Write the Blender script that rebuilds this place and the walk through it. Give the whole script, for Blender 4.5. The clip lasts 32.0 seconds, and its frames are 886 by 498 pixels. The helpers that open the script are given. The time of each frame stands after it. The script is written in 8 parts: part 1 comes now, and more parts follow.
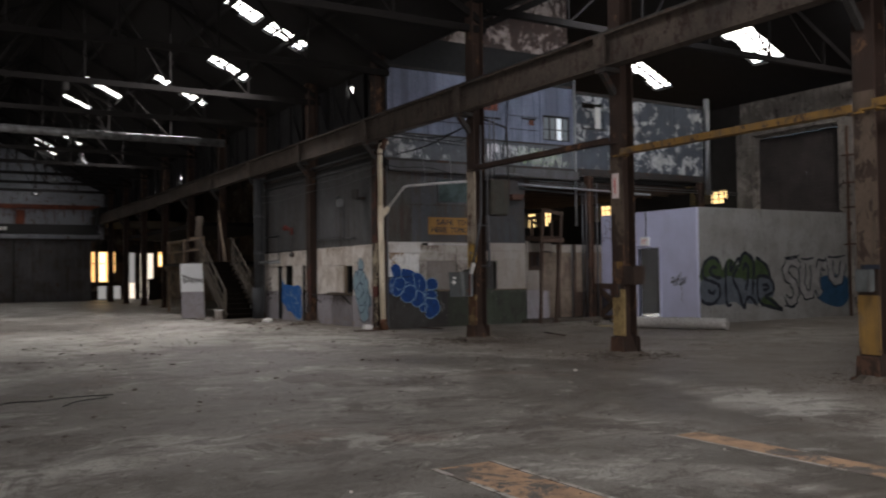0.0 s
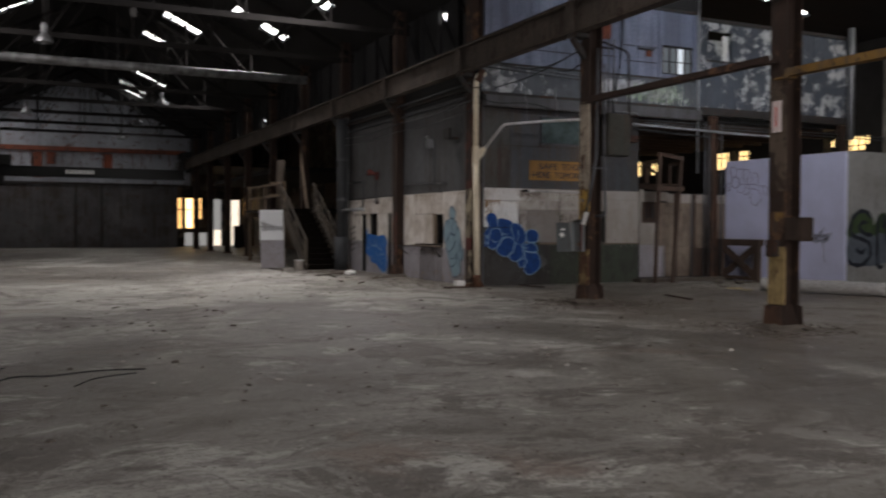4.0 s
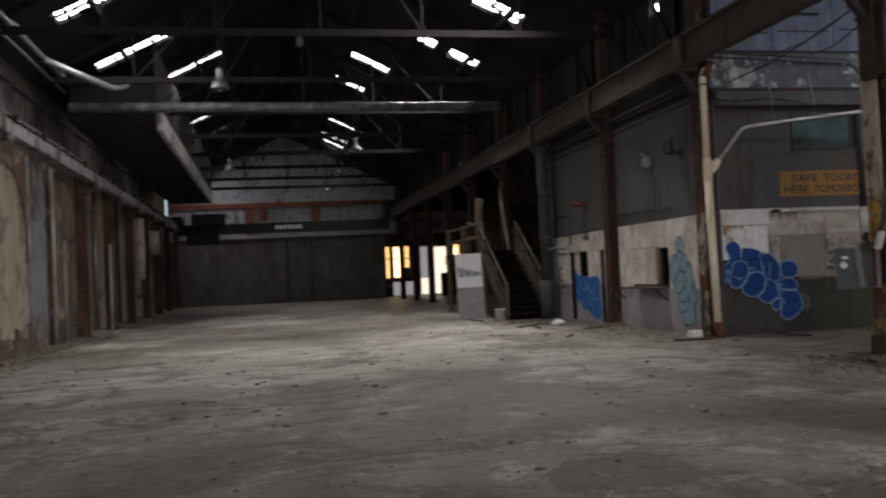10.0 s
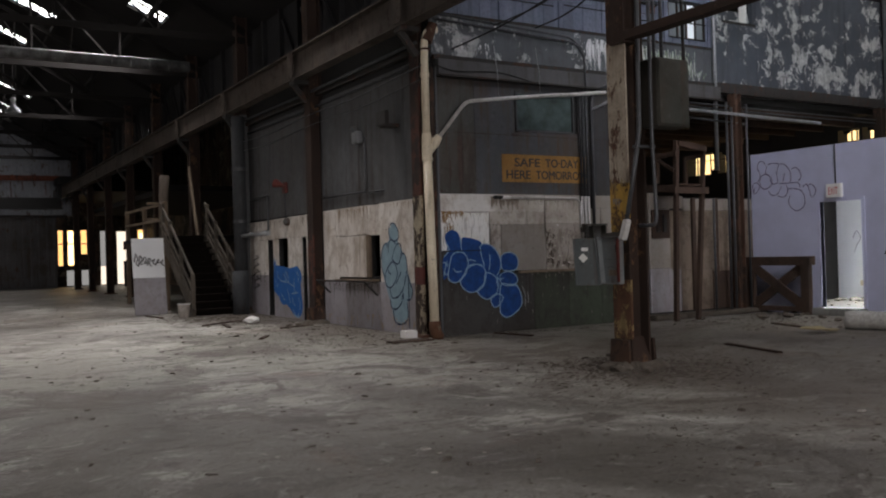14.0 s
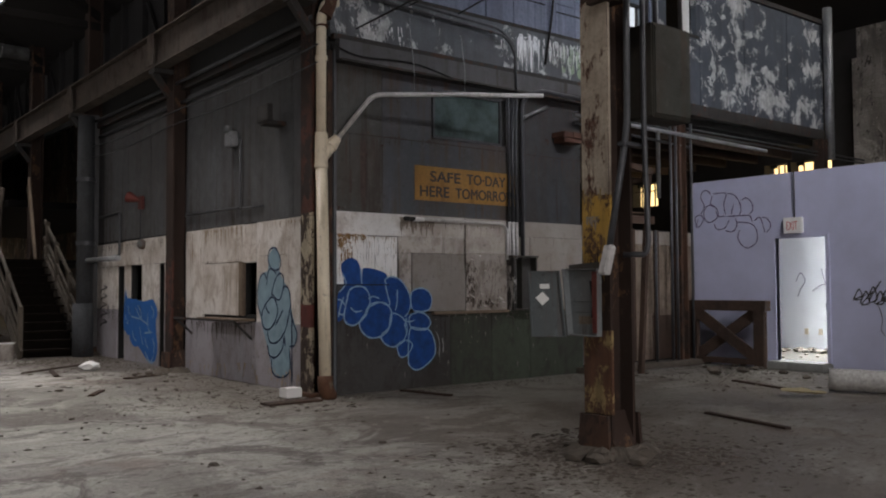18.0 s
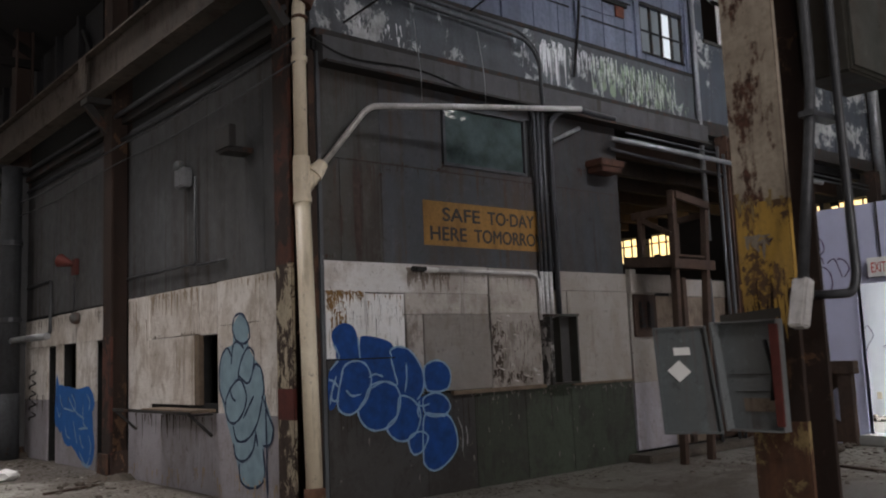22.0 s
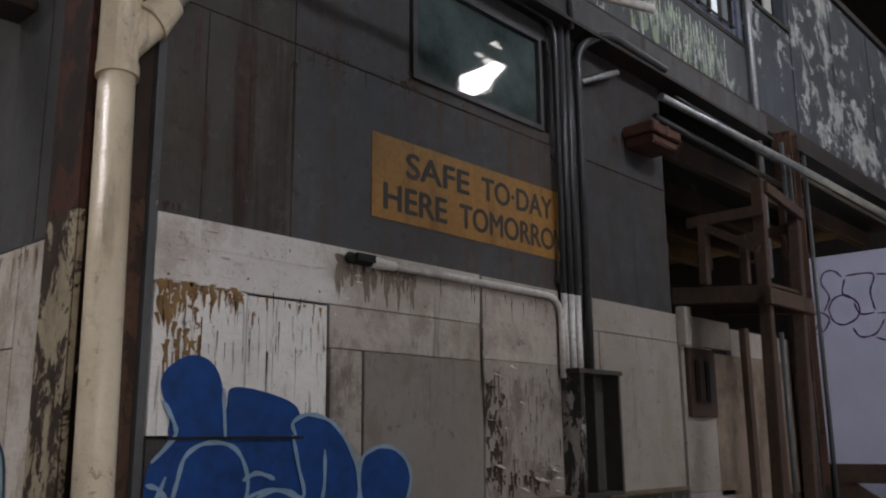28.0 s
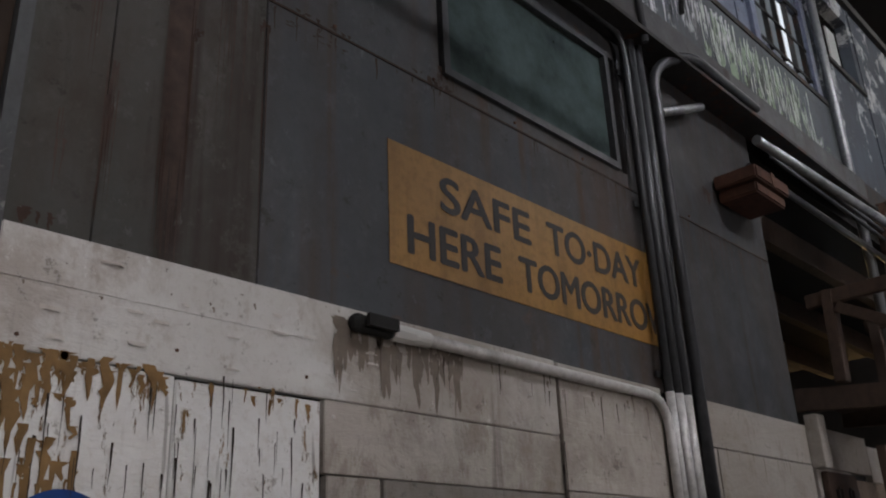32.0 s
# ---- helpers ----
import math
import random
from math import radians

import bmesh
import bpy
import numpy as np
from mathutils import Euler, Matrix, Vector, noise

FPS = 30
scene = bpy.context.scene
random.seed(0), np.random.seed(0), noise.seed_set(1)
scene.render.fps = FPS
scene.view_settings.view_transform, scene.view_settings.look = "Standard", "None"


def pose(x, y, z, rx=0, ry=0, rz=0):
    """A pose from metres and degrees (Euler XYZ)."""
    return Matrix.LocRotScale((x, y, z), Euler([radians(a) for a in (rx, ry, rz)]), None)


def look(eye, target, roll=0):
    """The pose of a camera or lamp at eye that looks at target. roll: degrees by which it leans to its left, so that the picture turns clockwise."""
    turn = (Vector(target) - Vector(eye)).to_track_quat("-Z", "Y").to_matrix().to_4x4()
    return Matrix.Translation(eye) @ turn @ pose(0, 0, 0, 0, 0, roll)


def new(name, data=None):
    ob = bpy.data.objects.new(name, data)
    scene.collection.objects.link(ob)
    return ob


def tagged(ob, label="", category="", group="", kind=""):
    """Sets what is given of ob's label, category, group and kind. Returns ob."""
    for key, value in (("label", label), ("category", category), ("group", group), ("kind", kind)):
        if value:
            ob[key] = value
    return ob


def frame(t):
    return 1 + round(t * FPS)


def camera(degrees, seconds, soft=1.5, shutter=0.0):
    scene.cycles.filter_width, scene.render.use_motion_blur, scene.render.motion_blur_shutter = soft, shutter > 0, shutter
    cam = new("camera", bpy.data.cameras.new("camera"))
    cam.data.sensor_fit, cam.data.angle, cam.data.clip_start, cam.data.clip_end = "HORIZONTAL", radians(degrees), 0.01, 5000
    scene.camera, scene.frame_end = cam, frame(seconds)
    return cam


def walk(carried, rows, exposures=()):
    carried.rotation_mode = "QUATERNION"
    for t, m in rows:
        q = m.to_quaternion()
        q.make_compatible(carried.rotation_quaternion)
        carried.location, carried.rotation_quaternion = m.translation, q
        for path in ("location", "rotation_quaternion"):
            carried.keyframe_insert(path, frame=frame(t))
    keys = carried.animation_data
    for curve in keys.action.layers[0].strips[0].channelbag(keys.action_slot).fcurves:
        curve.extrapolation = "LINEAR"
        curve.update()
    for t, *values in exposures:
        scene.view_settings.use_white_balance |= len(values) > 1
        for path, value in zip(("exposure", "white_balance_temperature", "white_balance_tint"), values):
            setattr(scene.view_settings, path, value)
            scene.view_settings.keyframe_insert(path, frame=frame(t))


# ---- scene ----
cam = camera(53.4, 32.0, soft=2.0, shutter=0.5)
METRES, EYE, TILT, LEAN, TURN = 23.1, 1.5, 0.0, 0.0, -31.0
ROWS = [
    (0.0, 0.0, 0.0, 0.0, 0.02, 1.68, 0.75),
    (0.5, -0.0057, 0.0147, 0.0001, -3.07, 1.54, 1.16),
    (1.0, -0.0059, 0.0315, -0.0014, -2.26, 2.02, 1.62),
    (1.5, -0.0054, 0.0467, 0.0005, -0.17, 3.24, 0.86),
    (2.0, -0.0105, 0.0605, -0.0001, -2.1, 2.98, 0.86),
    (2.5, -0.0114, 0.0755, -0.0014, -2.36, 2.23, 2.28),
    (3.0, -0.0088, 0.092, -0.0009, 0.39, 0.24, 2.15),
    (3.5, -0.0137, 0.1086, -0.0019, 1.23, -1.32, 0.43),
    (4.0, -0.0169, 0.1213, -0.0015, 5.63, -1.43, -0.2),
    (4.5, -0.0153, 0.1358, -0.0009, 11.51, -1.81, -1.61),
    (6.5, -0.0228, 0.1997, -0.0011, 24.97, 0.11, -0.86),
    (7.0, -0.0273, 0.2138, -0.0003, 24.06, 1.56, 0.52),
    (7.5, -0.0259, 0.2251, -0.0008, 26.27, 2.32, 0.42),
    (8.0, -0.0262, 0.2383, -0.0002, 27.06, 1.68, -1.81),
    (8.5, -0.033, 0.252, -0.0005, 24.8, 1.95, -0.49),
    (9.0, -0.0366, 0.2641, -0.0009, 24.69, 1.78, 0.41),
    (9.5, -0.035, 0.2779, 0.0004, 24.0, 2.23, 0.81),
    (10.0, -0.0394, 0.2922, -0.0014, 19.64, 1.58, 2.64),
    (10.5, -0.0456, 0.3061, -0.0007, 14.86, 2.54, 2.94),
    (11.0, -0.0457, 0.3253, -0.0012, 12.93, 2.76, 2.04),
    (11.5, -0.0485, 0.3404, -0.0014, 11.07, 1.89, 0.79),
    (12.0, -0.0543, 0.3529, -0.0008, 8.89, 1.86, 1.25),
    (12.5, -0.0541, 0.3692, -0.0017, 8.28, 2.72, 1.75),
    (13.0, -0.0557, 0.3853, -0.0018, 6.42, 1.96, 0.8),
    (13.5, -0.0608, 0.3995, -0.0021, 2.91, 0.57, 1.52),
    (14.0, -0.0607, 0.4159, -0.003, 0.38, 0.26, 1.63),
    (14.5, -0.0598, 0.4345, -0.0015, -0.05, 1.11, 1.0),
    (15.0, -0.0635, 0.4502, -0.0023, -2.62, 1.25, 1.25),
    (15.5, -0.0616, 0.4684, -0.0036, -3.75, 2.09, 1.32),
    (17.5, -0.0636, 0.5397, -0.0035, -4.29, 3.49, -0.57),
    (18.0, -0.0691, 0.5568, -0.0032, -7.24, 2.46, 0.31),
    (18.5, -0.068, 0.5744, -0.0042, -7.33, 3.72, 1.13),
    (19.0, -0.0688, 0.5906, -0.0022, -7.39, 5.09, 0.7),
    (19.5, -0.0739, 0.6077, -0.0019, -10.1, 5.85, 1.29),
    (20.0, -0.0732, 0.6219, -0.003, -10.33, 6.67, 1.67),
    (20.5, -0.072, 0.6388, -0.0017, -10.16, 6.2, 0.63),
    (21.0, -0.078, 0.654, -0.0024, -10.92, 5.21, 0.99),
    (21.5, -0.0785, 0.6706, -0.0034, -9.73, 5.92, 2.44),
    (22.0, -0.0772, 0.6874, -0.002, -9.19, 6.93, 2.34),
    (22.5, -0.0811, 0.7041, -0.0032, -11.76, 5.41, 1.77),
    (23.0, -0.0798, 0.7204, -0.0041, -12.84, 4.51, 1.08),
    (23.5, -0.0742, 0.7377, -0.0027, -12.74, 4.84, -0.32),
    (24.0, -0.0752, 0.7548, -0.004, -15.99, 4.42, -1.3),
    (24.5, -0.0732, 0.7719, -0.0041, -16.71, 4.56, -0.58),
    (25.0, -0.0688, 0.7908, -0.003, -14.97, 6.46, -1.0),
    (25.5, -0.0724, 0.8062, -0.004, -16.15, 8.52, -0.41),
    (27.5, -0.0683, 0.877, -0.0026, -17.18, 11.19, 0.59),
    (28.0, -0.0607, 0.8936, -0.0022, -16.6, 12.13, 0.53),
    (28.5, -0.059, 0.9089, -0.0015, -16.71, 13.09, -0.19),
    (29.0, -0.0594, 0.9241, -0.0003, -17.93, 14.09, -0.25),
    (29.5, -0.0555, 0.9377, -0.0008, -15.94, 15.83, 0.2),
    (30.0, -0.0509, 0.9502, 0.0011, -13.34, 17.89, 1.06),
    (30.5, -0.0547, 0.9598, 0.0014, -14.54, 19.62, 1.85),
    (31.0, -0.0542, 0.9664, 0.0018, -15.86, 20.99, 2.39),
    (31.5, -0.048, 0.9701, 0.0023, -15.8, 21.85, 1.97),
    (32.0, -0.0454, 0.9721, 0.0023, -15.36, 21.57, 2.25),
]
walk(cam, [(t, pose(0, 0, EYE, TILT, LEAN, TURN) @ pose(METRES * x, METRES * y, METRES * z, 90 + pitch, roll, yaw)) for t, x, y, z, yaw, pitch, roll in ROWS],
     exposures=((0, -0.06), (9, -0.13), (13, -0.1), (19, 0.06), (24, 0.06), (28, 0.06), (32, 0.08)))

# ---- world, sun, large lights ----
world = bpy.data.worlds.new("sky")
scene.world = world
world.use_nodes = True
wn = world.node_tree.nodes
sky = wn.new("ShaderNodeTexSky")
sky.sky_type, sky.sun_disc = "NISHITA", False
sky.sun_elevation, sky.sun_rotation = radians(42), radians(200)
wn["Background"].inputs[1].default_value = 0.12
world.node_tree.links.new(sky.outputs[0], wn["Background"].inputs[0])


def sky_lamp(name, x, y, z, rx, ry, sx, sy, watts, colour):
    """An area lamp standing in for the sky, in a roof light or doorway unless noted."""
    data = bpy.data.lights.new(name, "AREA")
    data.shape, data.size, data.size_y, data.energy, data.color = "RECTANGLE", sx, sy, watts, colour
    ob = new(name, data)
    ob.matrix_world = pose(x, y, z, rx, ry, 0)
    return ob


sun_data = bpy.data.lights.new("sun", "SUN")
sun_data.energy, sun_data.angle, sun_data.color = 1.0, radians(10), (1.0, 0.96, 0.9)
sun_lamp = new("sun", sun_data)
sun_lamp.matrix_world = look((0, 0, 40), (10, 25, 0))

DAY = (1.0, 0.94, 0.945)
# fill from an assumed, unseen great doorway behind the start of the walk
sky_lamp("rear_doorway_fill", 3.0, -9.6, 2.6, 90, 0, 9.0, 4.6, 1650, DAY)
# added fill under solid roof, with no roof light above it
sky_lamp("roof_lamp", 7.5, 12.5, 9.2, 0, 0, 2.4, 2.0, 210, DAY)
# rows of roof lights over the nave and over the side bay
for yy in (24.75, 34.95, 45.0, 58.5):
    right_lamp = sky_lamp("roof_lamp", 8.9, yy, 8.7, 0, 34, 2.2, 2.0, 460 if yy < 30 else 330 if yy < 40 else 110 if yy < 50 else 80, DAY)
    right_lamp.data.spread = radians(130)
    sky_lamp("roof_lamp", -0.9, yy + 4.4, 8.5, 0, -26, 2.2, 2.0, 190 if yy < 40 else 100, DAY)
# another added fill under solid roof, near the start of the walk
sky_lamp("roof_lamp", 6.5, 3.5, 9.6, 0, 0, 3.0, 2.0, 450, DAY)
# narrow lamp added to brighten only the small white room
sky_lamp("roof_lamp", 21.0, 19.9, 9.2, 0, 0, 1.2, 1.2, 380, (0.92, 0.97, 1.0)).data.spread = radians(28)
# lamp added at an unseen roof light, to brighten the upper storey
side_lamp = sky_lamp("roof_lamp", 14.2, 13.6, 9.0, 0, 0, 2.0, 2.0, 245, (0.92, 0.93, 1.0))
side_lamp.matrix_world = look((14.2, 13.6, 9.0), (17.4, 22.0, 6.6))
side_lamp.data.spread = radians(94)
gable_lamp = sky_lamp("roof_lamp", 7.2, 60.6, 9.2, 0, 0, 1.3, 1.0, 15, (0.93, 0.95, 1.0))
gable_lamp.matrix_world = look((7.2, 60.6, 9.2), (3.0, 66.0, 5.4))
# low sun through the row of high side windows
for yy in (24.9, 30.0, 35.0):
    low_sun = sky_lamp("window_daylight", 26.2, yy, 4.15, 0, 0, 1.6, 0.6, 26, (1.0, 0.62, 0.28))
    low_sun.matrix_world = look((26.2, yy, 4.15), (20.0, yy - 1.0, 4.3))
# fill added at the same unseen roof light, for floor and lilac wall
sky_lamp("roof_lamp", 14.7, 12.6, 9.0, 0, 0, 2.2, 1.8, 120, DAY).data.spread = radians(140)
bay_lamp = sky_lamp("roof_lamp", 23.2, 14.2, 9.0, 0, 0, 1.4, 1.2, 140, DAY)
bay_lamp.matrix_world = look((23.2, 14.2, 9.0), (25.2, 16.4, 2.0))


# ---- materials ----
class Mat:
    """Small builder of node materials in object space (metres)."""

    def __init__(self, name, rough=0.8, metal=0.0, spec=0.4):
        self.m = bpy.data.materials.new(name)
        self.m.use_nodes = True
        self.t = self.m.node_tree
        self.b = self.t.nodes["Principled BSDF"]
        self.b.inputs["Roughness"].default_value = rough
        self.b.inputs["Metallic"].default_value = metal
        self.b.inputs["Specular IOR Level"].default_value = spec
        self.coord = self.t.nodes.new("ShaderNodeNewGeometry").outputs["Position"]

    def link(self, a, b):
        self.t.links.new(a, b)

    def scaled(self, sx, sy, sz):
        n = self.t.nodes.new("ShaderNodeVectorMath")
        n.operation = "MULTIPLY"
        n.inputs[1].default_value = (sx, sy, sz)
        self.link(self.coord, n.inputs[0])
        return n.outputs[0]

    def noise(self, scale, detail=4, rough=0.6, stretch=(1, 1, 1), distort=0.0):
        n = self.t.nodes.new("ShaderNodeTexNoise")
        n.inputs["Scale"].default_value = scale
        n.inputs["Detail"].default_value = detail
        n.inputs["Roughness"].default_value = rough
        n.inputs["Distortion"].default_value = distort
        self.link(self.scaled(*stretch), n.inputs["Vector"])
        return n.outputs["Fac"]

    def ramp(self, fac, lo, hi):
        n = self.t.nodes.new("ShaderNodeMapRange")
        n.inputs["From Min"].default_value, n.inputs["From Max"].default_value = lo, hi
        self.link(fac, n.inputs["Value"])
        return n.outputs["Result"]

    def mul(self, a, b, op="MULTIPLY"):
        n = self.t.nodes.new("ShaderNodeMath")
        n.operation = op
        for k, v in enumerate((a, b)):
            if isinstance(v, (int, float)):
                n.inputs[k].default_value = v
            else:
                self.link(v, n.inputs[k])
        return n.outputs[0]

    def mix(self, fac, a, b):
        n = self.t.nodes.new("ShaderNodeMix")
        n.data_type = "RGBA"
        for sock, v in ((n.inputs[0], fac), (n.inputs[6], a), (n.inputs[7], b)):
            if isinstance(v, (int, float)):
                sock.default_value = v
            elif isinstance(v, tuple):
                sock.default_value = (*v, 1.0)
            else:
                self.link(v, sock)
        return n.outputs[2]

    def rnd(self):
        return self.t.nodes.new("ShaderNodeObjectInfo").outputs["Random"]

    def height(self):
        n = self.t.nodes.new("ShaderNodeSeparateXYZ")
        self.link(self.coord, n.inputs[0])
        return n.outputs[2]

    def bump(self, fac, strength=0.3, dist=0.01):
        n = self.t.nodes.new("ShaderNodeBump")
        n.inputs["Strength"].default_value, n.inputs["Distance"].default_value = strength, dist
        self.link(fac, n.inputs["Height"])
        self.link(n.outputs[0], self.b.inputs["Normal"])

    def done(self, colour, rough=None):
        if isinstance(colour, tuple):
            self.b.inputs["Base Color"].default_value = (*colour, 1.0)
        else:
            self.link(colour, self.b.inputs["Base Color"])
        if rough is not None:
            self.link(rough, self.b.inputs["Roughness"])
        return self.m


def flecked(w, c, dark, light, scale=12, k=1.0):
    """Crisp small marks: dark chips and pale scuffs."""
    c = w.mix(w.mul(w.ramp(w.noise(scale, 8, 0.8), 0.60, 0.625), 0.75 * k), c, dark)
    c = w.mix(w.mul(w.ramp(w.noise(scale * 1.7, 7, 0.8, (1, 1, 0.6)), 0.63, 0.65), 0.6 * k), c, light)
    return w.mix(w.mul(w.ramp(w.noise(scale * 0.3, 9, 0.82, (1, 1, 0.8), 0.5), 0.60, 0.64), 0.3 * k), c, dark)


def worn(name, base, dark, rust=None, rust_at=0.6, rough=0.75, metal=0.0, fine=18, big=1.1, streak=True, bump=0.25, vary=0.0, runs=None):
    """Paint or surface with grime at two scales, vertical streaks and patches of a second colour."""
    w = Mat(name, rough, metal)
    a = w.ramp(w.noise(big, 5), 0.35, 0.68)
    c = w.mix(a, base, dark)
    f = w.noise(fine, 5, 0.7)
    c = w.mix(w.mul(w.ramp(f, 0.45, 0.75), 0.55), c, tuple(v * 0.45 for v in dark))
    if streak:
        s = w.noise(5.0, 4, 0.6, (1.6, 1.6, 0.12))
        c = w.mix(w.mul(w.ramp(s, 0.52, 0.72), 0.6), c, tuple(v * 0.5 for v in dark))
    if rust:
        r = w.mul(w.noise(2.6, 7, 0.72), w.noise(9, 5, 0.7, (1, 1, 0.35)), "ADD")
        k = w.ramp(w.mul(r, 0.5), rust_at - 0.03, rust_at + 0.02)
        c = w.mix(k, c, w.mix(w.ramp(w.noise(30, 4), 0.35, 0.65), rust, tuple(v * 0.4 for v in rust)))
    if runs:
        r = w.mul(w.noise(3.2, 5, 0.62, (2.2, 2.2, 0.07)), w.noise(1.1, 3, 0.5), "ADD")
        c = w.mix(w.mul(w.ramp(w.mul(r, 0.5), 0.50, 0.60), 0.8), c, runs)
    if vary:
        c = w.mix(w.mul(w.rnd(), vary), c, tuple(v * 0.4 for v in dark))
    w.bump(f, bump, 0.006)
    return w.done(c)


def peeling(name, paint, under, amount=0.5, scale=2.2, rough=0.8, dirt=(0.06, 0.055, 0.05), tall=0.6, vary=0.0, grime=0.65):
    """Old paint flaked off in patches down to what is under it."""
    w = Mat(name, rough)
    n1 = w.mul(w.mul(w.noise(scale, 9, 0.76, (1, 1, tall), 0.4), 0.8), w.mul(w.noise(0.55, 4, 0.6, (1, 1, 0.8), 0.5), 0.42), "ADD")
    n1 = w.mul(n1, -0.11, "ADD")
    k = w.ramp(n1, amount - 0.012, amount + 0.012)
    edge = w.ramp(n1, amount - 0.05, amount)
    u = w.mix(w.ramp(w.noise(7, 5, 0.7), 0.35, 0.7), under, tuple(v * 0.5 for v in under))
    p = w.mix(w.ramp(w.noise(1.3, 5), 0.4, 0.75), paint, tuple(v * 0.62 for v in paint))
    c = w.mix(k, p, u)
    s = w.noise(4.0, 5, 0.65, (1.5, 1.5, 0.14))
    c = w.mix(w.mul(w.ramp(s, 0.5, 0.72), grime), c, dirt)
    c = w.mix(w.mul(w.ramp(w.noise(38, 4, 0.7), 0.5, 0.75), 0.35), c, dirt)
    c = w.mix(w.mul(w.ramp(w.noise(2.4, 7, 0.7, (1, 1, 0.7), 0.5), 0.54, 0.66), grime * 0.8), c, tuple(v * 1.5 for v in dirt))
    if vary:
        c = w.mix(w.mul(w.rnd(), vary), c, tuple(v * 0.35 for v in paint))
    w.bump(w.mul(edge, w.mul(w.noise(30, 4), 0.25), "ADD"), 0.5, 0.004)
    return w.done(c)


def plain(name, colour, rough=0.6, metal=0.0, var=0.35, scale=9, spec=0.4):
    w = Mat(name, rough, metal, spec)
    c = w.mix(w.ramp(w.noise(scale, 5, 0.65), 0.3, 0.75), colour, tuple(v * (1 - var) for v in colour))
    if rough > 0.1:
        w.bump(w.noise(scale * 6, 3), 0.12, 0.003)
    return w.done(c)


def glow(name, colour, strength):
    w = Mat(name)
    w.b.inputs["Emission Color"].default_value = (*colour, 1)
    w.b.inputs["Emission Strength"].default_value = strength
    return w.done((0.06, 0.06, 0.06))


def concrete_floor():
    """Worn slab: dark oily ground, films of pale dust with ragged edges, stains, scuffs and specks."""
    w = Mat("floor_concrete", 0.85)
    big = w.noise(0.14, 9, 0.68, (1, 0.8, 1), 1.2)
    mid = w.noise(0.6, 10, 0.76, (1, 1.1, 1), 0.8)
    c = w.mix(w.ramp(big, 0.42, 0.56), (0.122, 0.111, 0.094), (0.335, 0.322, 0.288))
    # a paler band across the floor, placed by y
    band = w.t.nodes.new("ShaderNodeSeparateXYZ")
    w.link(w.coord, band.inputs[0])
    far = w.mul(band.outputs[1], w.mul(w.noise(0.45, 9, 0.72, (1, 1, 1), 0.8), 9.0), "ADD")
    pale_band = w.mul(w.ramp(far, 23.3, 24.2), w.ramp(far, 32.0, 28.0))
    c = w.mix(w.mul(pale_band, 0.5), c, (0.43, 0.43, 0.375))
    film = w.mul(big, w.noise(0.9, 10, 0.8, (1, 1.2, 1), 0.6), "ADD")
    c = w.mix(w.mul(w.ramp(film, 1.03, 1.065), 0.7), c, (0.47, 0.465, 0.42))
    c = w.mix(w.mul(w.ramp(mid, 0.525, 0.555), 0.78), c, (0.092, 0.078, 0.064))
    c = w.mix(w.mul(w.ramp(w.noise(0.42, 6, 0.6, (1, 1, 1), 0.4), 0.60, 0.66), 0.45), c, (0.19, 0.12, 0.085))
    c = w.mix(w.mul(w.ramp(w.noise(1.3, 10, 0.8, (0.45, 1.5, 1), 0.5), 0.545, 0.575), 0.6), c, (0.075, 0.061, 0.05))
    c = w.mix(w.mul(w.ramp(w.noise(2.6, 10, 0.82, (1, 1.15, 1), 0.5), 0.55, 0.58), 0.6), c, (0.065, 0.054, 0.045))
    c = w.mix(w.mul(w.ramp(w.noise(3.3, 10, 0.82, (1, 1.2, 1), 0.5), 0.575, 0.60), 0.5), c, (0.46, 0.445, 0.40))
    g = w.noise(22, 7, 0.82)
    c = w.mix(w.mul(w.ramp(g, 0.53, 0.57), 0.6), c, (0.055, 0.047, 0.039))
    c = w.mix(w.mul(w.ramp(w.noise(40, 5, 0.8), 0.60, 0.63), 0.8), c, (0.52, 0.50, 0.46))
    # darker brown towards the right, darker again beyond y = 22.5
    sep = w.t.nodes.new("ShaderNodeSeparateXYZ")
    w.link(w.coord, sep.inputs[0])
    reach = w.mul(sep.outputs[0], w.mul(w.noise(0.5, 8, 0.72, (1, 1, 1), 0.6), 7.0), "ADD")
    right_dark = w.mul(w.ramp(reach, 12.2, 14.0), w.ramp(sep.outputs[1], 48.0, 38.0))
    c = w.mix(w.mul(right_dark, 0.52), c, (0.125, 0.10, 0.078))
    far_right_dark = w.mul(w.mul(w.ramp(reach, 12.4, 13.6), w.ramp(sep.outputs[1], 22.5, 27.0)), w.ramp(sep.outputs[1], 44.0, 36.0))
    c = w.mix(w.mul(far_right_dark, 0.62), c, (0.07, 0.056, 0.044))
    w.bump(w.mul(g, mid, "ADD"), 0.6, 0.018)
    return w.done(c, w.ramp(big, 0.1, 0.9))


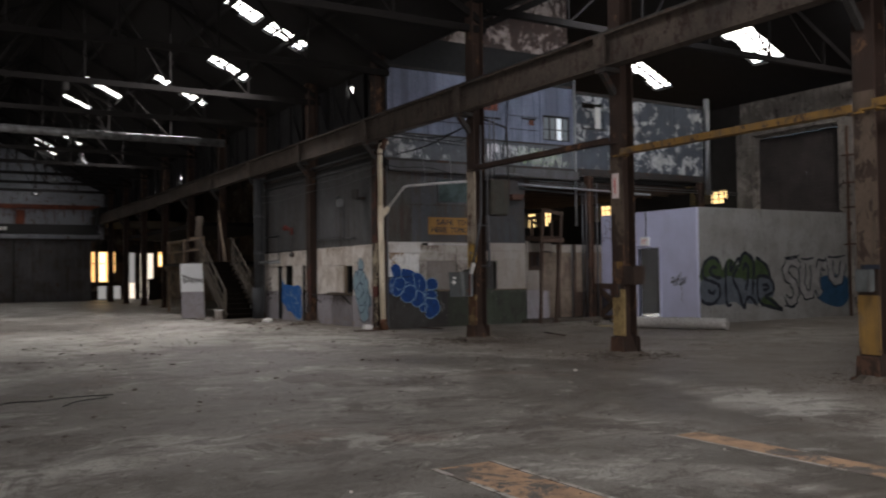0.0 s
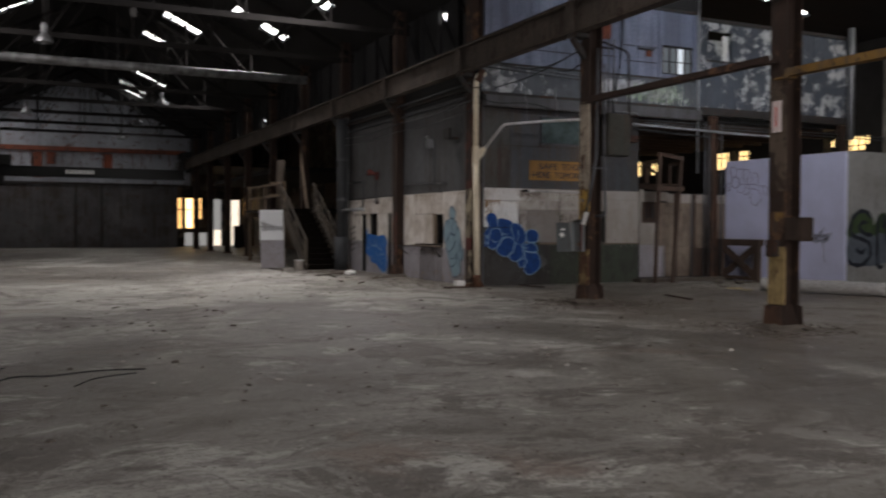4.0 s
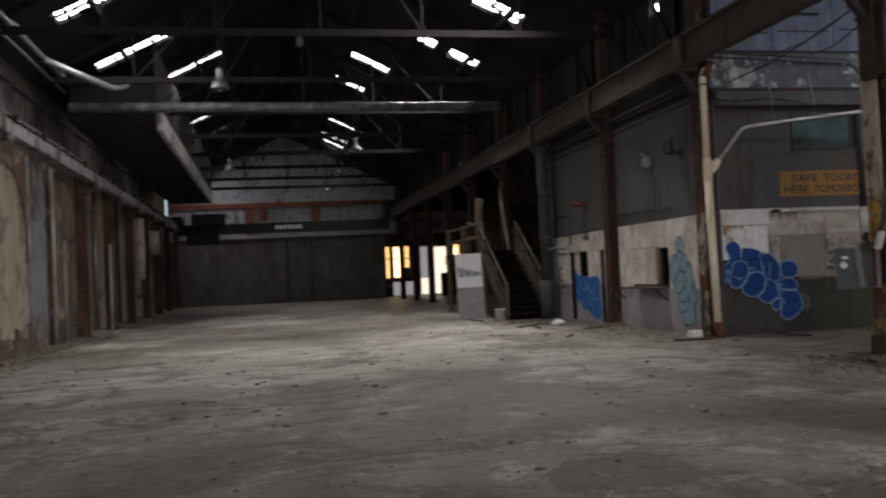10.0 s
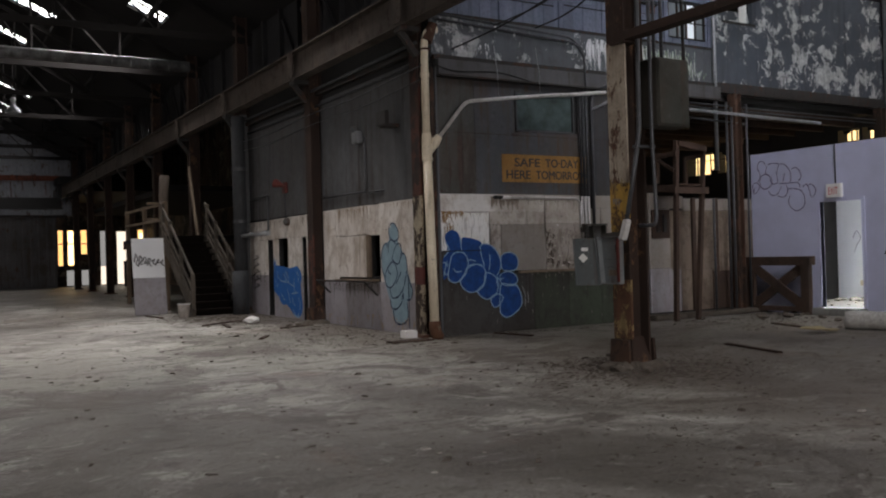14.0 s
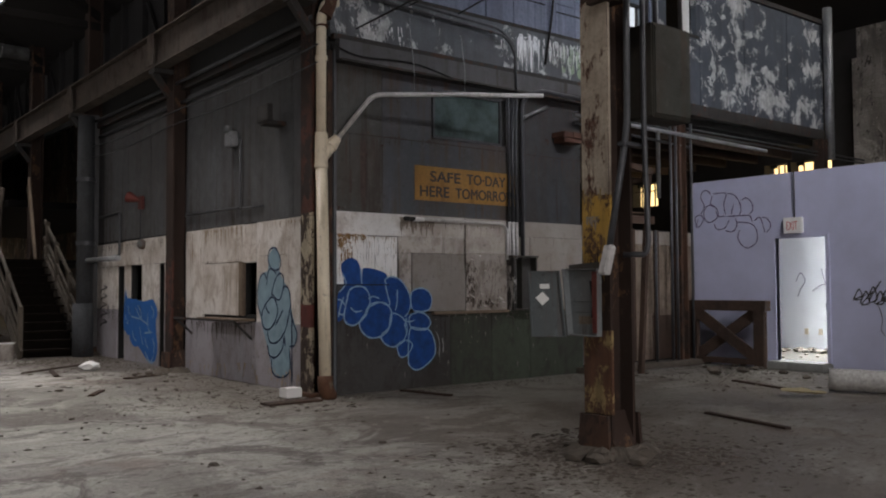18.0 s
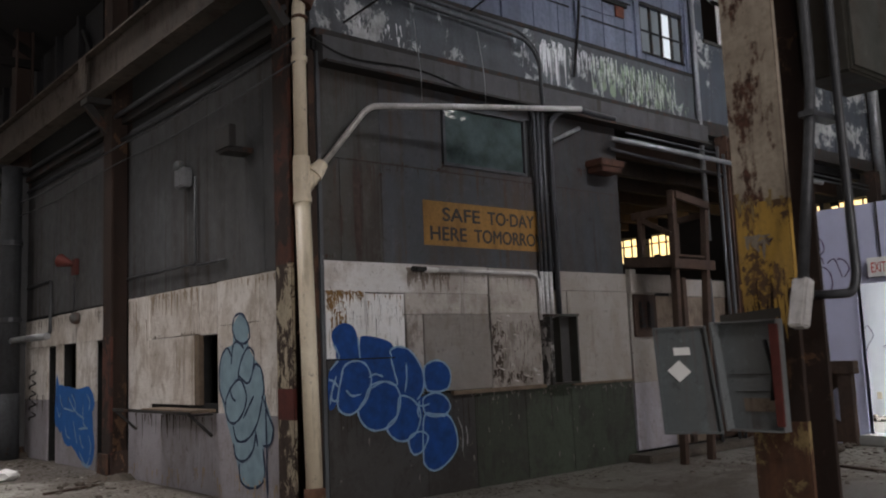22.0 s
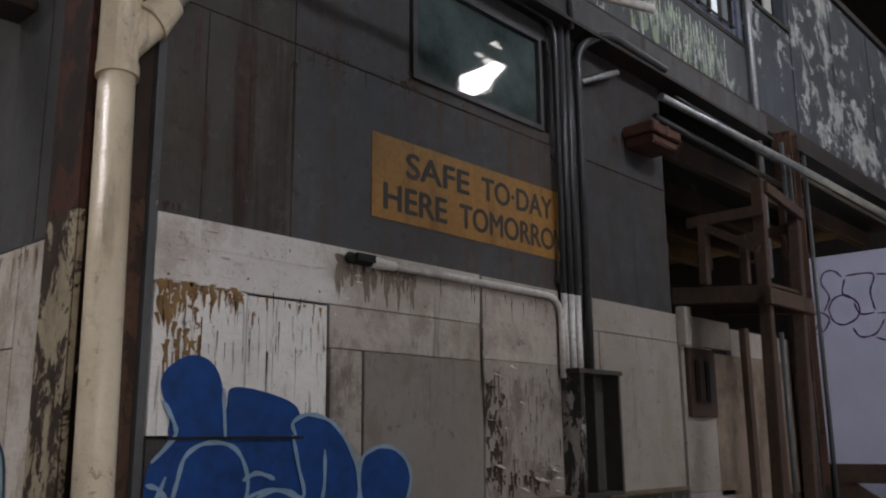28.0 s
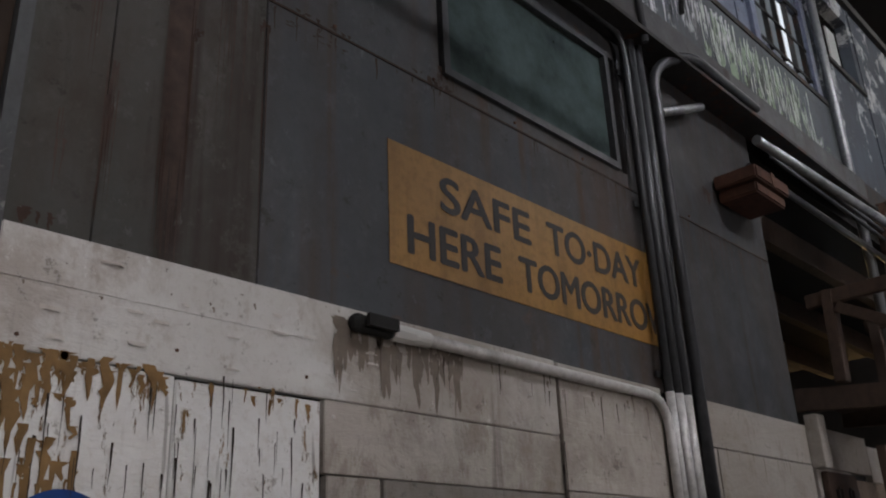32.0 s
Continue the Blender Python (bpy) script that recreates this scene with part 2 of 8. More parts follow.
def sheet(name, base, film, runs=(0.075, 0.036, 0.02), rough=0.5, amount=0.5):
    """Old painted sheet metal: cloudy paint, brown film, thin rust runs and pinholes."""
    w = Mat(name, rough)
    c = w.mix(w.ramp(w.noise(0.9, 6, 0.6), 0.35, 0.7), base, tuple(v * 0.72 for v in base))
    c = w.mix(w.mul(w.ramp(w.noise(1.6, 7, 0.7, (1, 1, 0.3), 0.4), 0.46, 0.66), amount), c, film)
    c = w.mix(w.mul(w.ramp(w.noise(3.0, 8, 0.72, (1, 1, 0.5), 0.6), 0.56, 0.70), 0.5), c, tuple(v * 1.5 for v in base))
    thin = w.mul(w.ramp(w.noise(6, 4, 0.55, (1.4, 1.4, 0.045), 0.2), 0.53, 0.66), w.ramp(w.noise(1.3, 5, 0.6, (1, 1, 0.5)), 0.40, 0.56))
    c = w.mix(w.mul(thin, 0.9), c, runs)
    broad = w.mul(w.ramp(w.noise(2.1, 5, 0.6, (1.3, 1.3, 0.06), 0.3), 0.48, 0.66), w.ramp(w.noise(0.8, 4), 0.36, 0.56))
    c = w.mix(w.mul(broad, 0.5 + 0.5 * amount), c, tuple(0.5 * (v + r) for v, r in zip(film, runs)))
    spot = w.ramp(w.noise(4.5, 7, 0.75), 0.63, 0.66)
    c = w.mix(w.mul(spot, 0.9), c, runs)
    c = w.mix(w.mul(w.ramp(w.noise(9, 8, 0.8), 0.55, 0.65), 0.35), c, tuple(v * 1.7 for v in base))
    c = w.mix(w.mul(w.ramp(w.noise(45, 4, 0.7), 0.5, 0.72), 0.3), c, tuple(v * 0.5 for v in base))
    c = w.mix(w.mul(w.rnd(), 0.25), c, film)
    c = flecked(w, c, tuple(v * 0.4 for v in film), tuple(v * 1.8 for v in base), 10, 0.7)
    w.bump(w.mul(w.noise(1.8, 3), w.mul(w.noise(40, 3), 0.06), "ADD"), 0.35, 0.02)
    return w.done(c, w.ramp(w.noise(6, 5), -0.7, 1.1))


def drippy(name, paint, under, dirt=(0.10, 0.08, 0.065), amount=0.30, rough=0.7, slits=0.0, grime=0.6, vary=0.15, top=None, turn=None):
    """White boards with fine vertical cracks, dribbles of dirt and flaking; more bare towards the height top, stained beyond x = turn."""
    w = Mat(name, rough)
    c = w.mix(w.ramp(w.noise(0.8, 6, 0.65), 0.35, 0.72), paint, tuple(v * p for v, p in zip(paint, (0.74, 0.70, 0.66))))
    if turn is not None:
        sep = w.t.nodes.new("ShaderNodeSeparateXYZ")
        w.link(w.coord, sep.inputs[0])
        reach = w.mul(sep.outputs[0], w.mul(w.noise(3.2, 8, 0.72, (1, 1, 1.3), 0.6), 1.1), "ADD")
        c = w.mix(w.ramp(reach, turn + 0.42, turn + 0.72), c, (0.47, 0.44, 0.405))
    c = w.mix(w.mul(w.ramp(w.noise(2.2, 9, 0.74, (1, 1, 0.7), 0.3), 0.49, 0.60), grime), c, dirt)
    c = w.mix(w.mul(w.ramp(w.noise(5.5, 9, 0.76, (1, 1, 0.5), 0.2), 0.55, 0.62), grime * 0.7), c, tuple(v * k for v, k in zip(dirt, (0.8, 0.72, 0.64))))
    c = w.mix(w.mul(w.ramp(w.noise(0.9, 8, 0.75, (1, 1, 0.5), 1.0), 0.52, 0.60), grime * 0.6), c, tuple(v * 1.15 for v in dirt))
    dr = w.mul(w.ramp(w.noise(9, 4, 0.6, (1.3, 1.3, 0.09)), 0.58, 0.68), w.ramp(w.noise(1.7, 4), 0.42, 0.6))
    c = w.mix(w.mul(dr, 0.75), c, tuple(v * 0.6 for v in dirt))
    f = w.noise(9.0, 9, 0.78, (1.6, 1.6, 0.36))
    if top is not None:
        f = w.mul(f, w.mul(w.ramp(w.height(), top - 1.0, top), 0.16), "ADD")
    k = w.ramp(f, 1.0 - amount - 0.008, 1.0 - amount + 0.008)
    u = w.mix(w.ramp(w.noise(3, 5, 0.6), 0.4, 0.65), under, tuple(v * 0.4 for v in under))
    c = w.mix(k, c, u)
    if slits:
        sl = w.ramp(w.noise(16, 3, 0.5, (1.3, 1.3, 0.10)), 0.66, 0.69)
        c = w.mix(w.mul(sl, slits), c, (0.05, 0.035, 0.025))
    c = w.mix(w.mul(w.ramp(w.noise(42, 4, 0.7), 0.52, 0.75), 0.3), c, dirt)
    c = flecked(w, c, tuple(v * 0.45 for v in dirt), tuple(min(0.9, v * 1.15) for v in paint), 11, 0.8)
    if vary:
        c = w.mix(w.mul(w.rnd(), vary), c, dirt)
    wr = w.mul(w.noise(5.5, 6, 0.7, (0.6, 0.6, 1.6), 0.8), w.mul(w.noise(35, 4, 0.6), 0.25), "ADD")
    w.bump(w.mul(w.mul(k, -0.4), wr, "ADD"), 0.75, 0.012)
    return w.done(c)


def mouldy(name, a, b, c3, d, scale=1.0):
    """Old masonry blotched with soot, mould and whitewash at several scales."""
    w = Mat(name, 0.92)
    c = w.mix(w.ramp(w.noise(0.55 * scale, 6, 0.68, (1, 1, 0.7), 0.6), 0.42, 0.58), a, b)
    c = w.mix(w.ramp(w.noise(1.5 * scale, 8, 0.74, (1, 1, 0.8), 0.5), 0.55, 0.60), c, c3)
    c = w.mix(w.ramp(w.noise(3.2 * scale, 8, 0.76, (1, 1, 0.7)), 0.57, 0.61), c, d)
    c = w.mix(w.mul(w.ramp(w.noise(5, 4, 0.6, (1.4, 1.4, 0.12)), 0.54, 0.7), 0.6), c, tuple(v * 0.4 for v in b))
    row = w.t.nodes.new("ShaderNodeTexBrick")
    row.inputs["Scale"].default_value = 1.0
    row.inputs["Brick Width"].default_value, row.inputs["Row Height"].default_value = 0.23, 0.075
    row.inputs["Mortar Size"].default_value = 0.006
    row.inputs["Color1"].default_value, row.inputs["Color2"].default_value, row.inputs["Mortar"].default_value = (1, 1, 1, 1), (0.6, 0.6, 0.6, 1), (0.15, 0.15, 0.15, 1)
    sep = w.t.nodes.new("ShaderNodeSeparateXYZ")
    w.link(w.coord, sep.inputs[0])
    com = w.t.nodes.new("ShaderNodeCombineXYZ")
    w.link(w.mul(sep.outputs[0], sep.outputs[1], "ADD"), com.inputs[0])
    w.link(sep.outputs[2], com.inputs[1])
    w.link(com.outputs[0], row.inputs["Vector"])
    f = w.noise(28, 5, 0.7)
    c = w.mix(w.mul(w.ramp(f, 0.45, 0.7), 0.5), c, tuple(v * 0.4 for v in b))
    c = flecked(w, c, tuple(v * 0.35 for v in b), tuple(min(0.8, v * 1.6) for v in c3), 6, 1.1)
    n = w.t.nodes.new("ShaderNodeMix")
    n.data_type, n.blend_type = "RGBA", "MULTIPLY"
    n.inputs[0].default_value = 0.22
    w.link(c, n.inputs[6])
    w.link(row.outputs["Color"], n.inputs[7])
    w.bump(w.mul(f, row.outputs["Fac"], "SUBTRACT"), 0.7, 0.012)
    return w.done(n.outputs[2])


M = {
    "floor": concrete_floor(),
    "steel": worn("painted_steel", (0.036, 0.034, 0.032), (0.02, 0.018, 0.017), (0.07, 0.03, 0.016), 0.56, 0.7, 0.0),
    "beam": worn("runway_paint", (0.088, 0.069, 0.054), (0.042, 0.034, 0.028), (0.045, 0.026, 0.018), 0.55, 0.85),
    "rust": worn("rusted_steel", (0.13, 0.062, 0.035), (0.06, 0.032, 0.022), (0.24, 0.19, 0.13), 0.60, 0.9),
    "rustcol": peeling("column_paint", (0.036, 0.020, 0.014), (0.16, 0.085, 0.045), 0.585, 5.0, 0.85, (0.022, 0.016, 0.013)),
    "yellow": peeling("column_yellow", (0.56, 0.34, 0.07), (0.16, 0.09, 0.045), 0.53, 4.0, 0.8),
    "cream": peeling("column_cream", (0.50, 0.43, 0.31), (0.055, 0.035, 0.026), 0.485, 7.0, 0.8, (0.04, 0.03, 0.024)),
    "grey": sheet("grey_sheet", (0.070, 0.079, 0.090), (0.062, 0.050, 0.042), (0.070, 0.038, 0.024), 0.5, 0.62),
    "greyL": sheet("grey_sheet_side", (0.095, 0.099, 0.106), (0.060, 0.056, 0.052), (0.035, 0.024, 0.018), 0.6, 0.5),
    "whiteply": drippy("white_boards", (0.72, 0.71, 0.69), (0.26, 0.19, 0.13), (0.46, 0.40, 0.34), 0.27, 0.7, 0.0, 0.5, 0.1),
    "bandply": drippy("stained_white_band", (0.72, 0.725, 0.72), (0.24, 0.19, 0.14), (0.33, 0.28, 0.24), 0.262, 0.7, 0.0, 0.55, 0.0, None, 12.4),
    "flake": drippy("flaking_boards", (0.84, 0.855, 0.86), (0.34, 0.20, 0.075), (0.44, 0.38, 0.31), 0.275, 0.7, 0.5, 0.16, 0.0, 2.2),
    "whitewall": drippy("white_side_wall", (0.80, 0.775, 0.74), (0.34, 0.235, 0.155), (0.31, 0.25, 0.19), 0.30, 0.8, 0.0, 0.6, 0.25),
    "greywall": drippy("grey_side_wall", (0.38, 0.37, 0.41), (0.46, 0.38, 0.32), (0.22, 0.19, 0.17), 0.31, 0.8, 0.0, 0.42, 0.15),
    "dado": drippy("dark_dado", (0.060, 0.059, 0.058), (0.12, 0.11, 0.10), (0.034, 0.030, 0.026), 0.345, 0.8, 0.0, 0.75, 0.3),
    "green": drippy("green_dado", (0.060, 0.078, 0.055), (0.10, 0.095, 0.08), (0.028, 0.027, 0.022), 0.34, 0.75, 0.0, 0.75, 0.5),
    "purple": plain("lilac_wall", (0.53, 0.545, 0.72), 0.8, 0, 0.16, 1.5),
    "greybox": drippy("grey_partition", (0.275, 0.28, 0.275), (0.13, 0.125, 0.11), (0.145, 0.14, 0.13), 0.22, 0.85, 0.0, 0.35, 0.1),
    "whitein": plain("white_inside", (0.86, 0.88, 0.90), 0.8, 0, 0.08, 2),
    # gable iron, its colour lightened for the light from the roof
    "corr": worn("lit_corrugated_iron", (0.38, 0.40, 0.44), (0.23, 0.24, 0.265), (0.14, 0.06, 0.034), 0.57, 0.6, 0.1, 16, 0.5),
    "corrblue": worn("blue_grey_sheet", (0.235, 0.265, 0.365), (0.15, 0.17, 0.24), (0.15, 0.10, 0.07), 0.63, 0.6, 0.0, 16, 0.7, True, 0.25, 0.45),
    "peelpanel": peeling("peeling_panel", (0.078, 0.093, 0.115), (0.60, 0.61, 0.62), 0.535, 2.5, 0.8, (0.045, 0.045, 0.048), 0.95, 0.0, 0.5),
    "fascia": peeling("peeling_fascia", (0.105, 0.118, 0.132), (0.54, 0.55, 0.56), 0.562, 3.6, 0.7, (0.04, 0.038, 0.036), 0.7, 0.0, 0.5),
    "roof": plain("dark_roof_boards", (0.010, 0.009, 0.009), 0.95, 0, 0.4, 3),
    "clere": worn("clerestory_sheet", (0.026, 0.026, 0.028), (0.016, 0.016, 0.017), (0.03, 0.02, 0.014), 0.62, 0.85),
    "brick": mouldy("sooty_brick", (0.17, 0.115, 0.08), (0.05, 0.043, 0.036), (0.32, 0.27, 0.21), (0.03, 0.03, 0.025), 1.2),
    "patchbrick": mouldy("blotched_brick", (0.26, 0.17, 0.115), (0.06, 0.05, 0.038), (0.38, 0.33, 0.26), (0.028, 0.03, 0.023), 1.5),
    "leftbeam": peeling("pale_girder_paint", (0.26, 0.26, 0.265), (0.07, 0.055, 0.046), 0.55, 1.8, 0.8),
    "creampier": peeling("cream_limewash", (0.31, 0.26, 0.20), (0.13, 0.115, 0.085), 0.545, 2.0, 0.92, (0.11, 0.09, 0.07), 0.7, 0.0, 0.65),
    "bluepier": peeling("grey_limewash", (0.15, 0.16, 0.175), (0.07, 0.06, 0.05), 0.53, 2.6, 0.92, (0.11, 0.105, 0.105), 0.6, 0.0, 0.6),
    "paleedge": peeling("pale_loft_edge", (0.55, 0.55, 0.54), (0.2, 0.18, 0.16), 0.55, 1.2, 0.7),
    "scuff": plain("pale_scuffs", (0.22, 0.205, 0.185), 0.85, 0, 0.7, 18),
    "rustsoft": plain("thin_rust_film", (0.078, 0.052, 0.042), 0.75, 0, 0.5, 16),
    # loft boards darkened in colour against the lamp hung close by
    "loftblack": plain("near_black_boards", (0.012, 0.011, 0.011), 0.95, 0, 0.4, 3),
    "lampgrey": plain("grey_lamp_metal", (0.24, 0.24, 0.25), 0.5, 0.4, 0.5, 8),
    "brickred": mouldy("red_brick", (0.17, 0.075, 0.045), (0.10, 0.05, 0.034), (0.20, 0.10, 0.06), (0.05, 0.035, 0.028)),
    "render": mouldy("old_render", (0.60, 0.52, 0.42), (0.42, 0.36, 0.29), (0.55, 0.52, 0.47), (0.12, 0.10, 0.08)),
    "moss": mouldy("black_mould_brick", (0.032, 0.032, 0.022), (0.012, 0.014, 0.010), (0.05, 0.05, 0.038), (0.20, 0.195, 0.165), 1.25),
    "pilaster": mouldy("concrete_pilaster", (0.29, 0.265, 0.235), (0.17, 0.15, 0.13), (0.38, 0.345, 0.30), (0.05, 0.043, 0.036)),
    "leftbrick": mouldy("grimy_brick_band", (0.12, 0.11, 0.10), (0.06, 0.055, 0.05), (0.19, 0.175, 0.155), (0.045, 0.04, 0.034)),
    "shutter": worn("shutter_slats", (0.075, 0.062, 0.058), (0.04, 0.035, 0.033), None, 0.6, 0.6),
    "wood": worn("grey_timber", (0.22, 0.165, 0.115), (0.12, 0.09, 0.065), None, 0.6, 0.85),
    "wooddark": worn("dark_timber", (0.075, 0.045, 0.031), (0.042, 0.028, 0.021), None, 0.6, 0.85),
    "pvc": drippy("cream_pipe", (0.80, 0.72, 0.56), (0.44, 0.34, 0.20), (0.50, 0.43, 0.31), 0.21, 0.28, 0.0, 0.2, 0.0),
    "galv": worn("galvanised", (0.42, 0.43, 0.44), (0.26, 0.27, 0.28), None, 0.6, 0.45, 0.7, 20, 2),
    "conduit": worn("grey_conduit", (0.088, 0.092, 0.10), (0.05, 0.052, 0.056), (0.075, 0.045, 0.032), 0.63, 0.4, 0.25),
    "cond_white": worn("white_conduit", (0.70, 0.69, 0.68), (0.5, 0.48, 0.46), None, 0.6, 0.3, 0.15, 24, 2.0),
    "black": plain("soot_black", (0.02, 0.02, 0.02), 0.9),
    "cabinet": sheet("grey_cabinet", (0.118, 0.138, 0.146), (0.095, 0.085, 0.072), (0.095, 0.045, 0.026), 0.5, 0.3),
    "sign": worn("yellow_sign", (0.345, 0.183, 0.048), (0.27, 0.14, 0.037), (0.30, 0.16, 0.06), 0.60, 0.42, 0.0, 26, 1.6, True, 0.08),
    "ink": plain("sign_lettering", (0.05, 0.045, 0.045), 0.6),
    "blue": plain("blue_spray", (0.004, 0.062, 0.275), 0.65, 0, 0.55, 9),
    "bluel": plain("pale_blue_line", (0.27, 0.41, 0.58), 0.7),
    "pale": plain("pale_blue_spray", (0.25, 0.37, 0.44), 0.75, 0, 0.3, 6),
    "navy": plain("navy_line", (0.012, 0.016, 0.026), 0.7),
    "silver": plain("silver_spray", (0.30, 0.295, 0.29), 0.7, 0, 0.5, 4),
    "redpaint": worn("red_paint", (0.13, 0.026, 0.02), (0.07, 0.02, 0.016), None, 0.6, 0.7),
    "orange": worn("rusty_red_steel", (0.26, 0.075, 0.038), (0.10, 0.035, 0.024), (0.06, 0.035, 0.028), 0.55, 0.85),
    "beamyel": peeling("yellow_rail", (0.24, 0.135, 0.03), (0.06, 0.035, 0.022), 0.53, 7.0, 0.8),
    "paper": plain("white_paper", (0.80, 0.80, 0.78), 0.7, 0, 0.08),
    "glass": plain("dirty_glass", (0.11, 0.15, 0.147), 0.03, 0, 0.75, 2.5, 0.7),
    "foil": plain("plastic_wrap", (0.62, 0.61, 0.59), 0.16, 0.2, 0.5, 20, 0.7),
    "litter": plain("debris_bits", (0.13, 0.11, 0.092), 0.9, 0, 0.6, 14),
    "linepaint": peeling("floor_line", (0.48, 0.31, 0.19), (0.18, 0.16, 0.14), 0.54, 2.2, 0.85),
    "stainply": drippy("stained_boards", (0.42, 0.39, 0.36), (0.12, 0.095, 0.08), (0.15, 0.128, 0.112), 0.255, 0.75, 0.0, 0.8, 0.12),
    "paleply": drippy("pale_stained_boards", (0.50, 0.47, 0.435), (0.24, 0.20, 0.165), (0.25, 0.215, 0.185), 0.255, 0.75, 0.0, 0.72, 0.0),
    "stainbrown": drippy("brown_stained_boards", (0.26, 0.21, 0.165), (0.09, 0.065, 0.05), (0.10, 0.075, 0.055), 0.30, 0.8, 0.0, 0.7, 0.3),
    "peelwhite": peeling("peeling_gable", (0.075, 0.05, 0.042), (0.50, 0.42, 0.38), 0.535, 1.6, 0.85),
    "dullglow": glow("sky_pane", (0.85, 0.92, 1.0), 0.8),
    "tancol": worn("tan_column_paint", (0.47, 0.405, 0.32), (0.28, 0.23, 0.18), (0.10, 0.045, 0.028), 0.54, 0.8, 0.0, 24, 2.2),
    "browncol": peeling("brown_column_paint", (0.115, 0.085, 0.062), (0.045, 0.028, 0.02), 0.52, 4.5, 0.85, (0.035, 0.026, 0.02)),
    "dullyel": peeling("dull_ochre_column", (0.30, 0.175, 0.045), (0.09, 0.05, 0.03), 0.51, 4.0, 0.85),
    "rustyel": peeling("rust_yellow_column", (0.12, 0.055, 0.03), (0.40, 0.29, 0.13), 0.50, 5.0, 0.85, (0.03, 0.02, 0.015)),
    "blue2": plain("bright_blue_spray", (0.02, 0.14, 0.46), 0.7, 0, 0.25, 6),
    "tagline": plain("purple_tag", (0.13, 0.08, 0.18), 0.7),
    # near black, since the stairs climb into shade that the lamps don't leave
    "shadetread": plain("shaded_treads", (0.014, 0.011, 0.009), 0.95, 0, 0.35, 9, 0.04),
    "lampmetal": plain("lamp_metal", (0.22, 0.225, 0.23), 0.45, 0.7, 0.45, 8),
    "footing": worn("crumbled_concrete", (0.13, 0.11, 0.09), (0.07, 0.06, 0.048), None, 0.6, 0.95),
    "foamy": plain("yellow_foam", (0.42, 0.35, 0.20), 0.9, 0, 0.5, 12),
    "flakes": plain("pale_flakes", (0.42, 0.40, 0.36), 0.85, 0, 0.4, 14),
    "paleglow": glow("open_daylight", (1.0, 0.86, 0.70), 1.3),
    # truss steel darkened in colour against the lamps hung among the webs
    "truss": plain("near_black_truss_steel", (0.012, 0.0105, 0.010), 0.85, 0, 0.4, 5, 0.2),
    # near black: shade put into the colour of unlit walls; also black blocks
    "shadeblack": plain("shade_black", (0.03, 0.027, 0.025), 0.95, 0, 0.4, 2),
    # the same iron for the lower wall, its colour darkened for shade
    "corrshade": worn("shaded_corrugated_iron", (0.12, 0.12, 0.125), (0.065, 0.063, 0.063), (0.09, 0.045, 0.028), 0.58, 0.7, 0.0, 16, 0.5, True, 0.25, 0.0, (0.05, 0.035, 0.028)),
    "edgepaint": peeling("floor_line_edge", (0.50, 0.47, 0.42), (0.20, 0.175, 0.15), 0.55, 3.0, 0.85),
    "dayglow": glow("daylight_outside", (1.0, 0.97, 0.93), 8.0),
    "warmglow": glow("evening_daylight_outside", (1.0, 0.55, 0.19), 1.7),
    "greybrown": sheet("brown_grey_sheet", (0.070, 0.073, 0.068), (0.050, 0.037, 0.028), (0.030, 0.016, 0.011), 0.55, 0.9),
    "boxgreen": sheet("green_grey_box", (0.05, 0.056, 0.048), (0.04, 0.035, 0.028), (0.06, 0.03, 0.018), 0.55, 0.5),
    "navyline": plain("dark_teal_line", (0.03, 0.05, 0.10), 0.7),
    "whitestreak": peeling("white_streaks", (0.80, 0.80, 0.83), (0.10, 0.105, 0.11), 0.56, 7.0, 0.75, (0.12, 0.12, 0.12), 0.4, 0.0, 0.3),
    "greenstreak": peeling("green_streaks", (0.30, 0.39, 0.27), (0.07, 0.08, 0.07), 0.52, 7.0, 0.75, (0.06, 0.07, 0.05), 0.4, 0.0, 0.4),
    "paneblue": glow("dull_sky_pane", (0.62, 0.74, 0.84), 0.11),
    "paledrip": plain("pale_green_drips", (0.70, 0.76, 0.68), 0.7, 0, 0.5, 10),
    "navyblue": plain("navy_spray", (0.02, 0.075, 0.15), 0.75, 0, 0.5, 5),
    "leftcol": peeling("left_column_rust", (0.095, 0.050, 0.032), (0.045, 0.028, 0.02), 0.50, 2.2, 0.85, (0.025, 0.018, 0.014)),
    "chipped": peeling("chipped_paint", (0.45, 0.43, 0.41), (0.04, 0.038, 0.035), 0.48, 6.0, 0.7, (0.06, 0.055, 0.05), 0.5),
    "grimerun": plain("grime_runs", (0.075, 0.055, 0.042), 0.85, 0, 0.5, 20),
    "softgrime": plain("thin_grime_runs", (0.24, 0.20, 0.165), 0.85, 0, 0.4, 20),
    "rustrun": plain("rust_runs", (0.055, 0.03, 0.02), 0.8, 0, 0.6, 14),
    "barewood": plain("bare_boards", (0.30, 0.18, 0.075), 0.85, 0, 0.7, 8),
    "crack": plain("dark_cracks", (0.035, 0.027, 0.022), 0.9),
    "bracketwood": worn("red_brown_timber", (0.12, 0.05, 0.032), (0.06, 0.03, 0.02), None, 0.6, 0.85),
    "exitred": plain("exit_red", (0.62, 0.05, 0.03), 0.6),
    # bright core of the bloom round the far windows
    "coreglow": glow("low_sun", (1.0, 0.74, 0.36), 3.2),
    "stairwood": worn("old_stair_timber", (0.12, 0.10, 0.078), (0.062, 0.052, 0.042), None, 0.6, 0.85),
    "risergrey": worn("dull_riser_pipe", (0.062, 0.066, 0.072), (0.036, 0.038, 0.041), (0.06, 0.04, 0.03), 0.62, 0.85),
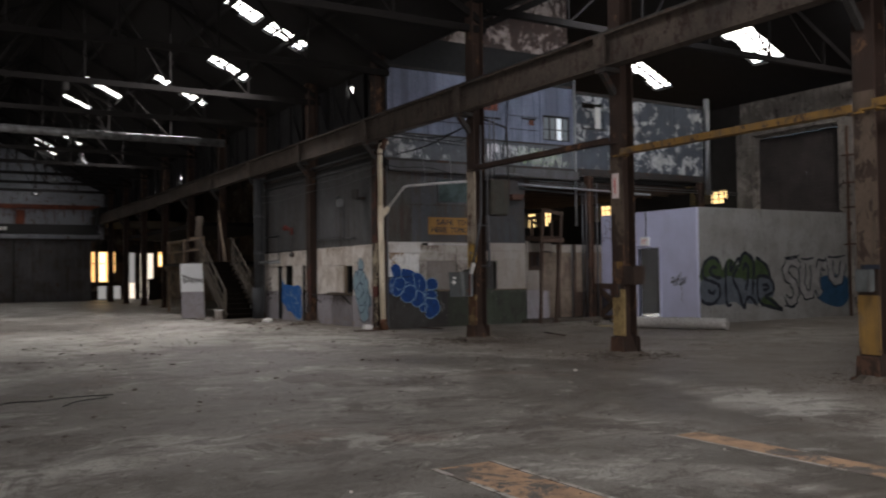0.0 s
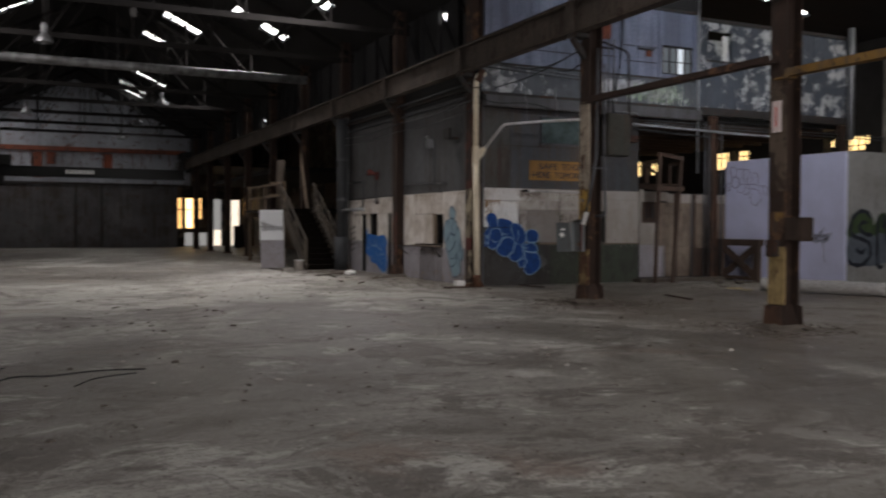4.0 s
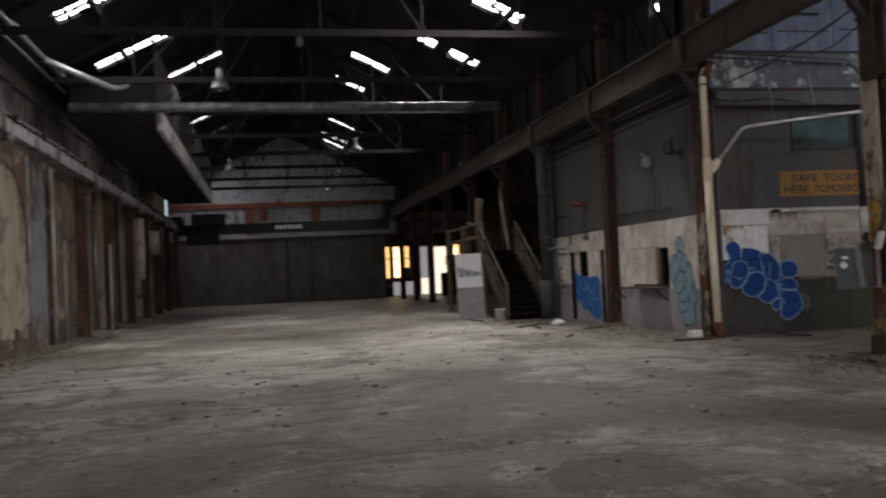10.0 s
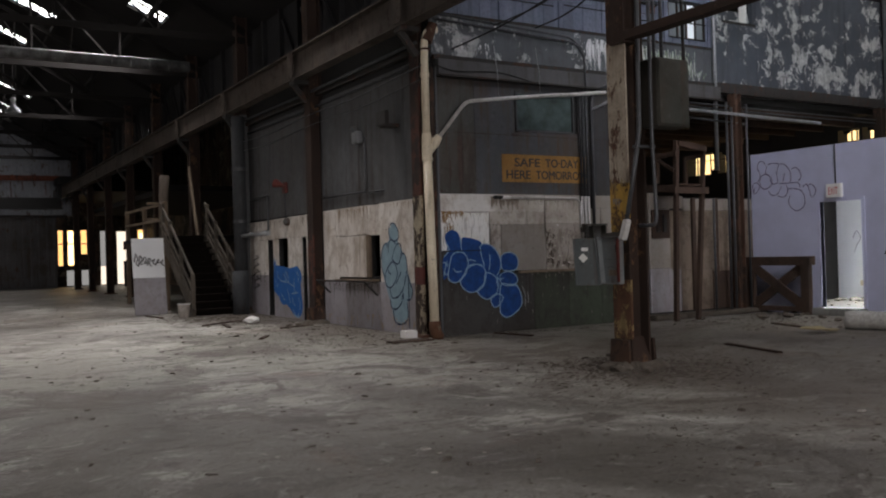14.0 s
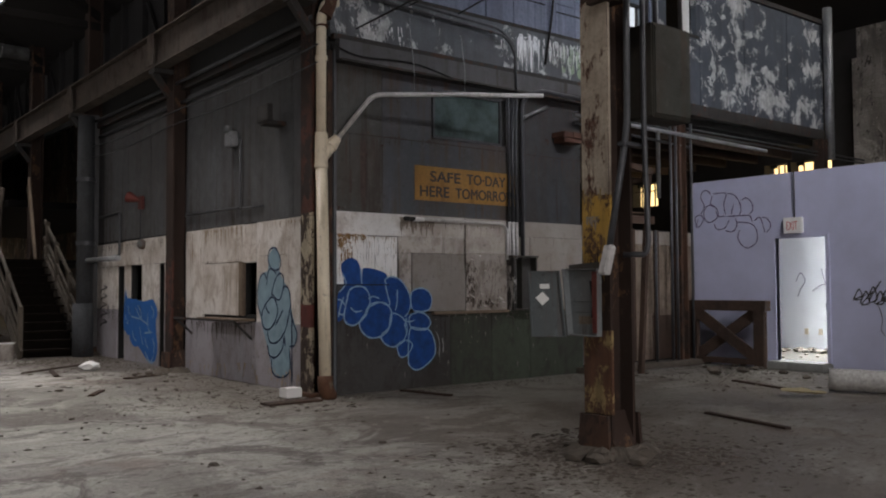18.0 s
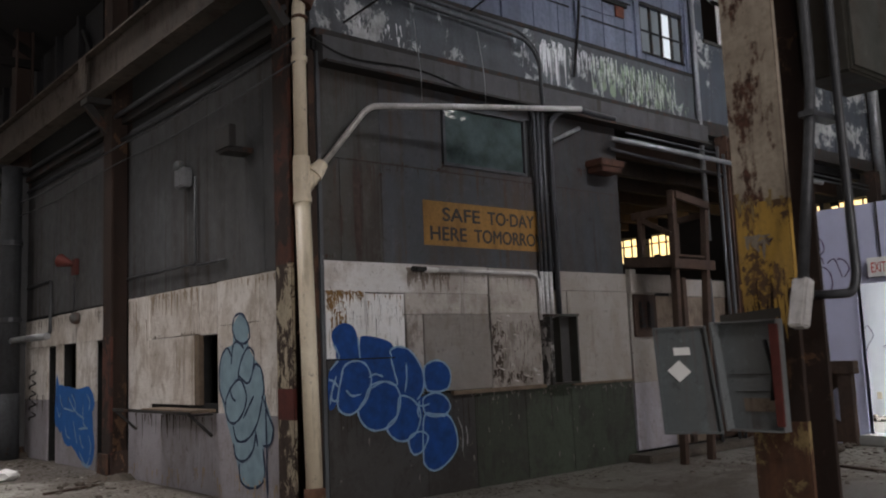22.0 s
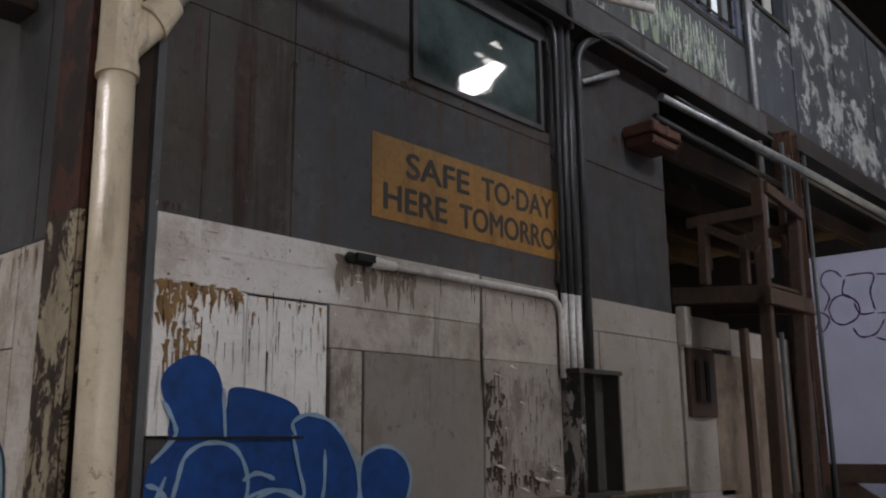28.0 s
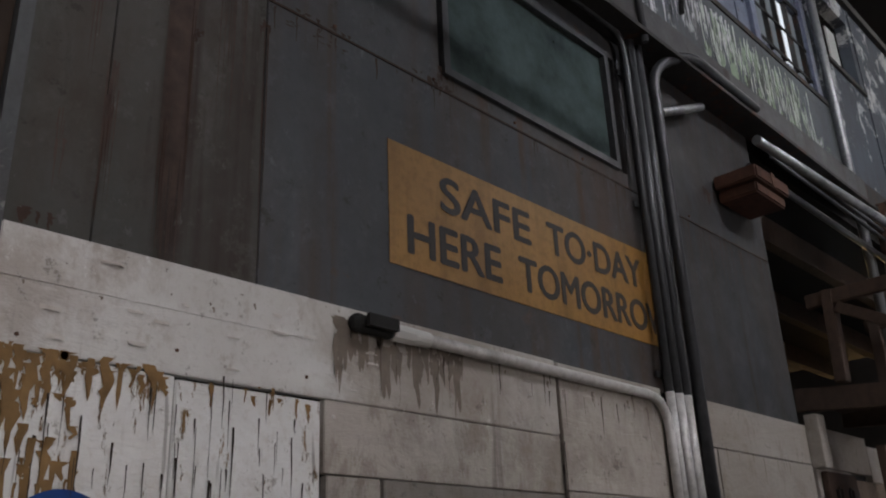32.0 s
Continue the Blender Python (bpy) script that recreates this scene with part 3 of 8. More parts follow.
    # boards right of the conduits: dirty, and darkened for the shade there
    "dullply": drippy("dull_shaded_boards", (0.34, 0.315, 0.29), (0.17, 0.13, 0.10), (0.23, 0.20, 0.17), 0.255, 0.75, 0.0, 0.55, 0.15),
    "ductgalv": worn("dusty_duct", (0.20, 0.205, 0.21), (0.05, 0.048, 0.046), None, 0.6, 0.5, 0.3, 7, 3),
    "brightmetal": plain("bright_metal", (0.80, 0.79, 0.77), 0.28, 0.35, 0.15, 12, 0.6),
    "panelgrey": drippy("grey_access_panel", (0.27, 0.252, 0.235), (0.14, 0.12, 0.10), (0.20, 0.175, 0.15), 0.23, 0.75, 0.0, 0.6, 0.0),
    "rustred": peeling("red_rust_column", (0.10, 0.035, 0.024), (0.035, 0.022, 0.018), 0.52, 5.0, 0.85, (0.025, 0.018, 0.014)),
    "pinkplate": plain("faded_pink_plate", (0.70, 0.60, 0.58), 0.7, 0, 0.15),
    "stainrun": plain("brown_stain_runs", (0.42, 0.33, 0.24), 0.85, 0, 0.5, 8),
    "palejamb": peeling("pale_jamb_plaster", (0.30, 0.28, 0.255), (0.24, 0.17, 0.12), 0.56, 3.0, 0.92, (0.14, 0.12, 0.10), 0.8, 0.0, 0.6),
    "greenspray": plain("moss_green_spray", (0.05, 0.082, 0.032), 0.75, 0, 0.5, 4),
    "bluegrey": plain("blue_grey_spray", (0.105, 0.125, 0.15), 0.75, 0, 0.4, 4),
    "flueskin": worn("dull_flue", (0.11, 0.085, 0.065), (0.06, 0.048, 0.04), None, 0.6, 0.85),
    "boxinside": sheet("dull_box_inside", (0.20, 0.222, 0.23), (0.11, 0.092, 0.075), (0.075, 0.036, 0.022), 0.6, 0.4),
    "sideglow": glow("yellow_evening_light", (1.0, 0.70, 0.30), 2.2),
    "chippedgrey": peeling("dented_grey_trim", (0.10, 0.11, 0.12), (0.34, 0.34, 0.34), 0.6, 5.0, 0.6, (0.04, 0.036, 0.032)),
    "dirtbrown": plain("brown_dirt", (0.115, 0.094, 0.074), 0.95, 0, 0.6, 10),
    "dirtdark": plain("dark_rubble_floor", (0.042, 0.036, 0.03), 0.95, 0, 0.6, 7),
    # weak grey glow for the panels that dim the far openings
    "dimglow": glow("dimmed_daylight", (0.62, 0.60, 0.58), 0.5),
    # the grey sheet again, darkened for shade right of the conduits
    "greyshade": sheet("shaded_grey_sheet", (0.042, 0.047, 0.053), (0.048, 0.042, 0.037), (0.032, 0.019, 0.013), 0.5, 0.6),
}

# ---- mesh helpers ----
ORIGIN = {}


def box(bm, x0, x1, y0, y1, z0, z1, bevel=0.0):
    r = bmesh.ops.create_cube(bm, size=1.0)
    for v in r["verts"]:
        v.co = Vector((x0 + (v.co.x + 0.5) * (x1 - x0), y0 + (v.co.y + 0.5) * (y1 - y0), z0 + (v.co.z + 0.5) * (z1 - z0)))
    if bevel:
        edges = list({e for v in r["verts"] for e in v.link_edges})
        bmesh.ops.bevel(bm, geom=edges, offset=bevel, segments=2, affect="EDGES")
    return r["verts"]


def beam(bm, p, q, w, h, bevel=0.0):
    """A straight bar of section w x h from p to q."""
    p, q = Vector(p), Vector(q)
    d = q - p
    n0 = len(bm.verts)
    box(bm, -w / 2, w / 2, -h / 2, h / 2, 0, d.length, bevel)
    bm.verts.ensure_lookup_table()
    m = Matrix.Translation(p) @ d.to_track_quat("Z", "Y").to_matrix().to_4x4()
    for v in bm.verts[n0:]:
        v.co = m @ v.co


def rod(bm, p, q, r, seg=10, r2=None):
    p, q = Vector(p), Vector(q)
    d = q - p
    m = Matrix.Translation((p + q) / 2) @ d.to_track_quat("Z", "Y").to_matrix().to_4x4()
    bmesh.ops.create_cone(bm, cap_ends=True, segments=seg, radius1=r, radius2=r if r2 is None else r2, depth=d.length, matrix=m)


def smooth(bm):
    for f in bm.faces:
        f.smooth = len(f.verts) == 4
    return bm


def pipe(bm, pts, r, seg=10, bend=0.0):
    """A round pipe along points, its corners rounded with radius bend."""
    pts = [Vector(p) for p in pts]
    line = [pts[0]]
    for a, b, c in zip(pts, pts[1:], pts[2:]):
        if bend:
            u, v = (a - b).normalized(), (c - b).normalized()
            k = min(bend, (a - b).length * 0.45, (c - b).length * 0.45)
            for i in range(6):
                s = i / 5
                line.append((1 - s) ** 2 * (b + u * k) + 2 * s * (1 - s) * b + s * s * (b + v * k))
        else:
            line.append(b)
    line.append(pts[-1])
    rings = []
    ref = None
    for i, p in enumerate(line):
        t = (line[min(i + 1, len(line) - 1)] - line[max(i - 1, 0)]).normalized()
        if ref is None:
            ref = t.orthogonal().normalized()
        ref = (ref - t * ref.dot(t)).normalized()
        s = t.cross(ref)
        rings.append([bm.verts.new(p + (ref * math.cos(2 * math.pi * k / seg) + s * math.sin(2 * math.pi * k / seg)) * r) for k in range(seg)])
    for a, b in zip(rings, rings[1:]):
        for k in range(seg):
            f = bm.faces.new((a[k], a[(k + 1) % seg], b[(k + 1) % seg], b[k]))
            f.smooth = True
    bm.faces.new(rings[0][::-1])
    bm.faces.new(rings[-1])


def mesh_of(name, bm, material):
    bmesh.ops.recalc_face_normals(bm, faces=bm.faces)
    me = bpy.data.meshes.new(name)
    bm.to_mesh(me)
    bm.free()
    me.materials.append(M[material])
    return me


def thing(name, label, category, at=(0, 0, 0), group="", kind=""):
    ob = new(name)
    ob.empty_display_size = 0.1
    ob.location = at
    ORIGIN[ob.name] = Vector(at)
    return tagged(ob, label, category, group, kind)


def part(name, bm, material, parent, label=""):
    """One mesh object under a thing or part; the bmesh is in world metres."""
    o = ORIGIN[parent.name]
    bmesh.ops.translate(bm, verts=bm.verts, vec=-o)
    ob = new(name, mesh_of(name, bm, material))
    ob.parent = parent
    ORIGIN[ob.name] = o
    return tagged(ob, label)


def solo(name, bm, material, label, category, at=None, group="", kind=""):
    """A thing of one mesh, with its origin at its base."""
    if at is None:
        co = [v.co for v in bm.verts]
        at = (sum(c.x for c in co) / len(co), sum(c.y for c in co) / len(co), min(c.z for c in co))
    bmesh.ops.translate(bm, verts=bm.verts, vec=-Vector(at))
    ob = new(name, mesh_of(name, bm, material))
    ob.location = at
    ORIGIN[ob.name] = Vector(at)
    return tagged(ob, label, category, group, kind)


def B():
    return bmesh.new()


def bx(*a, bevel=0.0):
    bm = B()
    box(bm, *a, bevel=bevel)
    return bm


def wall_with_holes(bm, axis, at0, at1, u0, u1, z0, z1, holes):
    """A wall slab from at0 to at1 along the axis across it, with rectangular openings (ua, ub, za, zb) through it."""
    us = sorted({u0, u1, *[h[0] for h in holes], *[h[1] for h in holes]})
    zs = sorted({z0, z1, *[h[2] for h in holes], *[h[3] for h in holes]})
    for ua, ub in zip(us, us[1:]):
        run = None
        for za, zb in zip(zs, zs[1:]):
            um, zm = (ua + ub) / 2, (za + zb) / 2
            solid = not any(h[0] < um < h[1] and h[2] < zm < h[3] for h in holes)
            if solid:
                run = (run[0], zb) if run else (za, zb)
            if run and (not solid or zb == zs[-1]):
                if axis == "y":
                    box(bm, ua, ub, at0, at1, run[0], run[1])
                else:
                    box(bm, at0, at1, ua, ub, run[0], run[1])
                run = None
    bmesh.ops.remove_doubles(bm, verts=bm.verts, dist=0.0004)


def corrugated(bm, axis, at, u0, u1, z0, z1, pitch=0.2, depth=0.03, thick=0.012, holes=()):
    """Ribbed sheet: flat pans with raised ribs."""
    wall_with_holes(bm, axis, at, at + thick, u0, u1, z0, z1, holes)
    u = u0 + pitch / 2
    while u < u1:
        spans = [(z0, z1)]
        for h in holes:
            if h[0] - 0.02 < u < h[1] + 0.02:
                spans = [s for a, b in spans for s in ((a, min(b, h[2])), (max(a, h[3]), b)) if s[1] - s[0] > 0.01]
        for a, b in spans:
            w = pitch * 0.16
            if axis == "y":
                box(bm, u - w, u + w, at - depth, at, a, b)
            else:
                box(bm, at - depth, at, u - w, u + w, a, b)
        u += pitch


def h_section(bm, x, y, z0, z1, w=0.30, d=0.30, t=0.03):
    """A rolled H column whose flanges face along x."""
    box(bm, x - d / 2, x - d / 2 + t, y - w / 2, y + w / 2, z0, z1)
    box(bm, x + d / 2 - t, x + d / 2, y - w / 2, y + w / 2, z0, z1)
    box(bm, x - d / 2 + t, x + d / 2 - t, y - t / 2, y + t / 2, z0, z1)


def i_beam(bm, x, y0, y1, z0, z1, w=0.28, t=0.03):
    box(bm, x - w / 2, x + w / 2, y0, y1, z1 - t, z1)
    box(bm, x - w / 2, x + w / 2, y0, y1, z0, z0 + t)
    box(bm, x - t / 2, x + t / 2, y0, y1, z0 + t, z1 - t)

# ---- large structure ----
XL, XR = -2.85, 11.1          # the two column lines of the nave
Y0, Y1 = -10.0, 66.0          # back wall and far wall
BAYS = [16.95 + 4.88 * k for k in range(-5, 10)]
LEFT = [20.62 + 4.88 * k for k in range(-5, 10)]
EAVE, RIDGE, MID = 7.6, 11.2, 4.15
SIDE = 26.4                   # inner face of the outer right wall

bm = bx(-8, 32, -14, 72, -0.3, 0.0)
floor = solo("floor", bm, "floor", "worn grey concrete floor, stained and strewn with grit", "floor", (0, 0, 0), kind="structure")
bm = bx(-400, 400, -400, 400, -0.45, -0.31)
solo("ground", bm, "floor", "bare ground outside the works", "ground", (0, 0, -0.45), kind="structure")

# back wall with its great doorway, both unseen and assumed
bm = B()
wall_with_holes(bm, "y", Y0, Y0 + 0.3, -6.0, SIDE + 0.3, 0, 12.0, [(-1.5, 7.5, 0, 5.0)])
solo("wall_back", bm, "brick", "unseen dark brick end wall with an assumed wide open doorway", "wall", kind="structure")

# far gable wall of ribbed iron; roof light above, shade below are in the colours
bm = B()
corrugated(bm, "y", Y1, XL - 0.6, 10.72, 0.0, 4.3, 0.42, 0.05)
solo("wall_far_lower", bm, "corrshade", "ribbed iron lower end wall with rust stains, coloured darker as shaded", "wall", kind="structure")
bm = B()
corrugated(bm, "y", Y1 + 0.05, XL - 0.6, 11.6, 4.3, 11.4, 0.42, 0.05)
solo("wall_far", bm, "corr", "ribbed grey iron gable wall with rust stains, coloured lighter as lit", "wall", kind="structure")
far_band = thing("wall_far_steelwork", "rust-red steel band and braces across the iron gable wall", "steelwork", (4, Y1 - 0.1, 6.4), kind="structure")
part("girt", bx(XL - 0.4, 11.3, Y1 - 0.22, Y1 - 0.06, 6.38, 6.68), "orange", far_band)
part("girt", bx(XL - 0.4, 11.3, Y1 - 0.16, Y1 - 0.06, 4.2, 4.35), "steel", far_band)
for gx, gz in ((1.6, 4.6), (2.4, 5.5), (5.9, 5.3)):
    part("stain_plate", bx(gx, gx + 0.55, Y1 - 0.12, Y1 - 0.06, gz, 6.3), "orange", far_band)
dribbles_at = [(XL + 0.6 + 0.62 * k, 0.25 + 0.7 * abs(math.sin(k * 2.3)) ** 2) for k in range(21)]
for gx, gl in dribbles_at:
    bm = B()
    beam(bm, (gx, Y1 - 0.062, 6.34), (gx + 0.04, Y1 - 0.06, 6.34 - gl), 0.16 + 0.2 * abs(math.sin(gx * 5)), 0.01)
    part("rust_bleed", bm, "orange", far_band, "rust bleeding down the iron sheets")
part("mullion", bx(4.1, 4.22, Y1 - 0.14, Y1 - 0.06, 0, 4.2), "steel", far_band)
part("mullion", bx(5.7, 5.82, Y1 - 0.14, Y1 - 0.06, 0, 4.2), "steel", far_band)

# left wall: brick arcade behind the columns
ARCH_W, ARCH_SPRING = 1.35, 3.55
bm = B()
box(bm, XL - 1.1, XL - 0.75, Y0, Y1 + 0.3, 5.3, 7.7)
for ly in LEFT:
    cy = ly + 2.44
    box(bm, XL - 1.1, XL - 0.75, cy - 2.44, cy - ARCH_W, 0, 5.3)
    box(bm, XL - 1.1, XL - 0.75, cy + ARCH_W, cy + 2.44, 0, 5.3)
    n = 12
    for k in range(n):
        a0, a1 = math.pi * k / n, math.pi * (k + 1) / n
        ya, yb = cy - ARCH_W * math.cos(a0), cy - ARCH_W * math.cos(a1)
        za, zb = ARCH_SPRING + ARCH_W * math.sin(a0), ARCH_SPRING + ARCH_W * math.sin(a1)
        vs = [bm.verts.new((x, y, z)) for x in (XL - 1.1, XL - 0.75) for y, z in ((ya, za), (yb, zb), (yb, 5.3), (ya, 5.3))]
        for f in ((0, 1, 2, 3), (7, 6, 5, 4), (0, 4, 5, 1), (1, 5, 6, 2), (2, 6, 7, 3), (3, 7, 4, 0)):
            bm.faces.new([vs[i] for i in f])
wall_left = solo("wall_left", bm, "brick", "sooty brick arcade wall with bricked-up arches", "wall", kind="structure")
for i, ly in enumerate(LEFT):
    cy = ly + 2.44
    bm = bx(XL - 1.25, XL - 0.98, cy - ARCH_W - 0.1, cy + ARCH_W + 0.1, 0, 5.2)
    part("arch_infill", bm, {4: "brickred", 5: "moss", 6: "render", 7: "brick", 8: "render"}.get(i, ("brick", "render")[i % 2]), wall_left)
    if 2 < i < 13:
        part("arch_reveal", bx(XL - 1.05, XL - 0.742, cy + ARCH_W - 0.04, cy + ARCH_W - 0.002, 0, ARCH_SPRING), "moss" if i == 5 else "render", wall_left, "cream plastered arch side" if i != 5 else "mould-black arch side")
        part("pier_face", bx(XL - 0.749, XL - 0.728, cy + ARCH_W + 0.004, cy + 2.44, 0, 4.9), "brick" if i > 6 else "shadeblack" if i == 5 else "moss", wall_left)
        part("pier_face", bx(XL - 0.749, XL - 0.728, cy - 2.436, cy - ARCH_W - 0.004, 0, 4.9), "render", wall_left)
        bm = B()
        for k in range(14):
            a0, a1 = math.pi * k / 14, math.pi * (k + 1) / 14
            ring = [(cy - r * math.cos(a), ARCH_SPRING + r * math.sin(a)) for a, r in ((a0, ARCH_W - 0.002), (a1, ARCH_W - 0.002), (a1, ARCH_W - 0.05), (a0, ARCH_W - 0.05))]
            vs = [bm.verts.new((x, y, z)) for x in (XL - 1.05, XL - 0.735) for y, z in ring]
            for f in ((3, 2, 1, 0), (4, 5, 6, 7), (0, 1, 5, 4), (1, 2, 6, 5), (2, 3, 7, 6), (3, 0, 4, 7)):
                bm.faces.new([vs[j] for j in f])
        part("arch_ring", bm, "render" if i != 5 else "brick", wall_left, "plastered arch ring")

part("upper_band", bx(XL - 0.749, XL - 0.735, 2, 50, 5.32, 7.6), "leftbrick", wall_left, "pale worn brick band under the roof")
# dentilled brick course over the left runway
for ly in LEFT[3:12]:
    for k in range(6):
        y = ly + 1.0 + k * 0.5
        part("dentil", bx(XL - 0.75, XL - 0.66, y, y + 0.2, 6.1, 6.75), "leftbrick", wall_left)
    part("string_course", bx(XL - 0.75, XL - 0.6, ly + 0.3, ly + 4.6, 6.8, 6.95), "leftbrick", wall_left)
    part("string_course", bx(XL - 0.75, XL - 0.63, ly + 0.3, ly + 4.6, 5.9, 6.02), "leftbrick", wall_left)

# right outer wall with the shutter opening and high windows
WIN_Y = [(23.0, 24.1), (24.2, 24.85), (28.35, 29.3), (29.45, 30.6), (33.7, 34.7), (34.95, 36.1)]
bm = B()
wall_with_holes(bm, "x", SIDE, SIDE + 0.4, Y0, 22.3, 0, 8.2, [(18.15, 21.55, 0, 6.35)])
wall_right = solo("wall_right", bm, "pilaster", "peeling concrete and brick outer wall with high windows", "wall", kind="structure")
for y0, y1, m in ((21.6, 22.3, "pilaster"), (16.2, 18.1, "pilaster"), (10.8, 11.6, "pilaster")):
    part("pilaster", bx(SIDE - 0.25, SIDE - 0.002, y0, y1, 0, 6.9), m, wall_right)
part("lintel", bx(SIDE - 0.2, SIDE - 0.003, 16.2, 22.3, 6.4, 6.9), "pilaster", wall_right)
part("brick_panel", bx(SIDE - 0.06, SIDE - 0.003, 11.6, 16.2, 0, 5.6), "brickred", wall_right)
# beyond y = 22.3 the wall is coloured darker, so the interior reads as unlit
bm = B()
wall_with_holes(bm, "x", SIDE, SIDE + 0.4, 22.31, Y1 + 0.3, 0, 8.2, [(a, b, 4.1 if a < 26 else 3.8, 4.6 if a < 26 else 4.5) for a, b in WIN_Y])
solo("wall_right_inner", bm, "shadeblack", "outer wall with a row of high windows, coloured near black for shade", "wall", kind="structure")
lad = thing("pipe_rack", "rusty pipes and bars fixed to the concrete pilaster", "pipe", (SIDE - 0.3, 17.0, 0))
for y in (16.45, 17.3, 17.75):
    bm = B()
    pipe(bm, [(SIDE - 0.3, y, 0.0), (SIDE - 0.3, y, 6.2)], 0.035, 8)
    part("pipe", bm, "rust", lad)
for z in (2.3, 3.5, 4.3, 5.2):
    bm = B()
    beam(bm, (SIDE - 0.36, 16.3, z), (SIDE - 0.36, 17.9, z + 0.03), 0.05, 0.05)
    part("bar", bm, "leftcol", lad)
shutter = thing("roller_shutter", "dark rolled-down steel shutter door between peeling pilasters", "shutter", (SIDE + 0.1, 19.85, 0))
for k in range(52):
    z = 0.12 * k
    part("slat", bx(SIDE + 0.1, SIDE + 0.13, 18.15, 21.55, z, z + 0.118, bevel=0.004), "shutter", shutter)
part("backing", bx(SIDE + 0.14, SIDE + 0.17, 18.15, 21.55, 0, 6.3), "black", shutter)
for y, z in ((18.28, 4.84), (19.57, 4.86)):
    part("pinhole", bx(SIDE + 0.092, SIDE + 0.099, y, y + 0.02, z, z + 0.035), "dullglow", shutter, "small hole bright with daylight")
for k, (a, b) in enumerate(WIN_Y):
    w0, w1 = (4.1, 4.6) if a < 26 else (3.8, 4.5)
    w = thing("window_%d" % (k + 1), "steel-framed window with broken panes and low sun outside", "window", (SIDE + 0.2, a, w0), kind="structure")
    part("window_frame", bx(SIDE + 0.15, SIDE + 0.2, a, b, 4.26, 4.29), "steel", w)
    for j in range(1, 4):
        y = a + (b - a) * j / 4
        part("glazing_bar", bx(SIDE + 0.15, SIDE + 0.2, y - 0.012, y + 0.012, w0, w1), "steel", w)
    part("board", bx(SIDE + 0.12, SIDE + 0.145, a + 0.2 * (k % 3), a + 0.2 * (k % 3) + 0.22, w0, w0 + 0.16), "black", w, "dark board over a broken pane")
    part("board", bx(SIDE + 0.12, SIDE + 0.145, b - 0.3, b - 0.1, w1 - 0.1, w1), "black", w, "dark board over a broken pane")
bm = bx(SIDE + 1.2, SIDE + 1.25, 22.4, 42, 3.3, 4.8)
solo("backdrop_side", bm, "sideglow", "glowing low sun beyond the side windows", "backdrop", kind="structure")


# roofs: two slopes each, with roof lights cut through
def slope(name, xa, za, xb, zb, y0, y1, lights, label):
    """A roof slope from the eave (xa, za) to the ridge (xb, zb), with openings (ya, yb, sa, sb) in metres along the slope's run in x."""
    bm = B()
    def at(x):
        return za + (zb - za) * (x - xa) / (xb - xa)
    xs = sorted({xa, xb, *[l[2] for l in lights], *[l[3] for l in lights]})
    ys = sorted({y0, y1, *[l[0] for l in lights], *[l[1] for l in lights]})
    for p, q in zip(xs, xs[1:]):
        for r, s in zip(ys, ys[1:]):
            if any(l[2] <= (p + q) / 2 <= l[3] and l[0] <= (r + s) / 2 <= l[1] for l in lights):
                continue
            vs = [bm.verts.new((x, y, at(x) + dz)) for dz in (0, 0.1) for x, y in ((p, r), (q, r), (q, s), (p, s))]
            for f in ((3, 2, 1, 0), (4, 5, 6, 7), (0, 1, 5, 4), (1, 2, 6, 5), (2, 3, 7, 6), (3, 0, 4, 7)):
                bm.faces.new([vs[i] for i in f])
    bmesh.ops.remove_doubles(bm, verts=bm.verts, dist=0.0004)
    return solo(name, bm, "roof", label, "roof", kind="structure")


NAVE_R = [(y - 0.5, y + 0.5, a - 0.08, b + 0.08) for y, a, b in (
    (24.75, 7.8, 8.6), (24.75, 9.0, 10.0), (29.75, 8.75, 9.9), (34.95, 9.1, 9.9), (34.95, 8.1, 8.5), (40.4, 6.4, 7.75),
    (45.0, 6.1, 7.2), (58.8, 6.4, 7.8), (61.0, 6.6, 7.9), (54.0, 6.5, 8.2))]
NAVE_L = [(y - 0.45, y + 0.45, a - 0.12, b + 0.12) for y, a, b in (
    (24.2, -1.9, -0.4), (29.1, -2.0, -0.7), (34.2, -1.95, 0.0), (39.0, -0.4, 1.3), (48.6, -1.0, 0.6), (53.0, -0.8, 0.8), (57.5, -0.6, 0.9))]
slope("roof_nave_right", XR + 0.5, EAVE, MID, RIDGE, Y0, Y1 + 0.3, NAVE_R, "dark board roof slope with broken roof lights")
slope("roof_nave_left", XL - 0.9, EAVE - 0.3, MID, RIDGE, Y0, Y1 + 0.3, NAVE_L, "dark board roof slope with broken roof lights")
BAY_R = [(18.9, 20.2, 23.0, 24.7), (23.95, 24.9, 23.1, 24.7), (14.2, 14.9, 22.7, 23.3), (13.6, 14.1, 23.2, 23.9), (14.3, 14.6, 24.0, 24.2), (9.2, 9.8, 23.9, 24.6)]
slope("roof_bay_right", SIDE + 0.2, EAVE, 18.9, 11.3, Y0, Y1 + 0.3, BAY_R, "dark board roof over the side bay with roof lights")
# the opening in this slope is unseen, assumed for the two lamps there
slope("roof_bay_left", XR + 0.5, EAVE, 18.9, 11.3, Y0, Y1 + 0.3, [(12.0, 14.0, 13.5, 16.0)], "dark board roof over the side bay with roof lights")
bm = B()
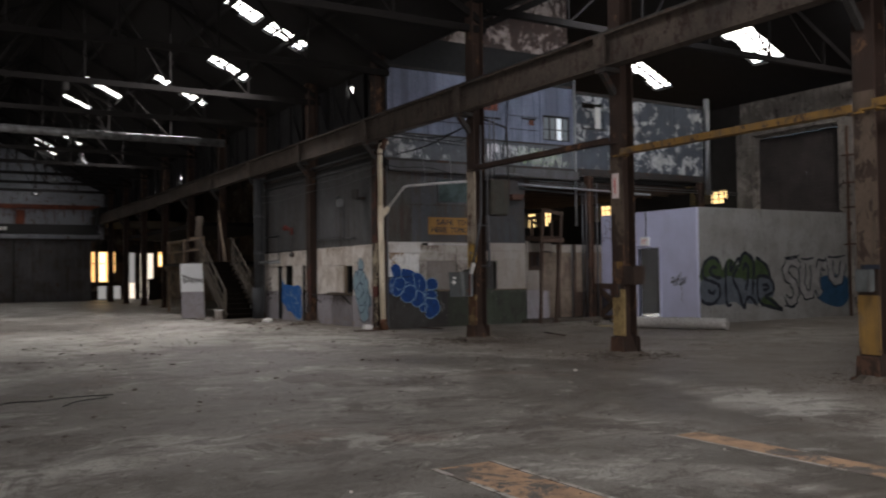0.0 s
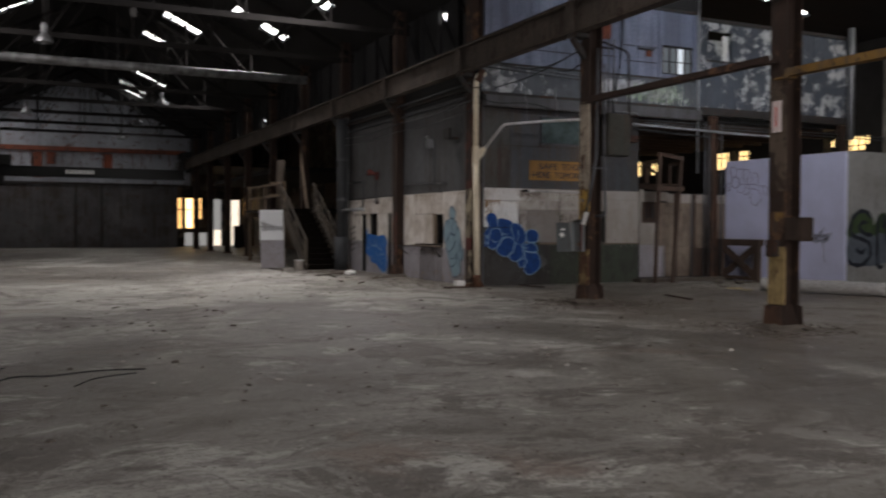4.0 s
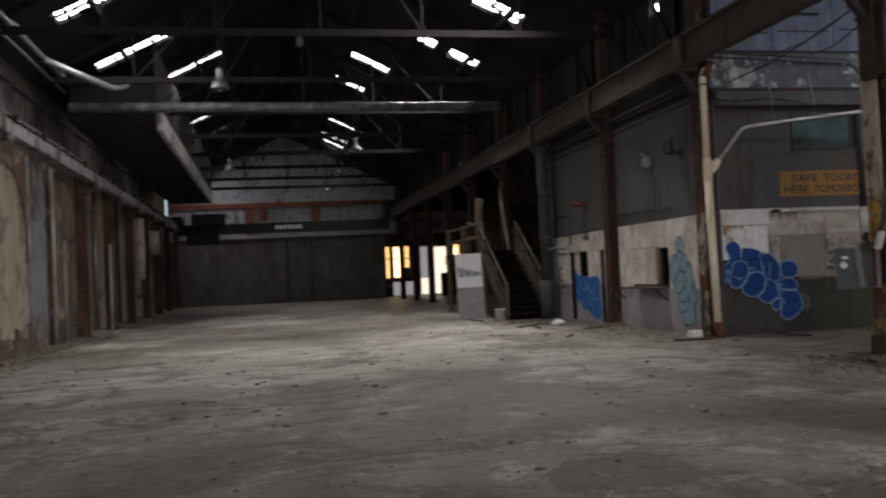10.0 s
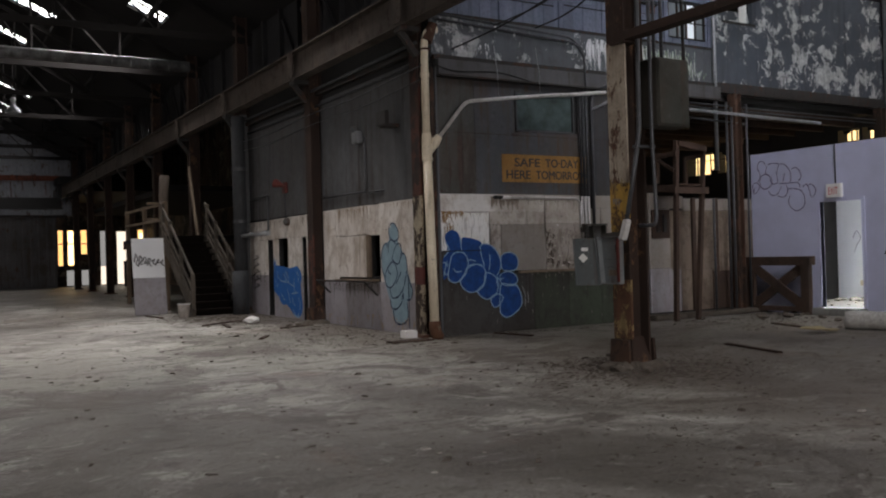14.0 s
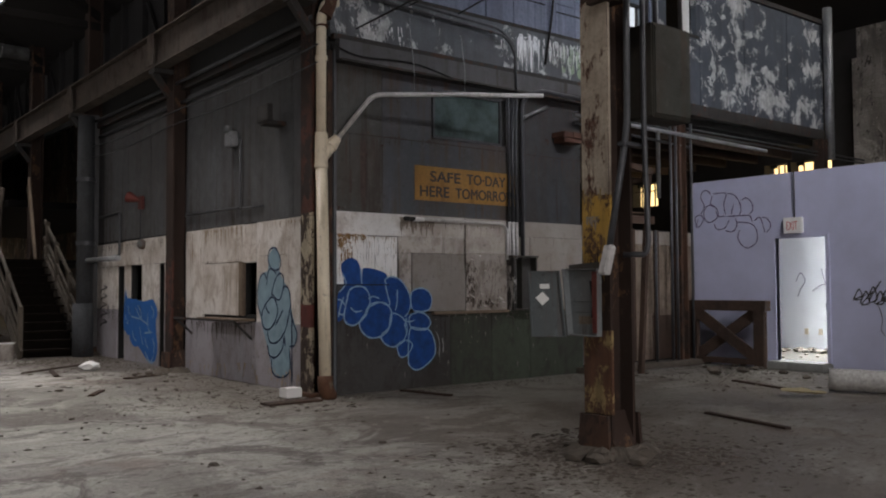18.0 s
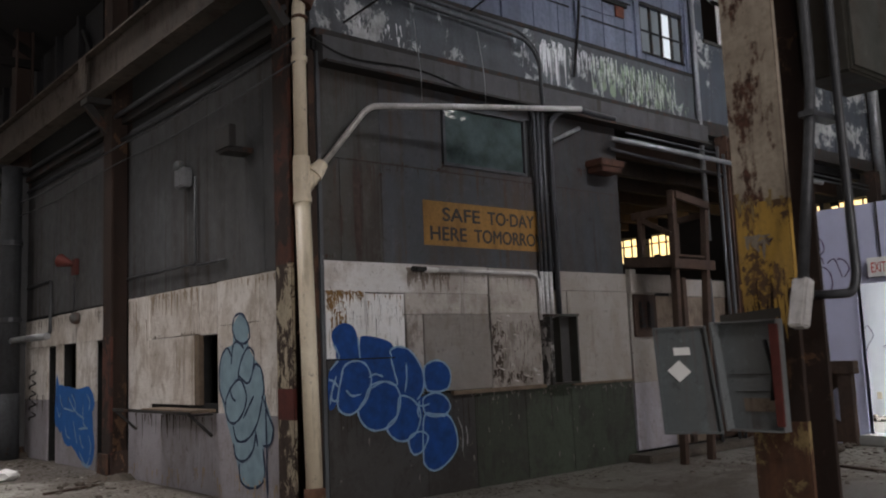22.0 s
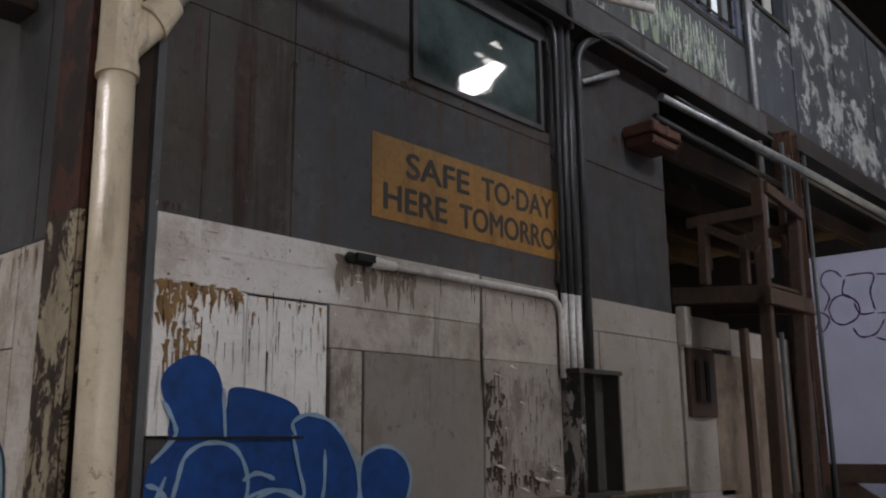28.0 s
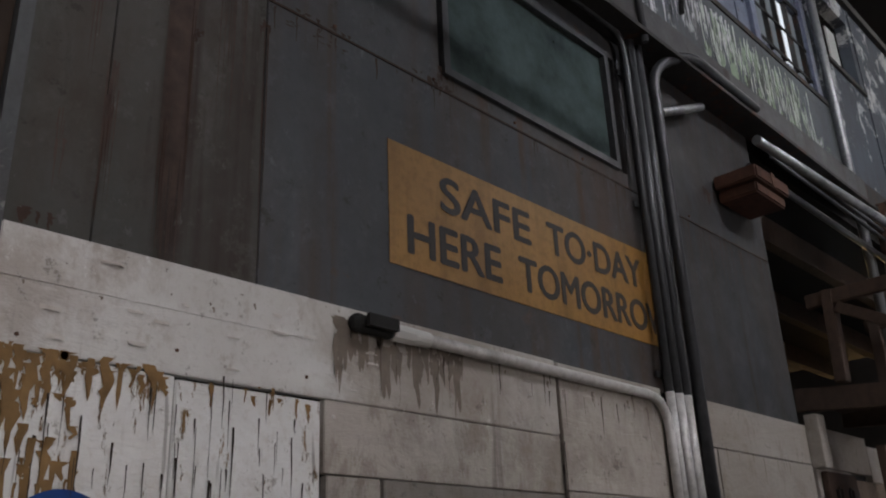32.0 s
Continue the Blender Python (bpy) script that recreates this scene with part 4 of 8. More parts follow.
for lights, xa, za, xb, zb in ((NAVE_R, XR + 0.5, EAVE, MID, RIDGE), (NAVE_L, XL - 0.9, EAVE - 0.3, MID, RIDGE), (BAY_R, SIDE + 0.2, EAVE, 18.9, 11.3)):
    for ya, yb, a, b in lights:
        zf = lambda x: za + (zb - za) * (x - xa) / (xb - xa) + 0.12
        bm.faces.new([bm.verts.new((x, y, zf(x))) for x, y in ((a, ya), (b, ya), (b, yb), (a, yb))])
frames = B()
for lights, xa, za, xb, zb in ((NAVE_R, XR + 0.5, EAVE, MID, RIDGE), (NAVE_L, XL - 0.9, EAVE - 0.3, MID, RIDGE), (BAY_R, SIDE + 0.2, EAVE, 18.9, 11.3)):
    zf = lambda x: za + (zb - za) * (x - xa) / (xb - xa) + 0.05
    for i, (ya, yb, a, b) in enumerate(lights):
        n = max(2, round((b - a) / 0.28))
        for k in range(1, n):
            x = a + (b - a) * k / n
            w = 0.01 + 0.025 * ((i * 5 + k * 3) % 4 == 0)
            beam(frames, (x, ya, zf(x)), (x, yb, zf(x)), 2 * w, 0.05)
        y = ya + (yb - ya) * (0.34 + 0.1 * (i % 3))
        beam(frames, (a, y, zf(a)), (b, y, zf(b)), 0.03 + 0.05 * (i % 2), 0.04)
        c = a + (b - a) * (0.2 + 0.13 * (i % 4))
        beam(frames, (c, yb - 0.12, zf(c)), (c + (b - a) * 0.3, yb - 0.1, zf(c + (b - a) * 0.3)), 0.24, 0.02)
solo("roof_light_frames", frames, "roof", "rusty glazing bars and board scraps across the roof lights", "glazing bars", kind="structure")
solo("roof_light_panes", bm, "dayglow", "milky roof light panes lit by the sky", "roof light", kind="structure")

# clerestory wall over the booth and shops
CL_HOLES = [(24.6, 25.1, 7.15, 7.4), (44.8, 45.4, 6.3, 6.7), (47.0, 47.2, 6.6, 6.8), (50.4, 50.7, 6.3, 6.5)]
bm = B()
wall_with_holes(bm, "x", 11.62, 11.7, 22.0, Y1, 5.6, 8.1, CL_HOLES)
clere = solo("wall_clerestory", bm, "clere", "dark sheet clerestory wall above the crane runway", "wall", kind="structure")
y = 22.4
while y < 64:
    part("stud", bx(11.5, 11.618, y, y + 0.1, 5.85, 7.6), "clere", clere)
    if int(y * 10) % 3:
        bm = B()
        beam(bm, (11.55, y + 0.1, 5.95), (11.55, y + 1.1, 7.3), 0.06, 0.08)
        part("brace", bm, "clere", clere)
    y += 1.22
for a, b, c, d in CL_HOLES:
    part("pane", bx(11.72, 11.74, a, b, c, d), "dayglow", clere)


solo("wall_bay_far", bx(11.62, SIDE + 0.4, Y1 + 0.3, Y1 + 0.45, 5.36, 11.5), "shadeblack", "near-black far gable of the side bay", "wall", kind="structure")


# columns and runways
def column(x, y, top, label, mat, group):
    c = thing("steel_column", label, "column", (x, y, 0), group)
    bm = B()
    h_section(bm, x, y, 0.0, top)
    part("shaft", bm, mat, c)
    bm = bx(x - 0.24, x + 0.24, y - 0.24, y + 0.24, 0, 0.05, bevel=0.012)
    part("base_plate", bm, "rust", c)
    return c


CORNER = (11.22, 22.15)       # the column at the booth's corner stands a little off the line
for y in BAYS:
    c = column(*(CORNER if abs(y - 21.83) < 0.01 else (XR, y)), EAVE + 0.2, "rusted riveted steel column carrying the crane runway", "rustcol", "right-hand column line")
    bm = B()
    box(bm, 10.62, 10.95, y - 0.14, y + 0.14, 5.12, 5.2)
    beam(bm, (10.95, y, 4.75), (10.66, y, 5.12), 0.1, 0.1)
    part("bracket", bm, "steel", c)
for y in LEFT:
    if y == LEFT[7]:
        continue
    c = column(XL, y, 5.3, "rusted steel column in front of the brick arcade", "leftcol", "left-hand column line")
    part("bracket", bx(XL + 0.1, XL + 0.42, y - 0.15, y + 0.15, 4.6, 4.79), "steel", c)
    part("cover_plate", bx(XL - 0.18, XL + 0.19, y - 0.172, y - 0.158, 0.05, 5.0), "leftcol", c)
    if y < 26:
        part("rear_shaft", bx(XL - (0.7 if y < 21 else 0.4), XL - 0.19, y - 0.15, y + 0.15, 0, 5.2, bevel=0.01), "shadeblack", c, "near-black stanchion behind the column")
runs = thing("crane_runway", "long riveted crane runway girder along the columns", "girder", (10.72, 20, 5.2), kind="structure")
for a, b in zip([Y0 + 0.4] + BAYS, BAYS + [Y1 - 0.3]):
    bm = B()
    i_beam(bm, 10.72, a + 0.006, b - 0.006, 5.2, 5.8, 0.24)
    part("girder", bm, "beam", runs)
    part("rail", bx(10.69, 10.75, a, b, 5.8, 5.87), "steel", runs)
    part("splice_plate", bx(10.585, 10.598, b - 0.15, b + 0.15, 5.25, 5.76), "beam", runs)
runl = thing("crane_runway", "long riveted crane runway girder along the columns", "girder", (XL + 0.3, 20, 4.8), kind="structure")
for a, b in zip([Y0 + 0.4] + LEFT, LEFT + [Y1 - 0.3]):
    bm = B()
    i_beam(bm, XL + 0.32, a + 0.006, b - 0.006, 4.8, 5.22, 0.24)
    part("girder", bm, "leftbeam", runl)
    part("face_plate", bx(XL + 0.425, XL + 0.44, a + 0.02, b - 0.02, 4.815, 5.1), "leftbeam", runl, "pale peeling girder face")
    part("splice_plate", bx(XL + 0.441, XL + 0.456, b - 0.15, b + 0.15, 4.84, 5.18), "beam", runl)

for k in range(14):
    part("clamp_block", bx(XL + 0.44, XL + 0.5, 16.5 + 2.44 * k, 16.68 + 2.44 * k, 5.08, 5.26, bevel=0.01), "shadeblack", runl, "black clamp block")
    part("top_strip", bx(XL + 0.38, XL + 0.435, 15.4 + 2.44 * k, 17.8 + 2.44 * k, 5.222, 5.27), "steel", runl)

# roof trusses
def truss(y, x0, x1, zc, ridge):
    t = thing("roof_truss", "dark steel roof truss spanning the hall", "truss", ((x0 + x1) / 2, y, zc), "roof trusses")
    mid = (x0 + x1) / 2
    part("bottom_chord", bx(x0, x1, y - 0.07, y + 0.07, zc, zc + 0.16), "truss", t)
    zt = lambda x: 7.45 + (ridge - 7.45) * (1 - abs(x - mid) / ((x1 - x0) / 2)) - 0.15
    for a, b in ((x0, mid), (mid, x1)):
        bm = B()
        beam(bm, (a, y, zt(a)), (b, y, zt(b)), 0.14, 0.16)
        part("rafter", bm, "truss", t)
    n = 6
    xs = [x0 + (x1 - x0) * k / n for k in range(n + 1)]
    for k in range(1, n):
        bm = B()
        beam(bm, (xs[k], y, zc + 0.1), (xs[k], y, zt(xs[k])), 0.055, 0.055)
        part("web", bm, "truss", t)
        o = xs[k + 1] if k < n / 2 else xs[k - 1]
        if k != n / 2:
            bm = B()
            beam(bm, (xs[k], y, zc + 0.1), (o, y, zt(o)), 0.045, 0.045)
            part("web", bm, "truss", t)


for y in BAYS:
    truss(y, XL - 0.2, XR + 0.3, 7.1, RIDGE)
for y in BAYS[:6]:
    truss(y, XR + 0.3, SIDE, 7.6, 11.3)
bm = B()
for x, z in ((0.6, 9.35), (2.4, 10.2), (5.9, 10.2), (7.7, 9.35), (9.5, 8.5), (-1.2, 8.5)):
    box(bm, x - 0.06, x + 0.06, Y0 + 0.4, Y1, z - 0.12, z + 0.02)
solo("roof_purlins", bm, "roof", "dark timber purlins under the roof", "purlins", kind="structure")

# ---- the booth ----
def dribbles(name, x0, x1, z, spread, n, longest, at, mat, parent, label, seed, width=0.05, axis="y"):
    """Runs of paint: many narrow tapering streaks of uneven length on the wall plane y (or x) = at."""
    rng = random.Random(seed)
    bm = B()
    for i in range(n):
        x, zt = rng.uniform(x0, x1), z + rng.uniform(-spread, spread)
        w, l = width * rng.uniform(0.3, 1.0), longest * rng.uniform(0.2, 1.0) ** 1.5
        y = at - 0.0002 * (i % 40)
        cuts = (0.0, rng.uniform(0.1, 0.3), rng.uniform(0.4, 0.7), rng.uniform(0.75, 0.95))
        slack = [rng.uniform(-0.25, 0.25) * w for c in cuts]
        wide = [w * rng.uniform(0.55, 1.0) * (1 - 0.75 * c) for c in cuts]
        row = [(x + o - v / 2, zt - l * c) for o, v, c in zip(slack, wide, cuts)] + [(x + slack[-1], zt - l)] + [(x + o + v / 2, zt - l * c * rng.uniform(0.9, 1.0)) for o, v, c in list(zip(slack, wide, cuts))[::-1]]
        bm.faces.new([bm.verts.new((a, y, b) if axis == "y" else (y, a, b)) for a, b in row])
    return part(name, bm, mat, parent, label)


FY, LX = 21.93, 11.2
WIN = (13.06, 14.31, 3.64, 4.27)
bm = B()
wall_with_holes(bm, "y", FY + 0.02, FY + 0.12, 11.34, 16.12, 0, 4.75, [WIN])
booth_front = solo("wall_booth_front", bm, "black", "dark grey sheet metal and board wall of the booth", "wall", kind="structure")
# sheet metal panels
for x0, x1, z0, z1 in ((11.37, 11.605, 2.44, 3.51), (11.609, 12.13, 2.44, 3.51), (12.134, 14.74, 2.44, 3.51), (14.745, 16.12, 2.44, 3.51),
                       (11.37, 12.13, 3.514, 4.62), (12.134, 13.0, 3.514, 4.62), (13.0, 14.44, 3.514, 3.6), (14.44, 14.74, 3.514, 4.62), (14.745, 16.12, 3.514, 4.62), (13.0, 14.44, 4.31, 4.62)):
    part("metal_sheet", bx(x0, x1, FY - 0.008, FY + 0.018, z0, z1, bevel=0.002), "greybrown" if x1 < 12.2 else "greyshade" if x0 > 14.7 else "grey", booth_front)
part("lap_strip", bx(11.7, 14.46, FY - 0.012, FY - 0.0085, 3.509, 3.518), "rustrun", booth_front, "rusty lap strip")
part("lap_strip", bx(14.76, 16.1, FY - 0.012, FY - 0.0085, 3.509, 3.517), "rustrun", booth_front, "rusty lap strip")
part("corner_trim", bx(11.328, 11.368, FY - 0.05, FY + 0.01, 0.02, 4.6), "chippedgrey", booth_front, "dented grey corner trim")
part("corner_angle", bx(11.25, 11.325, FY - 0.02, FY + 0.015, 0.02, 4.6), "leftcol", booth_front, "rusty corner angle")
for k in range(7):
    x = 11.9 + k * 0.53
    bm = B()
    rod(bm, (x, FY - 0.013, 3.545), (x, FY - 0.006, 3.545), 0.008, 6)
    part("bolt", bm, "rust", booth_front)
# boards of the lower wall
BOARDS = [
    (11.37, 13.58, 2.135, 2.445, "bandply"), (11.38, 11.86, 1.47, 2.13, "flake"), (11.864, 12.355, 1.47, 2.122, "flake"),
    (12.37, 13.58, 1.91, 2.132, "paleply"), (12.382, 12.6, 1.06, 1.905, "stainply"), (11.38, 12.36, 1.275, 1.455, "dado"), (13.60, 14.42, 1.925, 2.44, "paleply"), (13.60, 14.42, 1.06, 1.922, "stainply"),
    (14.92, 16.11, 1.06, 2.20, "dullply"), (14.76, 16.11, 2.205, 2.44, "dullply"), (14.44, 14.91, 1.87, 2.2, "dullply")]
for x0, x1, z0, z1, m in BOARDS:
    part("board", bx(x0, x1, FY - 0.046, FY - 0.012, z0, z1, bevel=0.003), m, booth_front)
part("lap_board", bx(11.372, 12.3, FY - 0.0492, FY - 0.0462, 2.31, 2.444), "bandply", booth_front, "white lapped board edge")
part("access_panel", bx(12.61, 13.585, FY - 0.052, FY - 0.02, 1.08, 1.905, bevel=0.004), "panelgrey", booth_front, "grey stained plywood access panel")
part("dado_board", bx(11.38, 12.6, FY - 0.046, FY - 0.012, 0.0, 1.27, bevel=0.003), "dado", booth_front)
for x0, x1 in ((12.605, 13.3), (13.305, 14.1), (14.105, 14.9), (14.905, 16.11)):
    part("dado_board", bx(x0, x1, FY - 0.046, FY - 0.012, 0.0, 1.05, bevel=0.003), "green" if x0 > 13 else "dado", booth_front)
part("ledge", bx(12.95, 14.42, FY - 0.1, FY - 0.046, 1.03, 1.075, bevel=0.006), "wood", booth_front, "grimy timber ledge")
part("ledge", bx(14.92, 16.11, FY - 0.08, FY - 0.046, 1.03, 1.06, bevel=0.006), "wood", booth_front, "grimy timber ledge")
for x, z in ((11.52, 2.37), (11.9, 2.42), (11.44, 2.17), (11.86, 2.2), (12.24, 2.36), (12.3, 2.19)):
    bm = B()
    rod(bm, (x, FY - 0.048, z), (x, FY - 0.044, z), 0.006, 6)
    part("nail", bm, "rust", booth_front)

# stains, runs, cracks and bared wood on the front
for x0, x1, z, sp, n, l, w, sd in ((11.84, 11.87, 3.22, 0.02, 4, 0.7, 0.02, 12), (12.12, 12.14, 3.37, 0.03, 4, 0.9, 0.01, 13), (12.0, 14.4, 3.50, 0.005, 16, 0.12, 0.014, 14),
                                   (14.76, 16.1, 3.50, 0.005, 8, 0.2, 0.014, 15), (11.6, 11.61, 2.9, 0.1, 3, 0.4, 0.012, 18)):
    dribbles("rust_run", x0, x1, z, sp, n, l, FY - 0.0095, "rustrun", booth_front, "", sd, w)
for x0, x1, z, n, l, w, sd in ((12.25, 12.55, 3.525, 12, 0.03, 0.05, 41), (12.85, 13.05, 3.535, 16, 0.05, 0.05, 42), (11.85, 11.87, 3.25, 4, 0.05, 0.03, 43), (12.1, 12.15, 3.4, 6, 0.06, 0.03, 44),
                              (12.95, 13.1, 3.62, 10, 0.06, 0.04, 45), (13.4, 14.3, 3.52, 8, 0.025, 0.03, 46), (11.4, 11.5, 2.5, 8, 0.08, 0.04, 47), (15.3, 15.45, 3.8, 12, 0.12, 0.05, 48)):
    dribbles("rust_blob", x0, x1, z, 0.012, n, l, FY - 0.0125, "rustrun", booth_front, "", sd, w)
dribbles("grime_run", 12.55, 14.35, 2.36, 0.03, 14, 0.16, FY - 0.0475, "softgrime", booth_front, "", 21, 0.03)
dribbles("grime_run", 12.6, 14.35, 2.35, 0.05, 26, 0.2, FY - 0.0475, "grimerun", booth_front, "", 22, 0.014)
dribbles("grime_run", 14.95, 16.05, 2.2, 0.02, 9, 0.2, FY - 0.0475, "softgrime", booth_front, "", 23, 0.02)
dribbles("grime_run", 13.62, 14.4, 1.6, 0.3, 40, 0.22, FY - 0.0475, "grimerun", booth_front, "", 24, 0.02)
dribbles("bare_wood", 11.39, 11.85, 2.13, 0.02, 60, 0.11, FY - 0.0475, "barewood", booth_front, "bared brown wood", 25, 0.05)
dribbles("bare_wood", 11.39, 11.62, 1.98, 0.16, 44, 0.18, FY - 0.0475, "barewood", booth_front, "bared brown wood", 26, 0.045)
dribbles("bare_wood", 11.87, 12.34, 2.12, 0.02, 14, 0.07, FY - 0.0475, "barewood", booth_front, "bared brown wood", 27, 0.03)
dribbles("crack", 11.39, 12.34, 2.0, 0.16, 46, 0.3, FY - 0.0488, "crack", booth_front, "", 28, 0.009)
dribbles("crack", 11.4, 12.34, 1.5, 0.2, 24, 0.3, FY - 0.0488, "crack", booth_front, "", 29, 0.007)
dribbles("crack", 13.56, 13.6, 1.9, 0.3, 16, 0.5, FY - 0.0535, "crack", booth_front, "", 30, 0.012)
dribbles("chip", 11.4, 14.4, 2.36, 0.07, 26, 0.02, FY - 0.0488, "softgrime", booth_front, "", 31, 0.018)
dribbles("chip", 12.7, 14.2, 0.75, 0.3, 40, 0.04, FY - 0.0475, "softgrime", booth_front, "", 32, 0.016)
dribbles("scuff", 12.6, 16.1, 1.0, 0.04, 60, 0.05, FY - 0.0478, "scuff", booth_front, "pale scraped edge", 34, 0.06)
dribbles("scuff", 11.5, 16.0, 0.55, 0.4, 34, 0.09, FY - 0.0478, "scuff", booth_front, "pale scraped marks", 35, 0.03)
dribbles("grime_run", 11.4, 16.1, 0.98, 0.05, 50, 0.6, FY - 0.0475, "crack", booth_front, "", 33, 0.02)

flap_rng = random.Random(41)
for k in range(34):
    x, z = flap_rng.uniform(13.62, 14.36), 1.1 + 0.85 * flap_rng.random() ** 1.3
    if x > 14.0 and z > 1.35:
        continue
    w, h = flap_rng.uniform(0.015, 0.06), flap_rng.uniform(0.008, 0.03)
    bm = B()
    rows = [[bm.verts.new((x + w * (i / 3 - 0.5) * (1 - 0.3 * j), FY - 0.0485 - 0.016 * j * j * flap_rng.uniform(0.6, 1.0) - 0.002, z + h * (0.5 - j / 2 * 0.9))) for i in range(4)] for j in range(3)]
    for p, q in zip(rows, rows[1:]):
        for i in range(3):
            bm.faces.new((p[i], p[i + 1], q[i + 1], q[i]))
    part("paint_flap", bm, "whiteply" if k % 3 else "softgrime", booth_front)
for k in range(60):
    x, z = flap_rng.uniform(11.42, 14.35), flap_rng.uniform(1.96, 2.42)
    if x < 12.35 and z < 2.15 or 12.4 < x < 14.42 and 2.33 < z:
        continue
    w, h, out = flap_rng.uniform(0.012, 0.07), flap_rng.uniform(0.005, 0.014), flap_rng.uniform(0.003, 0.008)
    bm = B()
    rows = [[bm.verts.new((x + w * (i / 3 - 0.5), FY - 0.0462 - (0.003 if x < 12.3 and z > 2.3 else 0.0) - out * j * (0.7 + 0.3 * math.sin(i * 2 + k)), z + h * (0.5 - j * 0.5))) for i in range(4)] for j in range(3)]
    for p, q in zip(rows, rows[1:]):
        for i in range(3):
            bm.faces.new((p[i], p[i + 1], q[i + 1], q[i]))
    part("paint_flap", bm, "whiteply" if x < 12.6 else "paleply", booth_front)
dribbles("bare_patch", 13.6, 13.78, 1.5, 0.3, 70, 0.12, FY - 0.0474, "grimerun", booth_front, "brown bared patch", 96, 0.05)
dribbles("bare_patch", 13.62, 14.3, 1.2, 0.06, 50, 0.1, FY - 0.0474, "grimerun", booth_front, "brown bared patch", 97, 0.05)
dribbles("stain", 12.4, 13.0, 2.36, 0.05, 60, 0.2, FY - 0.0472, "softgrime", booth_front, "", 98, 0.06)
for x0, x1, z, sp, n, l, w, m, sd in ((11.77, 11.86, 3.36, 0.1, 60, 0.95, 0.02, "rustsoft", 71), (11.78, 11.85, 2.95, 0.2, 34, 0.45, 0.016, "rustsoft", 72), (11.845, 11.865, 3.3, 0.1, 8, 0.8, 0.007, "rustrun", 73), (11.775, 11.79, 2.85, 0.1, 6, 0.36, 0.008, "rustrun", 74),
                                      (11.53, 11.57, 3.45, 0.06, 14, 0.5, 0.014, "rustsoft", 75), (11.6, 11.64, 2.95, 0.08, 18, 0.48, 0.012, "rustsoft", 76), (11.61, 11.625, 2.88, 0.05, 5, 0.4, 0.007, "rustrun", 77), (11.48, 11.51, 2.78, 0.06, 8, 0.18, 0.01, "rustsoft", 78),
                                      (11.95, 12.05, 3.5, 0.04, 16, 0.7, 0.01, "rustsoft", 79), (14.1, 14.44, 3.5, 0.02, 20, 0.3, 0.012, "rustsoft", 80), (12.98, 13.1, 3.6, 0.02, 16, 0.3, 0.012, "rustsoft", 81), (15.0, 16.05, 3.5, 0.02, 30, 0.6, 0.016, "rustsoft", 82), (14.8, 16.1, 4.6, 0.02, 40, 0.9, 0.016, "rustsoft", 83),
                                      (12.2, 12.95, 4.6, 0.02, 24, 0.8, 0.014, "rustsoft", 84), (11.45, 12.1, 4.6, 0.02, 30, 0.9, 0.016, "rustsoft", 85)):
    dribbles("rust_run", x0, x1, z, sp, n, l, FY - (0.0087 if m == "rustsoft" else 0.0172), m, booth_front, "", sd, w)
for x0, x1, z, n, l, w, sd in ((12.2, 12.48, 3.45, 16, 0.012, 0.06, 91), (11.86, 11.885, 3.245, 9, 0.035, 0.022, 92), (12.112, 12.128, 3.4, 5, 0.05, 0.012, 93)):
    dribbles("rust_blob", x0, x1, z, 0.012, n, l, FY - 0.0180, "rustrun", booth_front, "", sd, w)

# black strip over the graffiti for the shadow line below the upper boards
part("shadow_strip", bx(11.46, 12.2, FY - 0.0690, FY - 0.0672, 1.452, 1.466), "black", booth_front, "painted shadow line under the flaking boards")
# booth window
bw = thing("window_booth", "dirty dark glazed window with a grey metal frame", "window", (13.7, FY, 3.65), kind="structure")
bm = B()
wall_with_holes(bm, "y", FY - 0.03, FY + 0.03, WIN[0] - 0.05, WIN[1] + 0.04, WIN[2] - 0.05, WIN[3] + 0.04, [(WIN[0] - 0.012, WIN[1] + 0.005, WIN[2] - 0.012, WIN[3] + 0.005)])
part("window_frame", bm, "conduit", bw)
part("pane", bx(WIN[0] - 0.002, WIN[1] + 0.002, FY + 0.004, FY + 0.012, WIN[2] - 0.002, WIN[3] + 0.002), "glass", bw)

# sign
sign = thing("safety_sign", "faded orange-yellow painted sign with dark block lettering", "sign", (12.69, FY - 0.03, 2.67))
part("plate", bx(12.69, 14.665, FY - 0.0125, FY - 0.0095, 2.67, 3.17), "sign", sign)


LETTERS = {}


def words(text, size, thick=0.0006):
    """Lettering as a flat bmesh in the x-z plane, starting at the origin."""
    if text not in LETTERS:
        cu = bpy.data.curves.new("lettering", "FONT")
        cu.body, cu.size, cu.extrude = text, size, thick
        ob = new("lettering", cu)
        LETTERS[text] = bpy.data.meshes.new_from_object(ob.evaluated_get(bpy.context.evaluated_depsgraph_get()))
        bpy.data.objects.remove(ob)
    bm = B()
    bm.from_mesh(LETTERS[text])
    bmesh.ops.rotate(bm, verts=bm.verts, cent=(0, 0, 0), matrix=Matrix.Rotation(radians(90), 3, "X"))
    return bm


def fit_words(text, x0, x1, z0, z1, y):
    bm = words(text, 1.0)
    xs, zs = [v.co.x for v in bm.verts], [v.co.z for v in bm.verts]
    ax, bx_, az, bz = min(xs), max(xs), min(zs), max(zs)
    for v in bm.verts:
        v.co = Vector((x0 + (v.co.x - ax) / (bx_ - ax) * (x1 - x0), y + v.co.y, z0 + (v.co.z - az) / (bz - az) * (z1 - z0)))
    return bm


